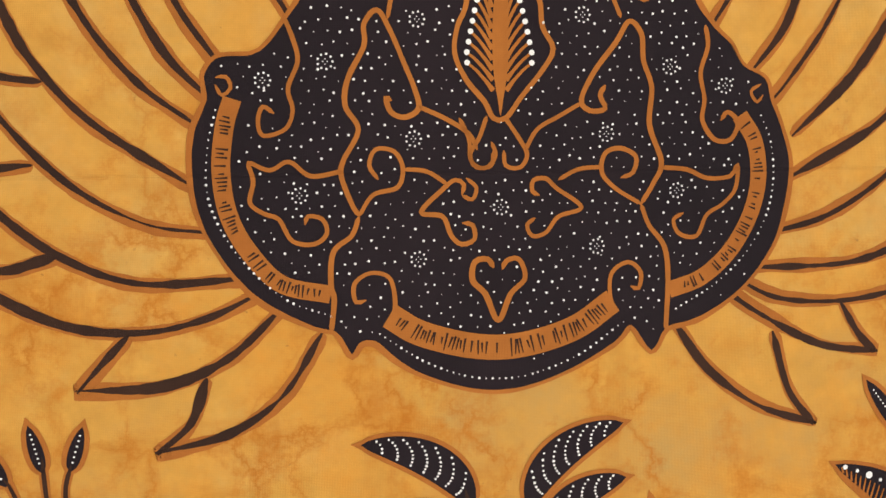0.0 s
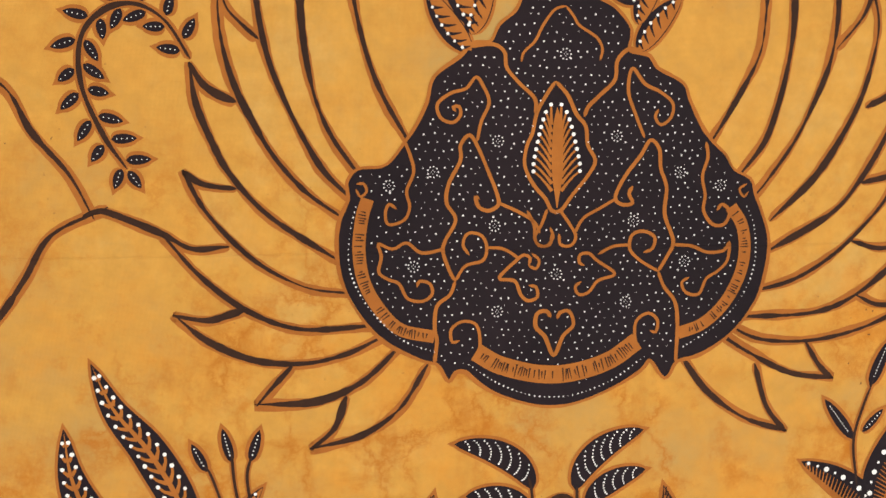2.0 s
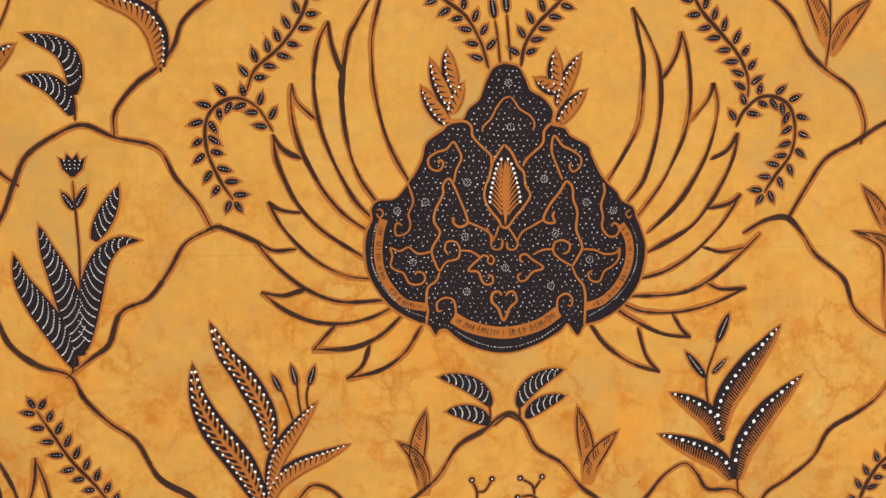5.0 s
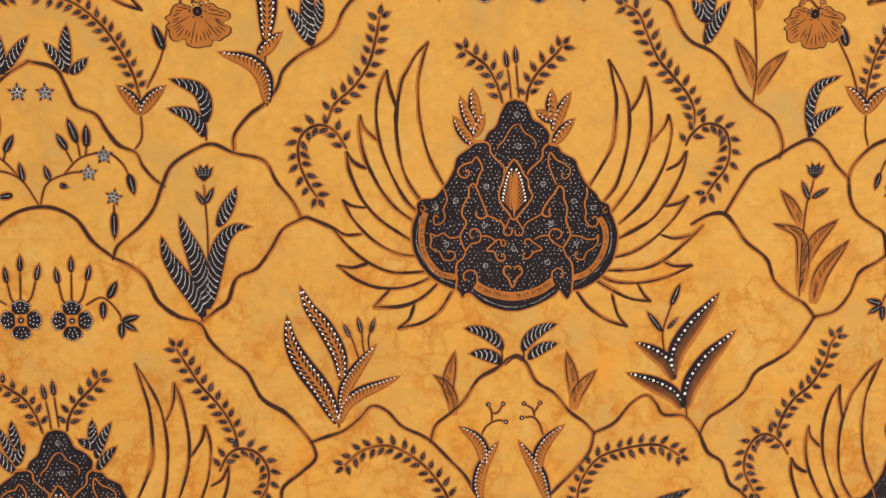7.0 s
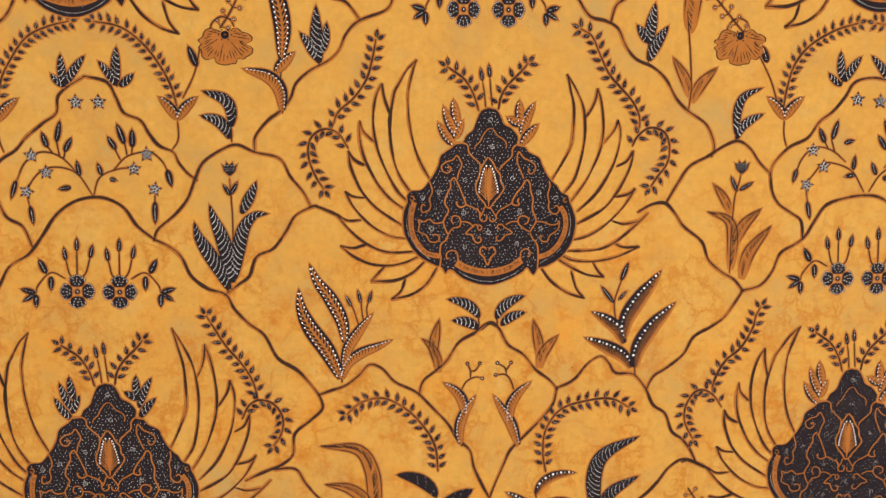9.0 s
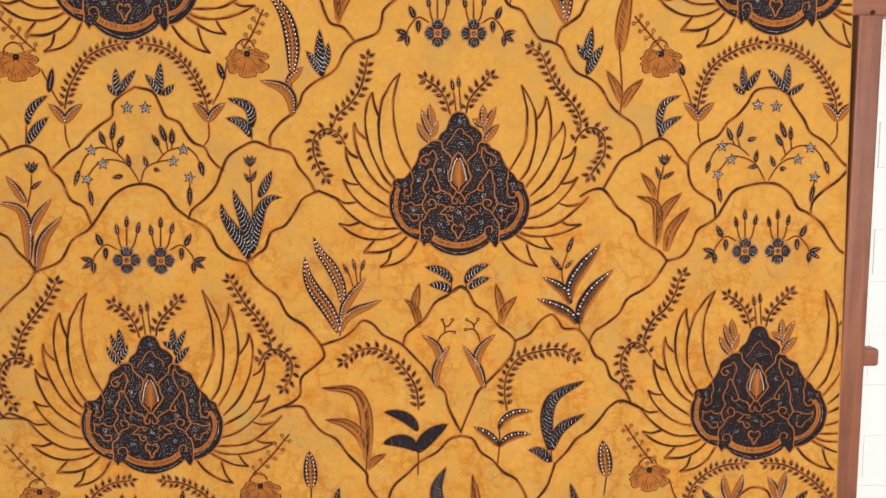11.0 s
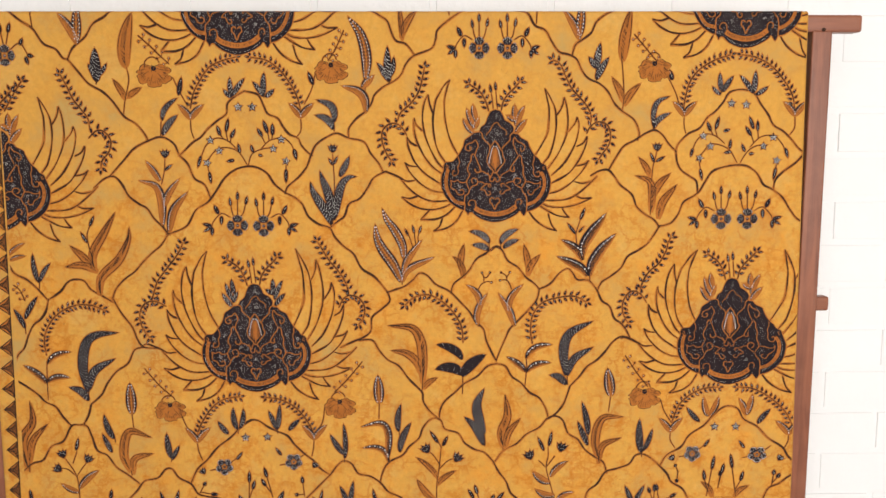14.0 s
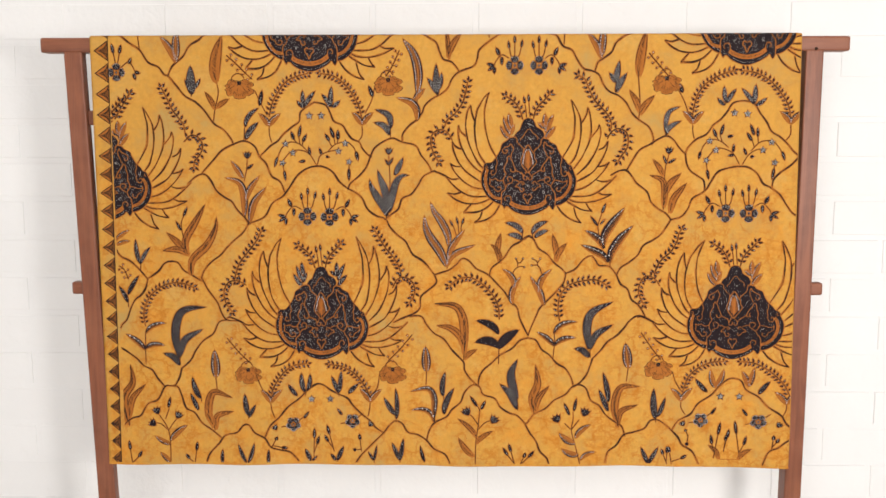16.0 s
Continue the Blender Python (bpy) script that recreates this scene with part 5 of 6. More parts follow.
blade([(797.8, 454.3), (799.3, 435.5), (807.7, 422.2), (819.5, 411.9)], 10, "beads")
blade([(807.7, 477.6), (800.6, 455.5), (791.9, 440.7), (782.1, 425.3)], 10.5, "beads", -1)
ink.dot(784.2, 404.4, 2.6, B, 3, 9)
ink.dot(784.2, 404.4, 1.8, K, 4, 9)
ink.dot(784.2, 404.4, 0.5, W, 5, 6)
ink.dot(785.8, 392.2, 2.6, B, 3, 9)
ink.dot(785.8, 392.2, 1.8, K, 4, 9)
ink.dot(785.8, 392.2, 0.5, W, 5, 6)
ink.dot(799.4, 391.9, 2.6, B, 3, 9)
ink.dot(799.4, 391.9, 1.8, K, 4, 9)
ink.dot(799.4, 391.9, 0.5, W, 5, 6)
finish("berry_sprig")
begin()
stem([(579.6, 147.4), (578.8, 138.4)])
blade([(579.7, 144.3), (578, 125.3), (567.3, 112.7), (543.8, 105.5)], 12.4, "beads", -1)
blade([(573.7, 108.5), (580.7, 100.2), (592, 90.2)], 10, "beads")
stem([(577.9, 118.4), (579.8, 100.3), (580.8, 83.8)])
blade([(579.9, 96.1), (581.1, 63.4), (573.2, 32.4), (554.6, 8.1)], 16, "beads")
finish("leaf_sprig")
begin()
stem([(615, 103.2), (615.1, 96.4)])
blade([(615, 100), (612.8, 78.2), (612.9, 48.3)], 12, "night")
blade([(614, 98), (606.4, 83.4), (597.2, 71.6)], 9.5, "night", -1)
blade([(615.7, 92.7), (620.7, 78.2), (622.6, 62.6)], 8.5, "night")
finish("leaf_sprig")
begin()
blade([(529.7, 170.7), (524.3, 159.6), (516.1, 152.7), (502, 149)], 11, "night", -1)
blade([(530.6, 159.6), (531.1, 144.8), (524.6, 133.3), (504.4, 126)], 11, "night", -1)
stem([(530.7, 174.5), (530.6, 159.6)])
finish("leaf_sprig")
begin()
blade([(1018.7, 171.2), (1023.2, 160.3), (1033, 152.6), (1044.5, 147.2)], 8.6, "night")
blade([(1017.9, 166.8), (1018.6, 143.9), (1025.2, 129.8), (1042.2, 122.2)], 8.6, "night")
stem([(1018.2, 173.4), (1017.8, 165.2)])
finish("leaf_sprig")
begin()
stem([(969.9, 144), (971.9, 121.8), (969.3, 84.4), (965.3, 50)])
blade([(971.1, 131), (965.5, 113.8), (953.1, 93.5)], 10, "brown", -1)
blade([(971.9, 136.4), (981.2, 119.1), (996.7, 102.9)], 10.5, "brown")
leaf(969.4, 71.1, 980.5, -3, 0.05, 17, "brown")
finish("leaf_sprig")
begin()
stem([(929.1, 100.5), (928.4, 79.3)])
blade([(928.5, 80.8), (930.7, 64.5), (934.4, 43.9)], 11, "night")
blade([(928.4, 79.8), (923.2, 71.4), (917, 63)], 8.5, "night", -1)
blade([(929, 96.8), (935.6, 81.9), (947.7, 63.8)], 11, "night")
finish("leaf_sprig")
begin()
stem([(377.9, 123.1), (376.3, 115.3)])
leaf(377, 120.5, 375, 92.2, 0.05, 8.9, "night")
leaf(378.1, 120.5, 397, 93.6, 0.05, 8.9, "night")
leaf(378, 121.5, 364.8, 110.2, 0.1, 7.8, "night")
finish("leaf_sprig")
begin()
stem([(424.9, 123), (426.3, 115.2)])
leaf(425.6, 119.4, 426.7, 85.3, 0.05, 10.0, "night")
leaf(424.4, 121.4, 409.1, 98.7, -0.05, 8.9, "night")
leaf(426.5, 121.4, 441, 110, -0.05, 8.3, "night")
finish("leaf_sprig")
begin()
stem([(1120.6, 119.4), (1122.3, 111.6)])
leaf(1122.4, 115.5, 1118.5, 87.1, 0.05, 9.2, "night")
leaf(1123.5, 116.5, 1139.3, 92, 0.05, 9.2, "night")
leaf(1121.6, 119.4, 1107.4, 107.6, 0.1, 7.1, "night")
finish("leaf_sprig")
begin()
stem([(1173, 121.5), (1172.6, 111.7)])
leaf(1171.8, 117.6, 1173.5, 84.3, 0, 10.2, "night")
leaf(1170.9, 118.6, 1149.2, 91.1, -0.05, 9.2, "night")
leaf(1173.9, 120.5, 1193.1, 107.8, -0.05, 8.1, "night")
finish("leaf_sprig")
begin()
blade([(266.8, 315.2), (266.7, 278.7), (258.5, 255.1), (233.9, 246.6)], 12, "beads", -1)
blade([(269.7, 286.3), (277.2, 266.1), (293.9, 244.3)], 9.5, "beads")
blade([(275.6, 325.4), (283.7, 291.5), (305.6, 264.6)], 12, "beads")
blade([(265.5, 247.6), (256.1, 232.4), (245.2, 217.4)], 9, "beads", -1)
stem([(277.9, 331.4), (266.9, 312.6), (266.8, 274.5)])
stem([(266.9, 253.5), (271.9, 232.5), (273.5, 213.3)])
tulip(273.8, 206.6, 7.4)
pod(271.9, 231.7, 283.9, 222.5, 5.5)
finish("leaf_sprig")
begin()
stem([(1017.5, 304.6), (1017.3, 267.1), (1016.9, 253)])
blade([(1018.3, 300.5), (1018.9, 267.1), (1013.4, 250.5), (993.2, 243)], 11, "brown", -1)
blade([(1019.3, 277.9), (1029.5, 256.4), (1046.5, 239.8)], 11, "brown")
blade([(1029.5, 310.5), (1036.2, 283.8), (1057.2, 257.3)], 12, "brown")
blade([(1016.6, 244.7), (1007.8, 228.2), (997.4, 215)], 8.5, "brown", -1)
stem([(1017.7, 253), (1019.5, 228.2), (1023.2, 213.4), (1024.6, 205.2)])
tulip(1025.3, 199.4, 7.4)
pod(1021.8, 223.3, 1014.7, 207.6, 5.5)
pod(1023.4, 221.6, 1037.4, 213.4, 5.5)
finish("leaf_sprig")
begin()
stem([(661.7, 581), (662.7, 555.9)])
blade([(662.6, 569.4), (662.8, 529.1), (659.5, 499.7), (645.8, 479.2), (609.5, 475.3)], 15, "brown", -1)
blade([(661, 555.9), (654.1, 534.3), (636.8, 519.9), (613.5, 515.2)], 12.5, "brown", -1)
blade([(662.6, 578.3), (671.4, 567.7), (685.4, 559.7)], 8.5, "brown")
finish("leaf_sprig")
begin()
stem([(725.3, 587.2), (726.1, 555.6)])
leaf(725.1, 558.7, 761.9, 522.9, 0.12, 18.3, "plain")
leaf(725.1, 556.6, 682.8, 546.2, -0.25, 17.3, "plain")
leaf(725, 531.4, 684.8, 506.4, -0.2, 14.2, "plain")
finish("leaf_sprig")
begin()
stem([(824.1, 576.3), (826.8, 544.8), (825.5, 523.8)])
leaf(825.8, 552.1, 795.8, 527, -0.1, 9.2, "comb")
leaf(826.9, 552.1, 864.6, 537.3, 0.2, 9.2, "comb")
leaf(825.6, 531.1, 866.2, 508, 0.25, 9.2, "comb")
finish("leaf_sprig")
begin()
stem([(892.5, 574.7), (891.4, 558.4)])
blade([(889.6, 558.4), (885.4, 516.2), (895.5, 489.5), (931.1, 471.1)], 16, "night")
blade([(891.4, 558.4), (902.4, 531.6), (931.9, 513.1)], 12.5, "night")
blade([(891.6, 572.9), (877.3, 560.1), (863.2, 557.2)], 12, "night", -1)
finish("leaf_sprig")
begin()
stem([(139.8, 591.9), (140, 572.3)])
blade([(138.9, 576.7), (133.5, 534.1), (140.4, 499), (158, 485.2), (191.2, 482)], 16, "night")
blade([(140.8, 573.2), (150.9, 543.1), (184.1, 523.2)], 13, "night")
blade([(139.9, 590.1), (127.9, 574.8), (110.4, 568.4)], 12, "night", -1)
finish("leaf_sprig")
begin()
stem([(77, 589.4), (77.5, 552.2), (78.6, 525.8)])
leaf(79.4, 531, 115.6, 512, 0.2, 8.1, "comb")
leaf(77, 562.8, 42.7, 533.3, -0.1, 10.2, "comb")
leaf(77.1, 560.7, 111.9, 553.2, 0.2, 9.2, "comb")
finish("leaf_sprig")
begin()
stem([(214.7, 150), (218.5, 126.1), (225.5, 96.4), (223.1, 76.6)])
leaf(223, 79.6, 234.5, 3, 0.1, 20.3, "brown")
leaf(219.5, 126.1, 202.4, 95.3, -0.05, 9.2, "brown")
leaf(220.6, 123.2, 243.3, 107.3, 0.05, 9.2, "brown")
finish("leaf_sprig")
begin()
leaf(152.7, 45.8, 126.2, 3.6, -0.1, 12.2, "beads")
leaf(151.9, 41.9, 153.7, -7, 0, 14.2, "beads")
finish("leaf_sprig")
begin()
leaf(902.3, 40.6, 878.9, -0.3, -0.1, 11.2, "beads")
leaf(902.2, 36.7, 906.2, -11.7, 0, 13.2, "beads")
finish("leaf_sprig")
begin()
leaf(635.9, 40.6, 631, -10, 0, 8.1, "brown")
leaf(633.9, 38.7, 656.7, -1.1, 0.1, 11.2, "brown")
finish("leaf_sprig")
begin()
stem([(88.2, 24), (85.2, -1.5)])
stem([(706.2, 6.8), (704.2, -6.8)])
stem([(836.8, 19), (838.4, -4.3)])
finish("leaf_sprig")
begin()
stem([(176.9, 103.2), (179.3, 91.3)])
leaf(179, 99.2, 177.7, 49.9, 0.03, 17.3, "night")
leaf(177.3, 91.3, 166.8, 72.5, 0.05, 7.1, "night")
leaf(181.4, 89.3, 194.1, 71.6, -0.05, 7.1, "night")
finish("leaf_sprig")
begin()
leaf(272.2, 157.1, 295.3, 123.3, 0.2, 9.2, "night")
leaf(271.6, 179.1, 294.7, 148.2, 0.1, 11.2, "night")
stem([(268.4, 183.1), (270.2, 156.1)])
finish("leaf_sprig")
begin()
stem([(167, 424.3), (167.3, 401.8)])
stem([(158.1, 367.4), (152.7, 343.5), (151.9, 326.4), (160.3, 307.8)])
blade([(160.5, 386.3), (158.6, 358.9), (176.9, 326.6), (195.1, 295.3)], 13, "brown")
blade([(165.4, 423.4), (170.1, 395), (197.5, 367.7), (213.1, 337.8), (215.7, 318.3)], 14, "brown")
blade([(160.7, 382.9), (143.3, 363), (125, 345.8)], 11, "brown", -1)
blade([(165.5, 386.3), (142.6, 375.9), (115.7, 378.3)], 11, "brown", -1)
pod(155.7, 316.3, 163.3, 299.4, 5.8)
pod(151.1, 341.7, 142, 324.7, 5.8)
finish("leaf_sprig")
begin()
stem([(73.8, 413.7), (75.6, 397.1)])
leaf(75.3, 403.3, 66.9, 357.8, 0.08, 9.2, "night")
leaf(76.4, 401.2, 93.1, 372.3, 0.1, 8.1, "night")
finish("leaf_sprig")
begin()
stem([(49, 483.7), (48.6, 470.1)])
leaf(49.1, 459.6, 70.3, 424.1, 0.05, 9.2, "night")
leaf(48.4, 474.3, 33.1, 444, -0.05, 9.2, "night")
finish("leaf_sprig")
begin()
leaf(30.7, 359.9, 55.2, 341.4, 0.1, 6.1, "beads")
leaf(32.4, 368.2, 55.4, 360.9, 0.1, 6.1, "beads")
finish("leaf_sprig")
begin()
pins([(51.3, 431.4), (43.8, 413.7), (33.8, 405.4)], 3)
finish("berry_sprig")
# carnations with berry sprays
begin()
stem([(290.1, 91.6), (299.6, 113.4), (311.2, 136.3)])
pins([(286.6, 72.9), (272.9, 60), (259.2, 47.2), (241.6, 32.4)], 5)
carnation(263, 88.5, 25.5)
pod(297.5, 119.4, 303.2, 91.7, 9.2)
finish("carnation_spray")
begin()
stem([(505, 82.4), (497.7, 110), (485.4, 133.7)])
pins([(523.1, 68.7), (535.3, 51.1), (548.4, 25.7)], 5)
carnation(527.8, 83.8, 25)
pod(500.8, 104.1, 493, 84.3, 9.2)
finish("carnation_spray")
begin()
stem([(1037.8, 91.8), (1050.3, 115.3), (1059, 140.9)])
pins([(1023.4, 72.2), (1007.1, 54.6), (984.9, 31.2)], 5)
carnation(1018, 82.6, 25)
pod(1045.9, 98.6, 1040.4, 82, 9.2)
finish("carnation_spray")
begin()
stem([(281.5, 610), (291.3, 634.5), (304.5, 650.5)])
pins([(270.7, 585.6), (251.4, 567.6), (228.2, 539.1)], 5)
carnation(265.9, 607.7, 24)
finish("carnation_spray")
begin()
stem([(507.8, 603.9), (503.3, 630.5), (491.7, 646.6)])
pins([(522.5, 582.6), (545.5, 559.3), (568.4, 531.8)], 5)
carnation(531.5, 606.5, 24.5)
finish("carnation_spray")
begin()
stem([(1042.3, 599.8), (1047.9, 617.8), (1060.9, 638.9)])
pins([(1021.2, 578.8), (1002.2, 554.7), (983.1, 526.5)], 5)
carnation(1016, 596.1, 25.5)
finish("carnation_spray")
# beaded twin leaves
begin()
stem([(313.7, 155.2), (314.3, 171.2), (318.1, 184.2)])
leaf(313.7, 155.2, 297.1, 133.3, -0.1, 9.2, "beads")
leaf(313.7, 155.2, 333.4, 133.4, 0.1, 9.2, "beads")
finish("leaf_sprig")
begin()
stem([(480.1, 153.6), (479.9, 171.5), (472.7, 182.5)])
leaf(480.1, 153.6, 463.3, 131.7, -0.1, 9.2, "beads")
leaf(480.1, 153.6, 499.5, 131.8, 0.1, 9.2, "beads")
finish("leaf_sprig")
begin()
stem([(1065.3, 152.8), (1065.8, 167.6), (1069.1, 179.5)])
leaf(1065.3, 152.8, 1047.8, 131.1, -0.1, 9.2, "beads")
leaf(1065.3, 152.8, 1083.4, 131.1, 0.1, 9.2, "beads")
finish("leaf_sprig")
begin()
stem([(1235.5, 153.1), (1235.2, 170.9), (1226.9, 182.7)])
leaf(1235.5, 153.1, 1217.8, 131.4, -0.1, 9.2, "beads")
leaf(1235.5, 153.1, 1253.2, 131.5, 0.1, 9.2, "beads")
finish("leaf_sprig")
begin()
stem([(306.4, 660.2), (308.2, 674.1), (314.1, 690.3)])
leaf(306.4, 660.2, 289.2, 636.7, -0.1, 9.2, "beads")
leaf(306.4, 660.2, 326.9, 636.5, 0.1, 9.2, "beads")
finish("leaf_sprig")
begin()
stem([(489.5, 659.4), (488.3, 673.3), (485, 687.3)])
leaf(489.5, 659.4, 472, 635.9, -0.1, 9.2, "beads")
leaf(489.5, 659.4, 509.5, 635.8, 0.1, 9.2, "beads")
finish("leaf_sprig")
begin()
stem([(1059.3, 654.8), (1059.7, 667.6), (1068.3, 681.4)])
leaf(1059.3, 654.8, 1041.1, 631.5, -0.1, 9.2, "beads")
leaf(1059.3, 654.8, 1078.1, 631.4, 0.1, 9.2, "beads")
finish("leaf_sprig")
begin()
stem([(1243.3, 660.4), (1242.7, 671), (1237.1, 683.8)])
leaf(1243.3, 660.4, 1224.9, 637.2, -0.1, 9.2, "beads")
leaf(1243.3, 660.4, 1261.7, 637, 0.1, 9.2, "beads")
finish("leaf_sprig")
# starry boughs
begin()
stem([(398.2, 225.5), (383.4, 203.4), (363.3, 197.3), (348, 203.3), (337.5, 219.4), (339.1, 236.5)])
stem([(384.5, 203.4), (368.6, 187.3), (350.5, 183.3), (336.1, 193.3), (327.5, 211.3)])
pod(327.6, 209.3, 322.1, 227.4, 6.1)
pod(339.2, 233.5, 341.8, 251.7, 6.1)
pod(386.4, 206.4, 383.7, 191.3, 6.1)
pod(378.1, 216.4, 365.9, 218.4, 6.1)
stem([(368.5, 189.3), (365.9, 171.3)])
stem([(362.6, 185.3), (356.7, 176.3)])
stem([(371.6, 190.3), (374.8, 178.3)])
pod(365.8, 174.3, 370.3, 153.3, 7.1)
pod(357.6, 179.3, 352.9, 164.3, 7.1)
pod(372.7, 183.3, 380.1, 169.3, 7.1)
star(342.3, 186.3, 7.1, 0.00)
star(355.1, 202.3, 7.1, 0.00)
star(336.5, 220.4, 7.1, 0.30)
finish("starry_bough")
begin()
stem([(398.2, 225.5), (404.6, 207.4), (422, 199.4), (437.1, 198.4)])
stem([(416.9, 201.4), (431.2, 187.4), (451.5, 183.4), (463.5, 191.5), (469.4, 203.5)])
pod(468.4, 199.5, 472.3, 216.5, 8.1)
pod(455.9, 229.6, 455.6, 251.8, 7.1)
stem([(456, 223.6), (455.8, 236.6)])
pod(406.7, 205.4, 402.9, 193.4, 6.1)
pod(413.7, 208.4, 420.8, 210.4, 5.1)
stem([(431.2, 187.4), (429.4, 174.4)])
stem([(435.3, 186.4), (436.5, 176.4)])
stem([(425.1, 191.4), (419.3, 179.4)])
pod(429.4, 176.4, 422.7, 156.4, 8.1)
pod(436.4, 179.4, 436.7, 161.4, 8.1)
pod(421.2, 181.4, 413.4, 168.4, 7.1)
star(449.5, 185.4, 7.6, 0.00)
star(437.1, 199.4, 7.1, 0.00)
star(456, 218.5, 7.1, 0.20)
finish("starry_bough")
begin()
stem([(1150.2, 224.4), (1135.4, 202.4), (1110.3, 194.5), (1098.8, 204.4), (1091.3, 218.3), (1093.9, 237.3)])
stem([(1130.2, 194.5), (1114.9, 182.6), (1097.9, 179.6), (1085.4, 190.4), (1079, 207.3)])
pod(1080.7, 200.4, 1077.2, 214.3, 6.1)
pod(1092.7, 232.3, 1096.3, 250.3, 6.1)
pod(1137.4, 202.4, 1138.9, 187.6, 6.1)
pod(1140.6, 206.4, 1128.7, 208.4, 6.1)
stem([(1117.9, 184.5), (1113.5, 170.7)])
stem([(1111.9, 182.6), (1106.6, 172.6)])
pod(1114.5, 172.6, 1119.8, 152.9, 7.1)
pod(1107.7, 175.6, 1101.3, 160.8, 7.1)
pod(1126.6, 175.6, 1137.3, 172.7, 6.1)
star(1096, 182.5, 7.1, 0.00)
star(1107.5, 198.4, 7.1, 0.00)
star(1091.2, 216.3, 7.1, 0.30)
finish("starry_bough")
begin()
stem([(1154.1, 224.4), (1165.4, 206.5), (1179.9, 197.5), (1191.9, 198.5)])
stem([(1168.1, 200.5), (1184.4, 184.7), (1204.1, 182.7), (1217.5, 194.6), (1224.1, 210.5)])
pod(1222.7, 200.6, 1227.3, 216.5, 6.1)
pod(1210, 230.4, 1206.9, 250.4, 6.1)
stem([(1210.8, 224.4), (1209.2, 234.4)])
pod(1161.5, 207.4, 1156, 194.5, 6.1)
pod(1167.5, 210.4, 1175.4, 209.5, 6.1)
stem([(1174.8, 194.6), (1169.2, 177.7)])
stem([(1181.5, 187.6), (1179.9, 172.8)])
pod(1170.4, 182.6, 1160.9, 167.8, 7.1)
pod(1174, 172.8, 1166.3, 153, 7.1)
pod(1180.1, 175.7, 1179.4, 158.9, 6.1)
star(1204.2, 184.7, 7.1, 0.00)
star(1189.9, 198.5, 7.1, 0.00)
star(1210.6, 220.4, 7.1, 0.20)
finish("starry_bough")
begin()
star(385.8, 136.5, 7.6, 0.00)
finish("star")
begin()
star(406.9, 136.5, 7.6, 0.00)
finish("star")
begin()
star(1137.9, 133.2, 7.6, 0.00)
finish("star")
begin()
star(1160.7, 135.2, 7.6, 0.00)
finish("star")
begin()
star(381.9, 653.4, 7.6, 0.00)
finish("star")
begin()
star(416.4, 653.3, 7.6, 0.00)
finish("star")
begin()
star(1130.9, 646, 7.6, 0.00)
finish("star")
begin()
star(1164.8, 645.9, 7.6, 0.00)
finish("star")
# pairs of four-petalled flowers
begin()
stem([(375.9, 301.4), (371.4, 296.4), (368.6, 283.1)])
pod(368.6, 284.1, 366.9, 270.9, 5.6)
stem([(378.5, 301.4), (378.7, 290.5), (379, 274)])
pod(379, 275, 379.2, 261.8, 5.6)
stem([(381.5, 301.4), (387.1, 295.1), (391.1, 281.1)])
pod(391.1, 282.1, 393.8, 268.9, 5.6)
stem([(368.3, 301.4), (354.1, 295.3), (341.6, 307.5), (339.4, 315.7)])
pod(350, 296.3, 343.2, 282.1, 8.1)
pod(354, 298.4, 353.7, 312.6, 7.1)
pod(339.4, 314.7, 325.2, 310.6, 7.1)
pod(338.3, 315.7, 326.9, 322.8, 6.1)
pod(339.4, 315.7, 339.1, 329, 7.1)
flower(378.2, 313.7, 15.3, 4, 0.00)
finish("flower_sprig", shift=(2.0, 2.5))
begin()
stem([(415.6, 302.4), (411.1, 297.5), (408.3, 284.1)])
pod(408.3, 285.2, 406.5, 272, 5.6)
stem([(418.2, 302.5), (418.4, 291.5), (418.7, 275)])
pod(418.6, 276, 418.9, 262.9, 5.6)
stem([(421.2, 302.5), (426.9, 296.1), (430.7, 282.1)])
pod(430.7, 283.1, 433.4, 270, 5.6)
stem([(428.4, 302.5), (442.7, 296.4), (454.8, 308.6), (456.7, 316.7)])
pod(446.8, 297.4, 454.1, 283.2, 8.1)
pod(442.7, 299.4, 442.5, 313.7, 7.1)
pod(456.7, 315.7, 471, 311.6, 7.1)
pod(457.7, 316.7, 468.8, 323.9, 6.1)
pod(456.7, 316.7, 456.5, 330, 7.1)
flower(418, 314.7, 15.3, 4, 0.00)
finish("flower_sprig", shift=(2.0, 2.5))
begin()
stem([(748.6, 39.7), (744.3, 35.1), (741.4, 23)])
pod(741.4, 23.9, 739.5, 11.9, 5.6)
stem([(751, 39.7), (750.9, 29.7), (750.8, 14.7)])
pod(750.8, 15.6, 750.7, 3.6, 5.6)
stem([(753.8, 39.7), (758.8, 34), (762.1, 21.2)])
pod(762.1, 22.1, 764.3, 10.2, 5.6)
stem([(741.6, 39.6), (728.3, 34), (717.1, 45.1), (715.2, 52.5)])
pod(724.6, 34.9, 717.9, 22, 8.1)
pod(728.4, 36.8, 728.4, 49.8, 7.1)
pod(715.2, 51.6, 702, 47.8, 7.1)
pod(714.3, 52.5, 704, 59, 6.1)
pod(715.2, 52.5, 715.3, 64.6, 7.1)
flower(751.1, 50.8, 14.5, 4, 0.00)
finish("flower_sprig")
begin()
stem([(791.2, 39.8), (786.9, 35.3), (784, 23.1)])
pod(784, 24.1, 782, 12.1, 5.6)
stem([(793.5, 39.8), (793.4, 29.9), (793.3, 14.9)])
pod(793.3, 15.8, 793.2, 3.8, 5.6)
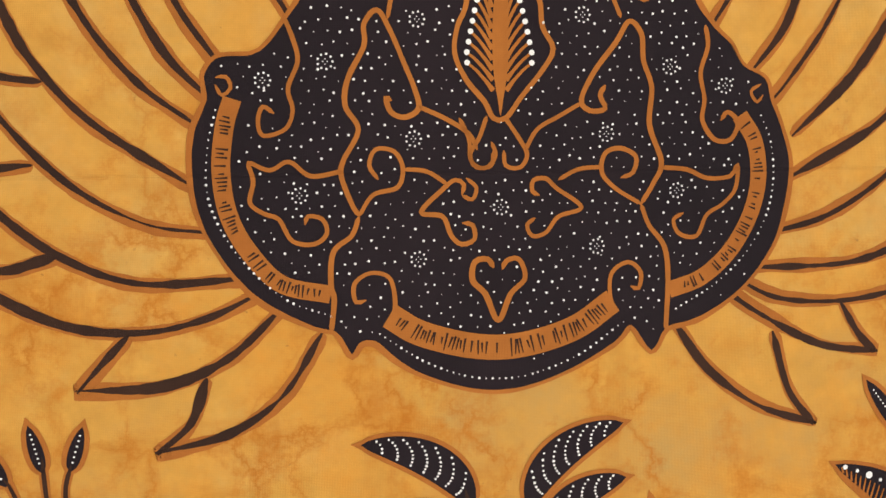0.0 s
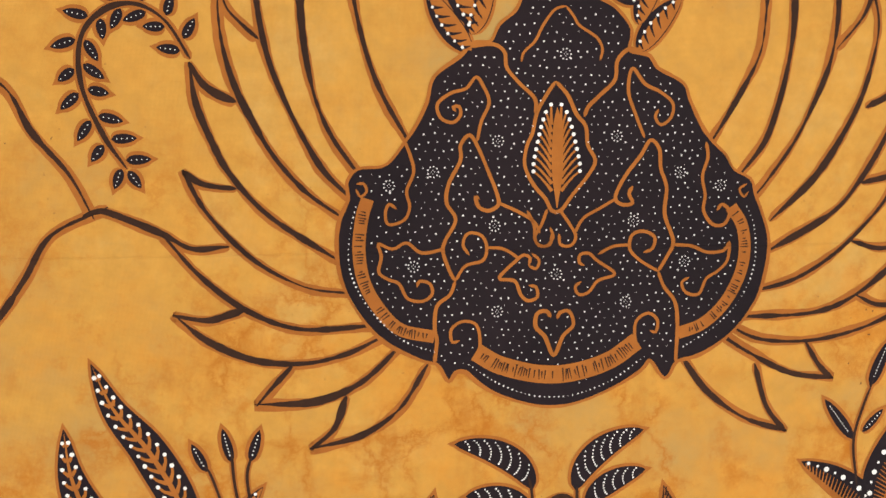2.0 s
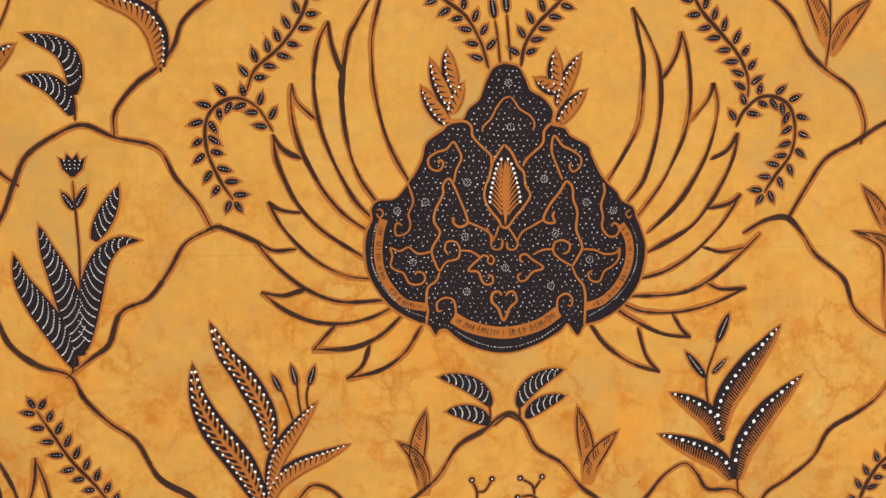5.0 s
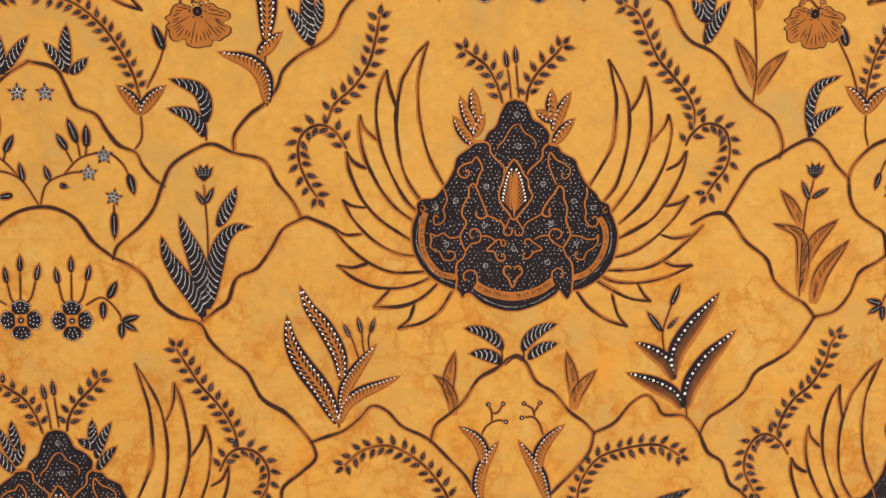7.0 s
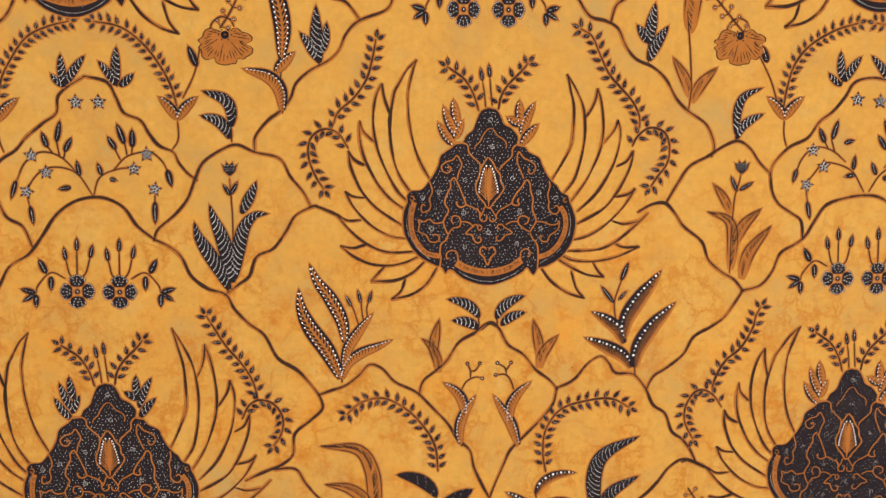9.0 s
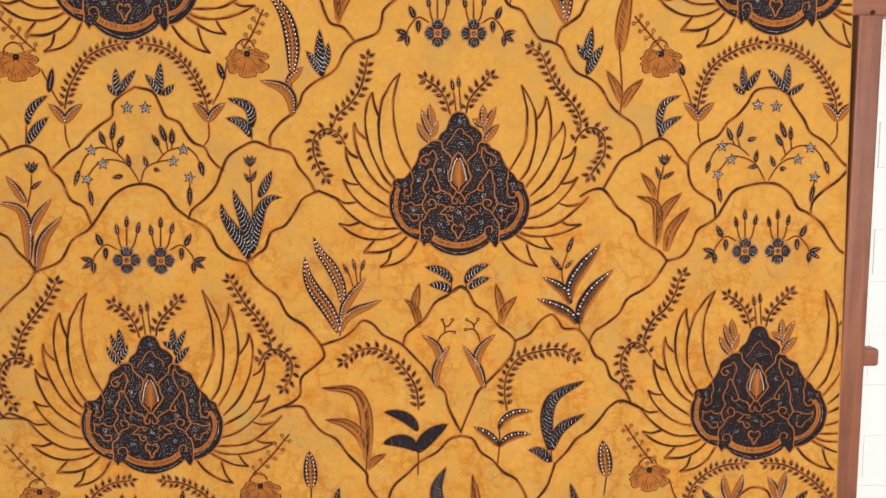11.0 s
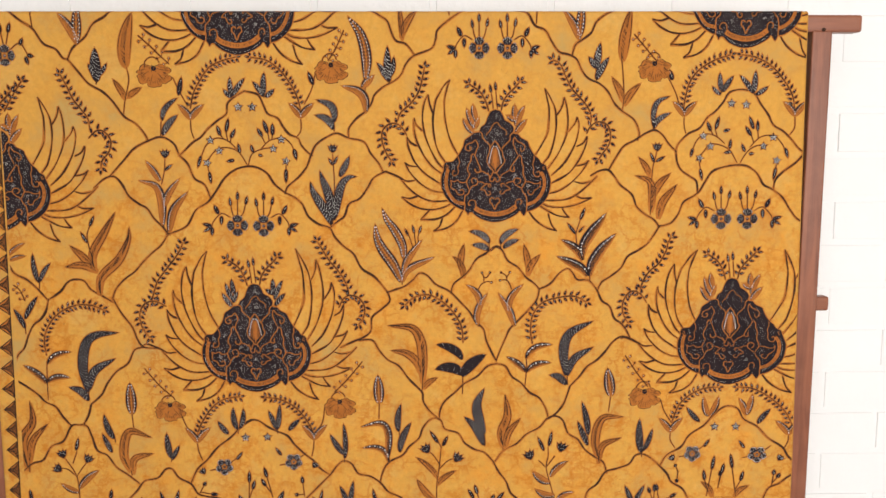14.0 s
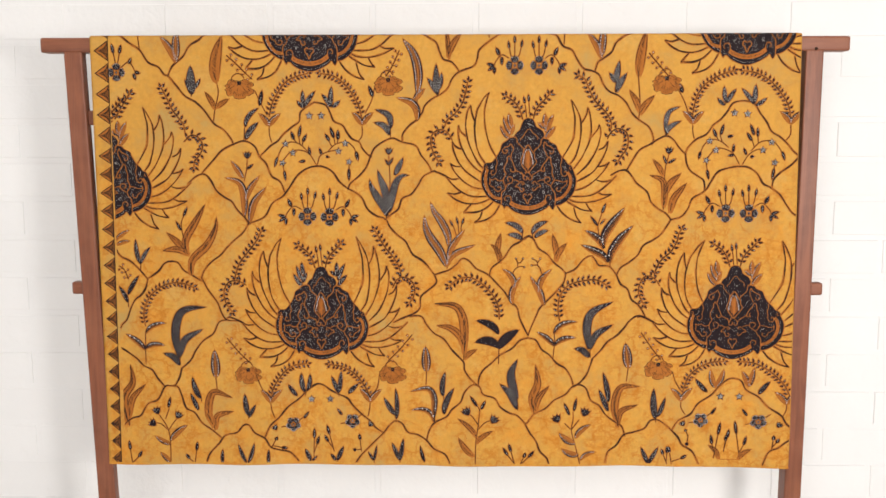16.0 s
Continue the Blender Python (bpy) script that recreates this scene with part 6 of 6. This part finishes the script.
stem([(796.4, 39.8), (801.4, 34.1), (804.6, 21.4)])
pod(804.6, 22.3, 806.7, 10.3, 5.6)
stem([(802.9, 39.9), (816, 34.3), (827.5, 45.5), (829.4, 52.9)])
pod(819.8, 35.3, 826.2, 22.4, 8.1)
pod(816.1, 37.1, 816.2, 50.1, 7.1)
pod(829.4, 52, 842.5, 48.3, 7.1)
pod(830.4, 52.9, 840.8, 59.4, 6.1)
pod(829.4, 52.9, 829.6, 65, 7.1)
flower(793.7, 50.9, 14.5, 4, 0.00)
finish("flower_sprig")
begin()
stem([(1125.4, 298.5), (1120.7, 293.6), (1117.3, 280.4)])
pod(1117.3, 281.4, 1114.9, 268.3, 5.6)
stem([(1127.9, 298.5), (1127.5, 287.7), (1127, 271.4)])
pod(1127, 272.4, 1126.5, 259.3, 5.6)
stem([(1130.9, 298.5), (1136.1, 292.3), (1139.2, 278.4)])
pod(1139.2, 279.4, 1141.1, 266.4, 5.6)
stem([(1117.9, 298.5), (1103.7, 292.5), (1092.1, 304.6), (1090.3, 312.7)])
pod(1099.7, 293.5, 1092.3, 279.4, 8.1)
pod(1103.8, 295.5, 1104.3, 309.6, 7.1)
pod(1090.3, 311.7, 1076.1, 307.6, 7.1)
pod(1089.3, 312.7, 1078.5, 319.7, 6.1)
pod(1090.3, 312.7, 1090.8, 325.8, 7.1)
flower(1128.3, 310.6, 15.3, 4, 0.00)
finish("flower_sprig")
begin()
stem([(1166.4, 298.5), (1161.7, 293.6), (1158.2, 280.4)])
pod(1158.3, 281.4, 1155.8, 268.4, 5.6)
stem([(1168.9, 298.5), (1168.5, 287.7), (1167.9, 271.4)])
pod(1167.9, 272.4, 1167.4, 259.4, 5.6)
stem([(1171.9, 298.5), (1177.1, 292.3), (1180.1, 278.4)])
pod(1180.2, 279.4, 1182, 266.4, 5.6)
stem([(1178.9, 298.5), (1192.7, 292.5), (1205.1, 304.6), (1207.5, 312.7)])
pod(1196.7, 293.5, 1203.1, 279.4, 8.1)
pod(1192.8, 295.5, 1193.3, 309.6, 7.1)
pod(1207.4, 311.7, 1221.2, 307.6, 7.1)
pod(1208.5, 312.7, 1219.7, 319.7, 6.1)
pod(1207.5, 312.7, 1208, 325.8, 7.1)
flower(1169.4, 310.7, 15.3, 4, 0.00)
finish("flower_sprig")
begin()
stem([(44.8, 46.5), (40.7, 26.8)])
stem([(47.9, 46.5), (52.8, 26.8)])
pod(41.6, 29.7, 38.3, 14, 7.1)
pod(51.6, 29.8, 55.3, 16, 7.1)
stem([(51.6, 53.4), (68.2, 43.6), (79.6, 59.4)])
pod(68, 46.5, 72.5, 36.7, 7.1)
pod(77.6, 59.4, 87.6, 61.4, 7.1)
pod(75.5, 61.4, 79, 73.2, 7.1)
flower(45.2, 60.3, 14.2, 4, 0.00)
finish("flower_sprig")
# the lowest row of small plants
begin()
stem([(115.7, 784.8), (116.4, 740), (113.2, 712.9), (100.3, 689.1), (93.3, 680.5)])
stem([(113.1, 715), (122, 702), (130.9, 691.1)])
stem([(112.1, 712.9), (99.8, 702.1), (86.2, 700)])
stem([(108.6, 693.4), (116.8, 671.8)])
leaf(116.4, 740, 89.4, 726, 0.1, 8.1, "beads")
leaf(117.6, 734.6, 148.3, 705.1, 0.1, 10.2, "beads")
leaf(115, 776, 97.7, 757.5, 0, 8.1, "beads")
tulip(93.4, 677.3, 8.1, -0.30)
tulip(133.2, 685.7, 8.1, 0.50)
tulip(85.1, 701.1, 8.1, -0.90)
pod(114.7, 671.8, 119.7, 651.3, 7.1)
finish("leaf_sprig")
begin()
stem([(683.4, 781.4), (684.3, 737), (688.4, 704.6), (691.5, 672.4)])
stem([(690.5, 704.6), (680.1, 688.6), (671.7, 680)])
stem([(688.4, 710), (700.9, 697.1), (711.3, 692.7)])
stem([(692.5, 675.6), (687.3, 665)])
leaf(684.3, 738.1, 714.5, 713.1, 0.1, 9.2, "brown")
leaf(682.3, 761.9, 653, 727.4, 0.1, 11.2, "brown")
leaf(686.4, 727.3, 651.9, 690.8, -0.1, 9.2, "brown")
tulip(667.5, 676.8, 9.2, -0.50)
tulip(717.5, 691.6, 9.2, 0.60)
pod(687.3, 667.1, 673.7, 646.9, 7.1)
pod(693.5, 672.4, 701.8, 655.3, 7.1)
finish("leaf_sprig")
begin()
stem([(877.8, 780.3), (867.8, 741.4), (860.1, 711.3), (862.9, 689.8), (862.6, 674.9)])
stem([(860.1, 709.2), (874.3, 689.8)])
stem([(859, 709.2), (846.4, 696.4)])
leaf(867.7, 734.9, 838.3, 715.7, 0.15, 11.2, "beads")
leaf(867.6, 726.3, 894.1, 700.4, 0.15, 9.2, "beads")
leaf(874.3, 755.4, 842.9, 745.9, 0.2, 10.2, "beads")
leaf(877.6, 768.4, 904.4, 752, 0.2, 7.1, "beads")
tulip(884.4, 676.9, 9.2, 0.30)
tulip(832.8, 688.9, 9.2, -0.40)
pod(856.5, 682.4, 845.8, 658.9, 7.1)
pod(863.7, 674.9, 868.5, 650.3, 7.1)
finish("leaf_sprig")
begin()
leaf(177.5, 653.2, 162.1, 613.6, 0.1, 11.2, "night")
leaf(171.5, 675.8, 157.8, 644.7, 0, 9.2, "night")
stem([(177.3, 659.7), (177.5, 653.2)])
finish("leaf_sprig")
begin()
leaf(264.8, 685.1, 258.6, 644.3, 0.05, 11.2, "night")
leaf(264.7, 688.3, 278, 664.6, 0, 8.1, "night")
stem([(264.6, 691.6), (264.8, 685.1)])
finish("leaf_sprig")
begin()
stem([(761, 673.2), (760, 656.7)])
blade([(760, 652.1), (752, 629.2), (748.4, 603.7), (759.7, 577.7)], 16, "night")
blade([(760.1, 670.4), (747.6, 642.8), (728.2, 623.5)], 13.5, "night", -1)
finish("leaf_sprig")
begin()
leaf(926.4, 657.5, 916.1, 602.4, -0.05, 11.2, "night")
leaf(926.8, 674.6, 909.5, 634.2, 0, 10.2, "night")
stem([(926.6, 663.9), (926.4, 657.5)])
finish("leaf_sprig")
begin()
leaf(1013.9, 689.1, 1009.3, 631.7, 0.05, 13.2, "night")
leaf(1015.8, 684.9, 1030.3, 648.6, -0.05, 9.2, "night")
stem([(1014, 695.6), (1013.9, 689.1)])
finish("leaf_sprig")
begin()
leaf(537.2, 691.4, 536.6, 633.6, -0.05, 9.2, "night")
leaf(537.2, 683.9, 515.6, 650.7, 0.05, 10.2, "night")
stem([(537.1, 697.8), (537.2, 691.4)])
finish("leaf_sprig")
begin()
leaf(624.9, 648.1, 628.1, 602.4, 0.1, 11.2, "night")
leaf(625.9, 682.4, 643.6, 633.1, 0.1, 12.2, "night")
stem([(624.9, 654.5), (624.9, 648.1)])
finish("leaf_sprig")
begin()
leaf(259.2, 775.2, 244.3, 740.4, 0.05, 8.1, "night")
leaf(261.3, 775.2, 273.9, 738.1, -0.05, 8.1, "night")
stem([(259, 781.7), (259.2, 775.2)])
finish("leaf_sprig")
begin()
leaf(543.9, 770.3, 529.5, 736.7, 0, 9.2, "night")
leaf(543.9, 770.3, 550.5, 729, 0, 9.2, "night")
stem([(543.9, 776.8), (543.9, 770.3)])
finish("leaf_sprig")
begin()
leaf(495.6, 770.6, 485.2, 754.3, 0, 6.1, "night")
leaf(495.6, 770.6, 501.1, 742.3, 0, 6.1, "night")
stem([(495.5, 777.1), (495.6, 770.6)])
finish("leaf_sprig")
begin()
leaf(1001.5, 773.1, 988.3, 742.9, 0, 9.2, "night")
leaf(1002.6, 773.1, 1019.4, 742.8, 0, 9.2, "night")
stem([(1001.7, 779.6), (1001.5, 773.1)])
finish("leaf_sprig")
begin()
leaf(378.6, 771.2, 368.5, 748.4, 0, 9.2, "night")
leaf(380.7, 771.2, 390.4, 761.4, 0, 5.1, "night")
stem([(378.5, 777.8), (378.6, 771.2)])
finish("leaf_sprig")
begin()
leaf(427.1, 770.9, 439.1, 743.7, 0, 9.2, "night")
leaf(425, 771, 415.8, 758, 0, 7.1, "night")
stem([(427, 777.5), (427.1, 770.9)])
finish("leaf_sprig")
begin()
leaf(370.7, 640.6, 364.1, 604.4, 0.1, 10.2, "night")
leaf(372.8, 638.5, 379.7, 606.5, -0.1, 9.2, "night")
stem([(370.6, 647.1), (370.7, 640.6)])
finish("leaf_sprig")
begin()
leaf(432.3, 642.5, 419.2, 610.6, 0, 9.2, "night")
leaf(433.4, 640.4, 437.1, 600.9, 0, 9.2, "night")
stem([(432.2, 648.9), (432.3, 642.5)])
finish("leaf_sprig")
begin()
leaf(213.6, 777.6, 214.4, 750.4, 0.05, 7.1, "night")
finish("leaf_sprig")
begin()
leaf(300.4, 777.1, 301, 749.9, 0.05, 7.1, "night")
finish("leaf_sprig")
begin()
leaf(590.1, 773.3, 581.8, 742.9, 0.05, 7.1, "night")
finish("leaf_sprig")
begin()
leaf(355.9, 647.1, 339.7, 625.8, 0.05, 9.2, "night")
finish("leaf_sprig")
begin()
leaf(450, 643.5, 468, 625.3, 0.05, 9.2, "night")
finish("leaf_sprig")
begin()
leaf(1107.1, 637.6, 1084.7, 613.4, 0.05, 9.2, "night")
finish("leaf_sprig")
begin()
leaf(1198.4, 641.5, 1215.9, 617.1, 0.05, 9.2, "night")
finish("leaf_sprig")
begin()
leaf(1121.1, 629.1, 1111.8, 596.4, 0.1, 9.2, "beads")
leaf(1122.1, 627, 1135.4, 596.3, -0.1, 9.2, "beads")
finish("leaf_sprig")
begin()
leaf(1179.4, 626.8, 1168.2, 599.4, -0.1, 9.2, "beads")
leaf(1180.5, 626.8, 1189.4, 593, -0.05, 9.2, "beads")
finish("leaf_sprig")
begin()
stem([(40.7, 706.7), (41.5, 689)])
blade([(39.7, 704.6), (33, 654.7), (50.5, 623.7), (48, 590.9)], 14, "brown")
blade([(41.3, 692.1), (49.1, 654.7), (73.5, 627.8)], 11, "brown")
finish("leaf_sprig")
begin()
stem([(200.9, 714.5), (199.7, 703.6)])
blade([(199.4, 709), (189.7, 678), (199.9, 641.9), (234, 651.4)], 13.5, "brown")
blade([(202.7, 712.7), (206.5, 686.4), (235.4, 677.7)], 10, "brown")
finish("leaf_sprig")
begin()
stem([(945.5, 703.5), (944.3, 691.4)])
blade([(945.4, 700.7), (938.4, 663.7), (949.3, 629.9), (982.2, 627.6)], 13.5, "brown")
blade([(943.7, 705.3), (950.3, 674.9), (979.4, 662.4)], 10, "brown")
finish("leaf_sprig")
begin()
stem([(790.2, 679.1), (790.1, 661.7)])
blade([(790.2, 675.4), (787.4, 649.7), (796.9, 622.5), (793.2, 588)], 13.5, "brown")
blade([(792, 677.3), (798.9, 649.9), (817.3, 627.3)], 10.5, "brown")
finish("leaf_sprig")
begin()
stem([(607.9, 698.3), (606, 684.8)])
blade([(605.9, 693.1), (608.1, 651.8), (596.2, 633.2), (565.1, 638.4)], 10.5, "comb", -1)
blade([(607.9, 697.3), (601, 679.7), (586, 672.4), (566.9, 673.5)], 8.5, "comb", -1)
finish("leaf_sprig")
begin()
stem([(205.2, 609.2), (207.4, 637)])
leaf(206.1, 613.5, 204.6, 562.4, 0, 16.3, "beads")
finish("leaf_sprig")
begin()
stem([(593.9, 598.2), (592.8, 626.9)])
leaf(593.9, 601.4, 592, 554.9, 0, 16.3, "beads")
finish("leaf_sprig")
begin()
stem([(962, 589.6), (958.6, 619.2)])
leaf(962.1, 593.8, 956, 547.5, 0, 17.3, "beads")
finish("leaf_sprig")
begin()
stem([(324.2, 706.4), (347.4, 700.9), (368.7, 685.7)])
flower(347.4, 700.9, 13.2, 5, 0.30)
tulip(313.7, 707.5, 6.1, -0.60)
pod(366.6, 690, 376.3, 677.1, 6.1)
finish("flower_sprig")
begin()
stem([(433.5, 700.5), (456.6, 695), (477.7, 679.8)])
flower(456.6, 695, 13.2, 5, 0.30)
tulip(490, 701.3, 6.1, 0.60)
pod(437.9, 684.3, 428.7, 671.5, 6.1)
finish("flower_sprig")
begin()
stem([(1073.9, 696.3), (1096.4, 690.9), (1116.5, 675.9)])
flower(1096.4, 690.9, 13.2, 5, 0.30)
tulip(1063.7, 697.5, 6.1, -0.60)
pod(1114.6, 680.1, 1123.5, 667.3, 6.1)
finish("flower_sprig")
begin()
stem([(1177, 698), (1199.4, 692.5), (1219.4, 677.5)])
flower(1199.4, 692.5, 13.2, 5, 0.30)
tulip(1232.6, 698.8, 6.1, 0.60)
pod(1180.5, 682, 1170.8, 669.2, 6.1)
finish("flower_sprig")
begin()
stem([(384.1, 763.6), (385.5, 725.6)])
pod(385.4, 728.3, 386.1, 709.3, 7.1)
stem([(384.4, 755.4), (390.7, 738.1)])
pod(390.2, 740.1, 394.3, 724.4, 7.1)
finish("bud_sprig")
begin()
stem([(422.1, 754.7), (413.2, 718.3)])
pod(413.8, 720.9, 409.3, 702.8, 7.1)
stem([(420.2, 746.9), (410.9, 733.6)])
pod(411.7, 735.2, 404.8, 722.2, 7.1)
finish("bud_sprig")
begin()
stem([(1121.6, 763.8), (1129.3, 715.5)])
pod(1128.8, 719, 1132.6, 695, 7.1)
stem([(1123.2, 753.4), (1117.9, 734.4)])
pod(1118.2, 736.6, 1115.9, 718.6, 7.1)
finish("bud_sprig")
begin()
stem([(1169.2, 763.5), (1161.5, 713.1)])
pod(1162.1, 716.7, 1158.3, 691.7, 7.1)
stem([(1167.5, 752.7), (1176.2, 735.5)])
pod(1175.6, 737.6, 1179.9, 720.4, 7.1)
finish("bud_sprig")
begin()
stem([(44.5, 785.2), (40.8, 750)])
pod(41, 752.5, 39.2, 735, 7.1)
stem([(43.7, 777.6), (56.4, 765.2)])
pod(55.5, 766.7, 62.8, 754.4, 7.1)
finish("bud_sprig")
begin()
stem([(160.3, 784.5), (165.2, 750.8)])
pod(164.9, 753.2, 167.3, 736.5, 7.1)
stem([(161.4, 777.3), (150.6, 768.2)])
pod(151.3, 769.5, 145.3, 759.4, 7.1)
finish("bud_sprig")
begin()
stem([(757.7, 781), (748.7, 749.9)])
pod(749.4, 752.2, 744.9, 736.7, 7.1)
stem([(755.8, 774.3), (742.6, 757.1)])
pod(743.8, 759, 734.5, 744.3, 7.1)
finish("bud_sprig")
begin()
stem([(764, 781), (772.6, 761.2)])
pod(772, 762.6, 776.3, 752.7, 7.1)
stem([(765.9, 776.7), (782.2, 760.4)])
pod(780.8, 762, 791.9, 749.4, 7.1)
finish("bud_sprig")
begin()
stem([(1036.9, 775), (1029.1, 754.7)])
pod(1029.6, 756.1, 1025.7, 746, 7.1)
stem([(1035.2, 770.7), (1036.3, 752.6)])
pod(1036.3, 754.3, 1035.9, 740.5, 7.1)
finish("bud_sprig")
begin()
stem([(1045.2, 775), (1040.9, 750.8)])
pod(1041.2, 752.6, 1039, 740.5, 7.1)
stem([(1044.3, 769.8), (1063.1, 763.7)])
pod(1061.7, 764.5, 1072.7, 757.6, 7.1)
finish("bud_sprig")
begin()
stem([(472.6, 754.4), (470, 730.1)])
pod(470.2, 731.8, 468.9, 719.7, 7.1)
stem([(472.1, 749.2), (462.4, 750.9)])
pod(463.2, 751.2, 456.9, 749, 7.1)
finish("bud_sprig")
begin()
stem([(306.5, 744.4), (314.2, 730.7)])
pod(313.6, 731.7, 317.5, 724.8, 7.1)
stem([(308.1, 741.5), (325.6, 745.7)])
pod(324.1, 745.6, 335.9, 746.4, 7.1)
finish("bud_sprig")
begin()
stem([(1222.1, 744.9), (1224.2, 726.1)])
pod(1224.1, 727.4, 1225.1, 718.1, 7.1)
stem([(1222.6, 740.9), (1229.6, 731.6)])
pod(1229, 732.6, 1233.6, 724.4, 7.1)
finish("bud_sprig")
begin()
stem([(1074.6, 718.8), (1072.9, 733.9)])
pod(1073, 732.8, 1072.2, 740.3, 7.1)
stem([(1074.3, 722), (1070.4, 711.9)])
pod(1070.7, 712.4, 1068.1, 708.1, 7.1)
finish("bud_sprig")
begin()
stem([(1139.7, 750.7), (1142.6, 728.1)])
pod(1142.4, 729.7, 1143.8, 718.5, 7.1)
stem([(1140.3, 745.9), (1145.5, 722.8)])
pod(1145, 724.9, 1148.5, 707.7, 7.1)
finish("bud_sprig")

# brown leaves at the foot of the last bud sprigs
begin()
blade([(1131.9, 764.8), (1125.4, 749.2), (1113, 738.8)], 8, "brown", -1)
blade([(1166, 764.8), (1175.5, 752.2), (1189.3, 744.9)], 8, "brown")
finish("leaf_sprig")

# ---- the pointed border along the end of the cloth ----
v = 25.0 - 36.5 * 2
while v < 800:
    base, tip = 31.4 - 8.5 * max(v, 0) / 779, 6.0 + 0.5 * math.sin(v)
    half = 17.0 if v < 190 else 15.2
    begin()
    ink.fill([(base, v - half), (base, v + half), (tip, v)], E, 1)
    ink.fill([(base - 1.0, v - half * 0.83), (base - 1.0, v + half * 0.83), (tip + 3.2, v)], B, 2)
    for j in range(13):
        w = v - half * 0.75 + half * 1.5 * j / 12
        ink.ribbon([Vector((base - 1, w)), Vector((base - 1 - 17 * (1 - abs(w - v) / half), v + (w - v) * 0.35))], [1.25, 0.7], E, 3)
    ink.lay("border_triangle", "hatched dark brown triangle", left=2.0)
    v += 36.5 if v < 175 else 33.0
begin()
ink.stroke([(32.0, -200), (32.0, 0), (23.2, 790)], 1.3, E, 3)
ink.lay("border_line", left=2.0)

# ---- the foam bricks of the wall ----
BRICK_W, BRICK_H, JOINT = 0.205, 0.0788, 0.005


def brick_mesh(w):
    bm = bmesh.new()
    bmesh.ops.create_cube(bm, size=1)
    for v in bm.verts:
        front = v.co.y < 0
        inset = 0.004 if front else 0.0
        v.co = Vector((v.co.x * (w - JOINT - 2 * inset), v.co.y * 0.012, v.co.z * (BRICK_H - JOINT - 2 * inset)))
    data = bpy.data.meshes.new("brick")
    bm.to_mesh(data)
    bm.free()
    data.materials.append(FOAM)
    return data


brick_data = brick_mesh(BRICK_W)
wall = bpy.data.objects["wall_north"]
rest = bmesh.new()
for row in range(1, 35):
    z = 0.0556 + BRICK_H * (row - 0.5)
    for col in range(24):
        x = 1.4034 + BRICK_W * (col - 14 + (0.0 if row % 2 else 0.5))
        if not -1.49 < x < 2.79 or z > 2.64:
            continue
        y = WALL_Y + 0.0055 + random.uniform(-0.0007, 0.0007)
        if -0.55 < x < 1.8 and 0.25 < z < 1.75:
            ob = new("brick", brick_data)
            ob.parent = wall
            ob.location = (x, y, z)
        else:
            made = bmesh.ops.create_cube(rest, size=1)["verts"]
            for v in made:
                inset = 0.004 if v.co.y < 0 else 0.0
                v.co = Vector((x + v.co.x * (BRICK_W - JOINT - 2 * inset), y + v.co.y * 0.012, z + v.co.z * (BRICK_H - JOINT - 2 * inset)))
tagged(part("bricks", rest, FOAM, wall), "white embossed foam bricks", "", "", "stuff")
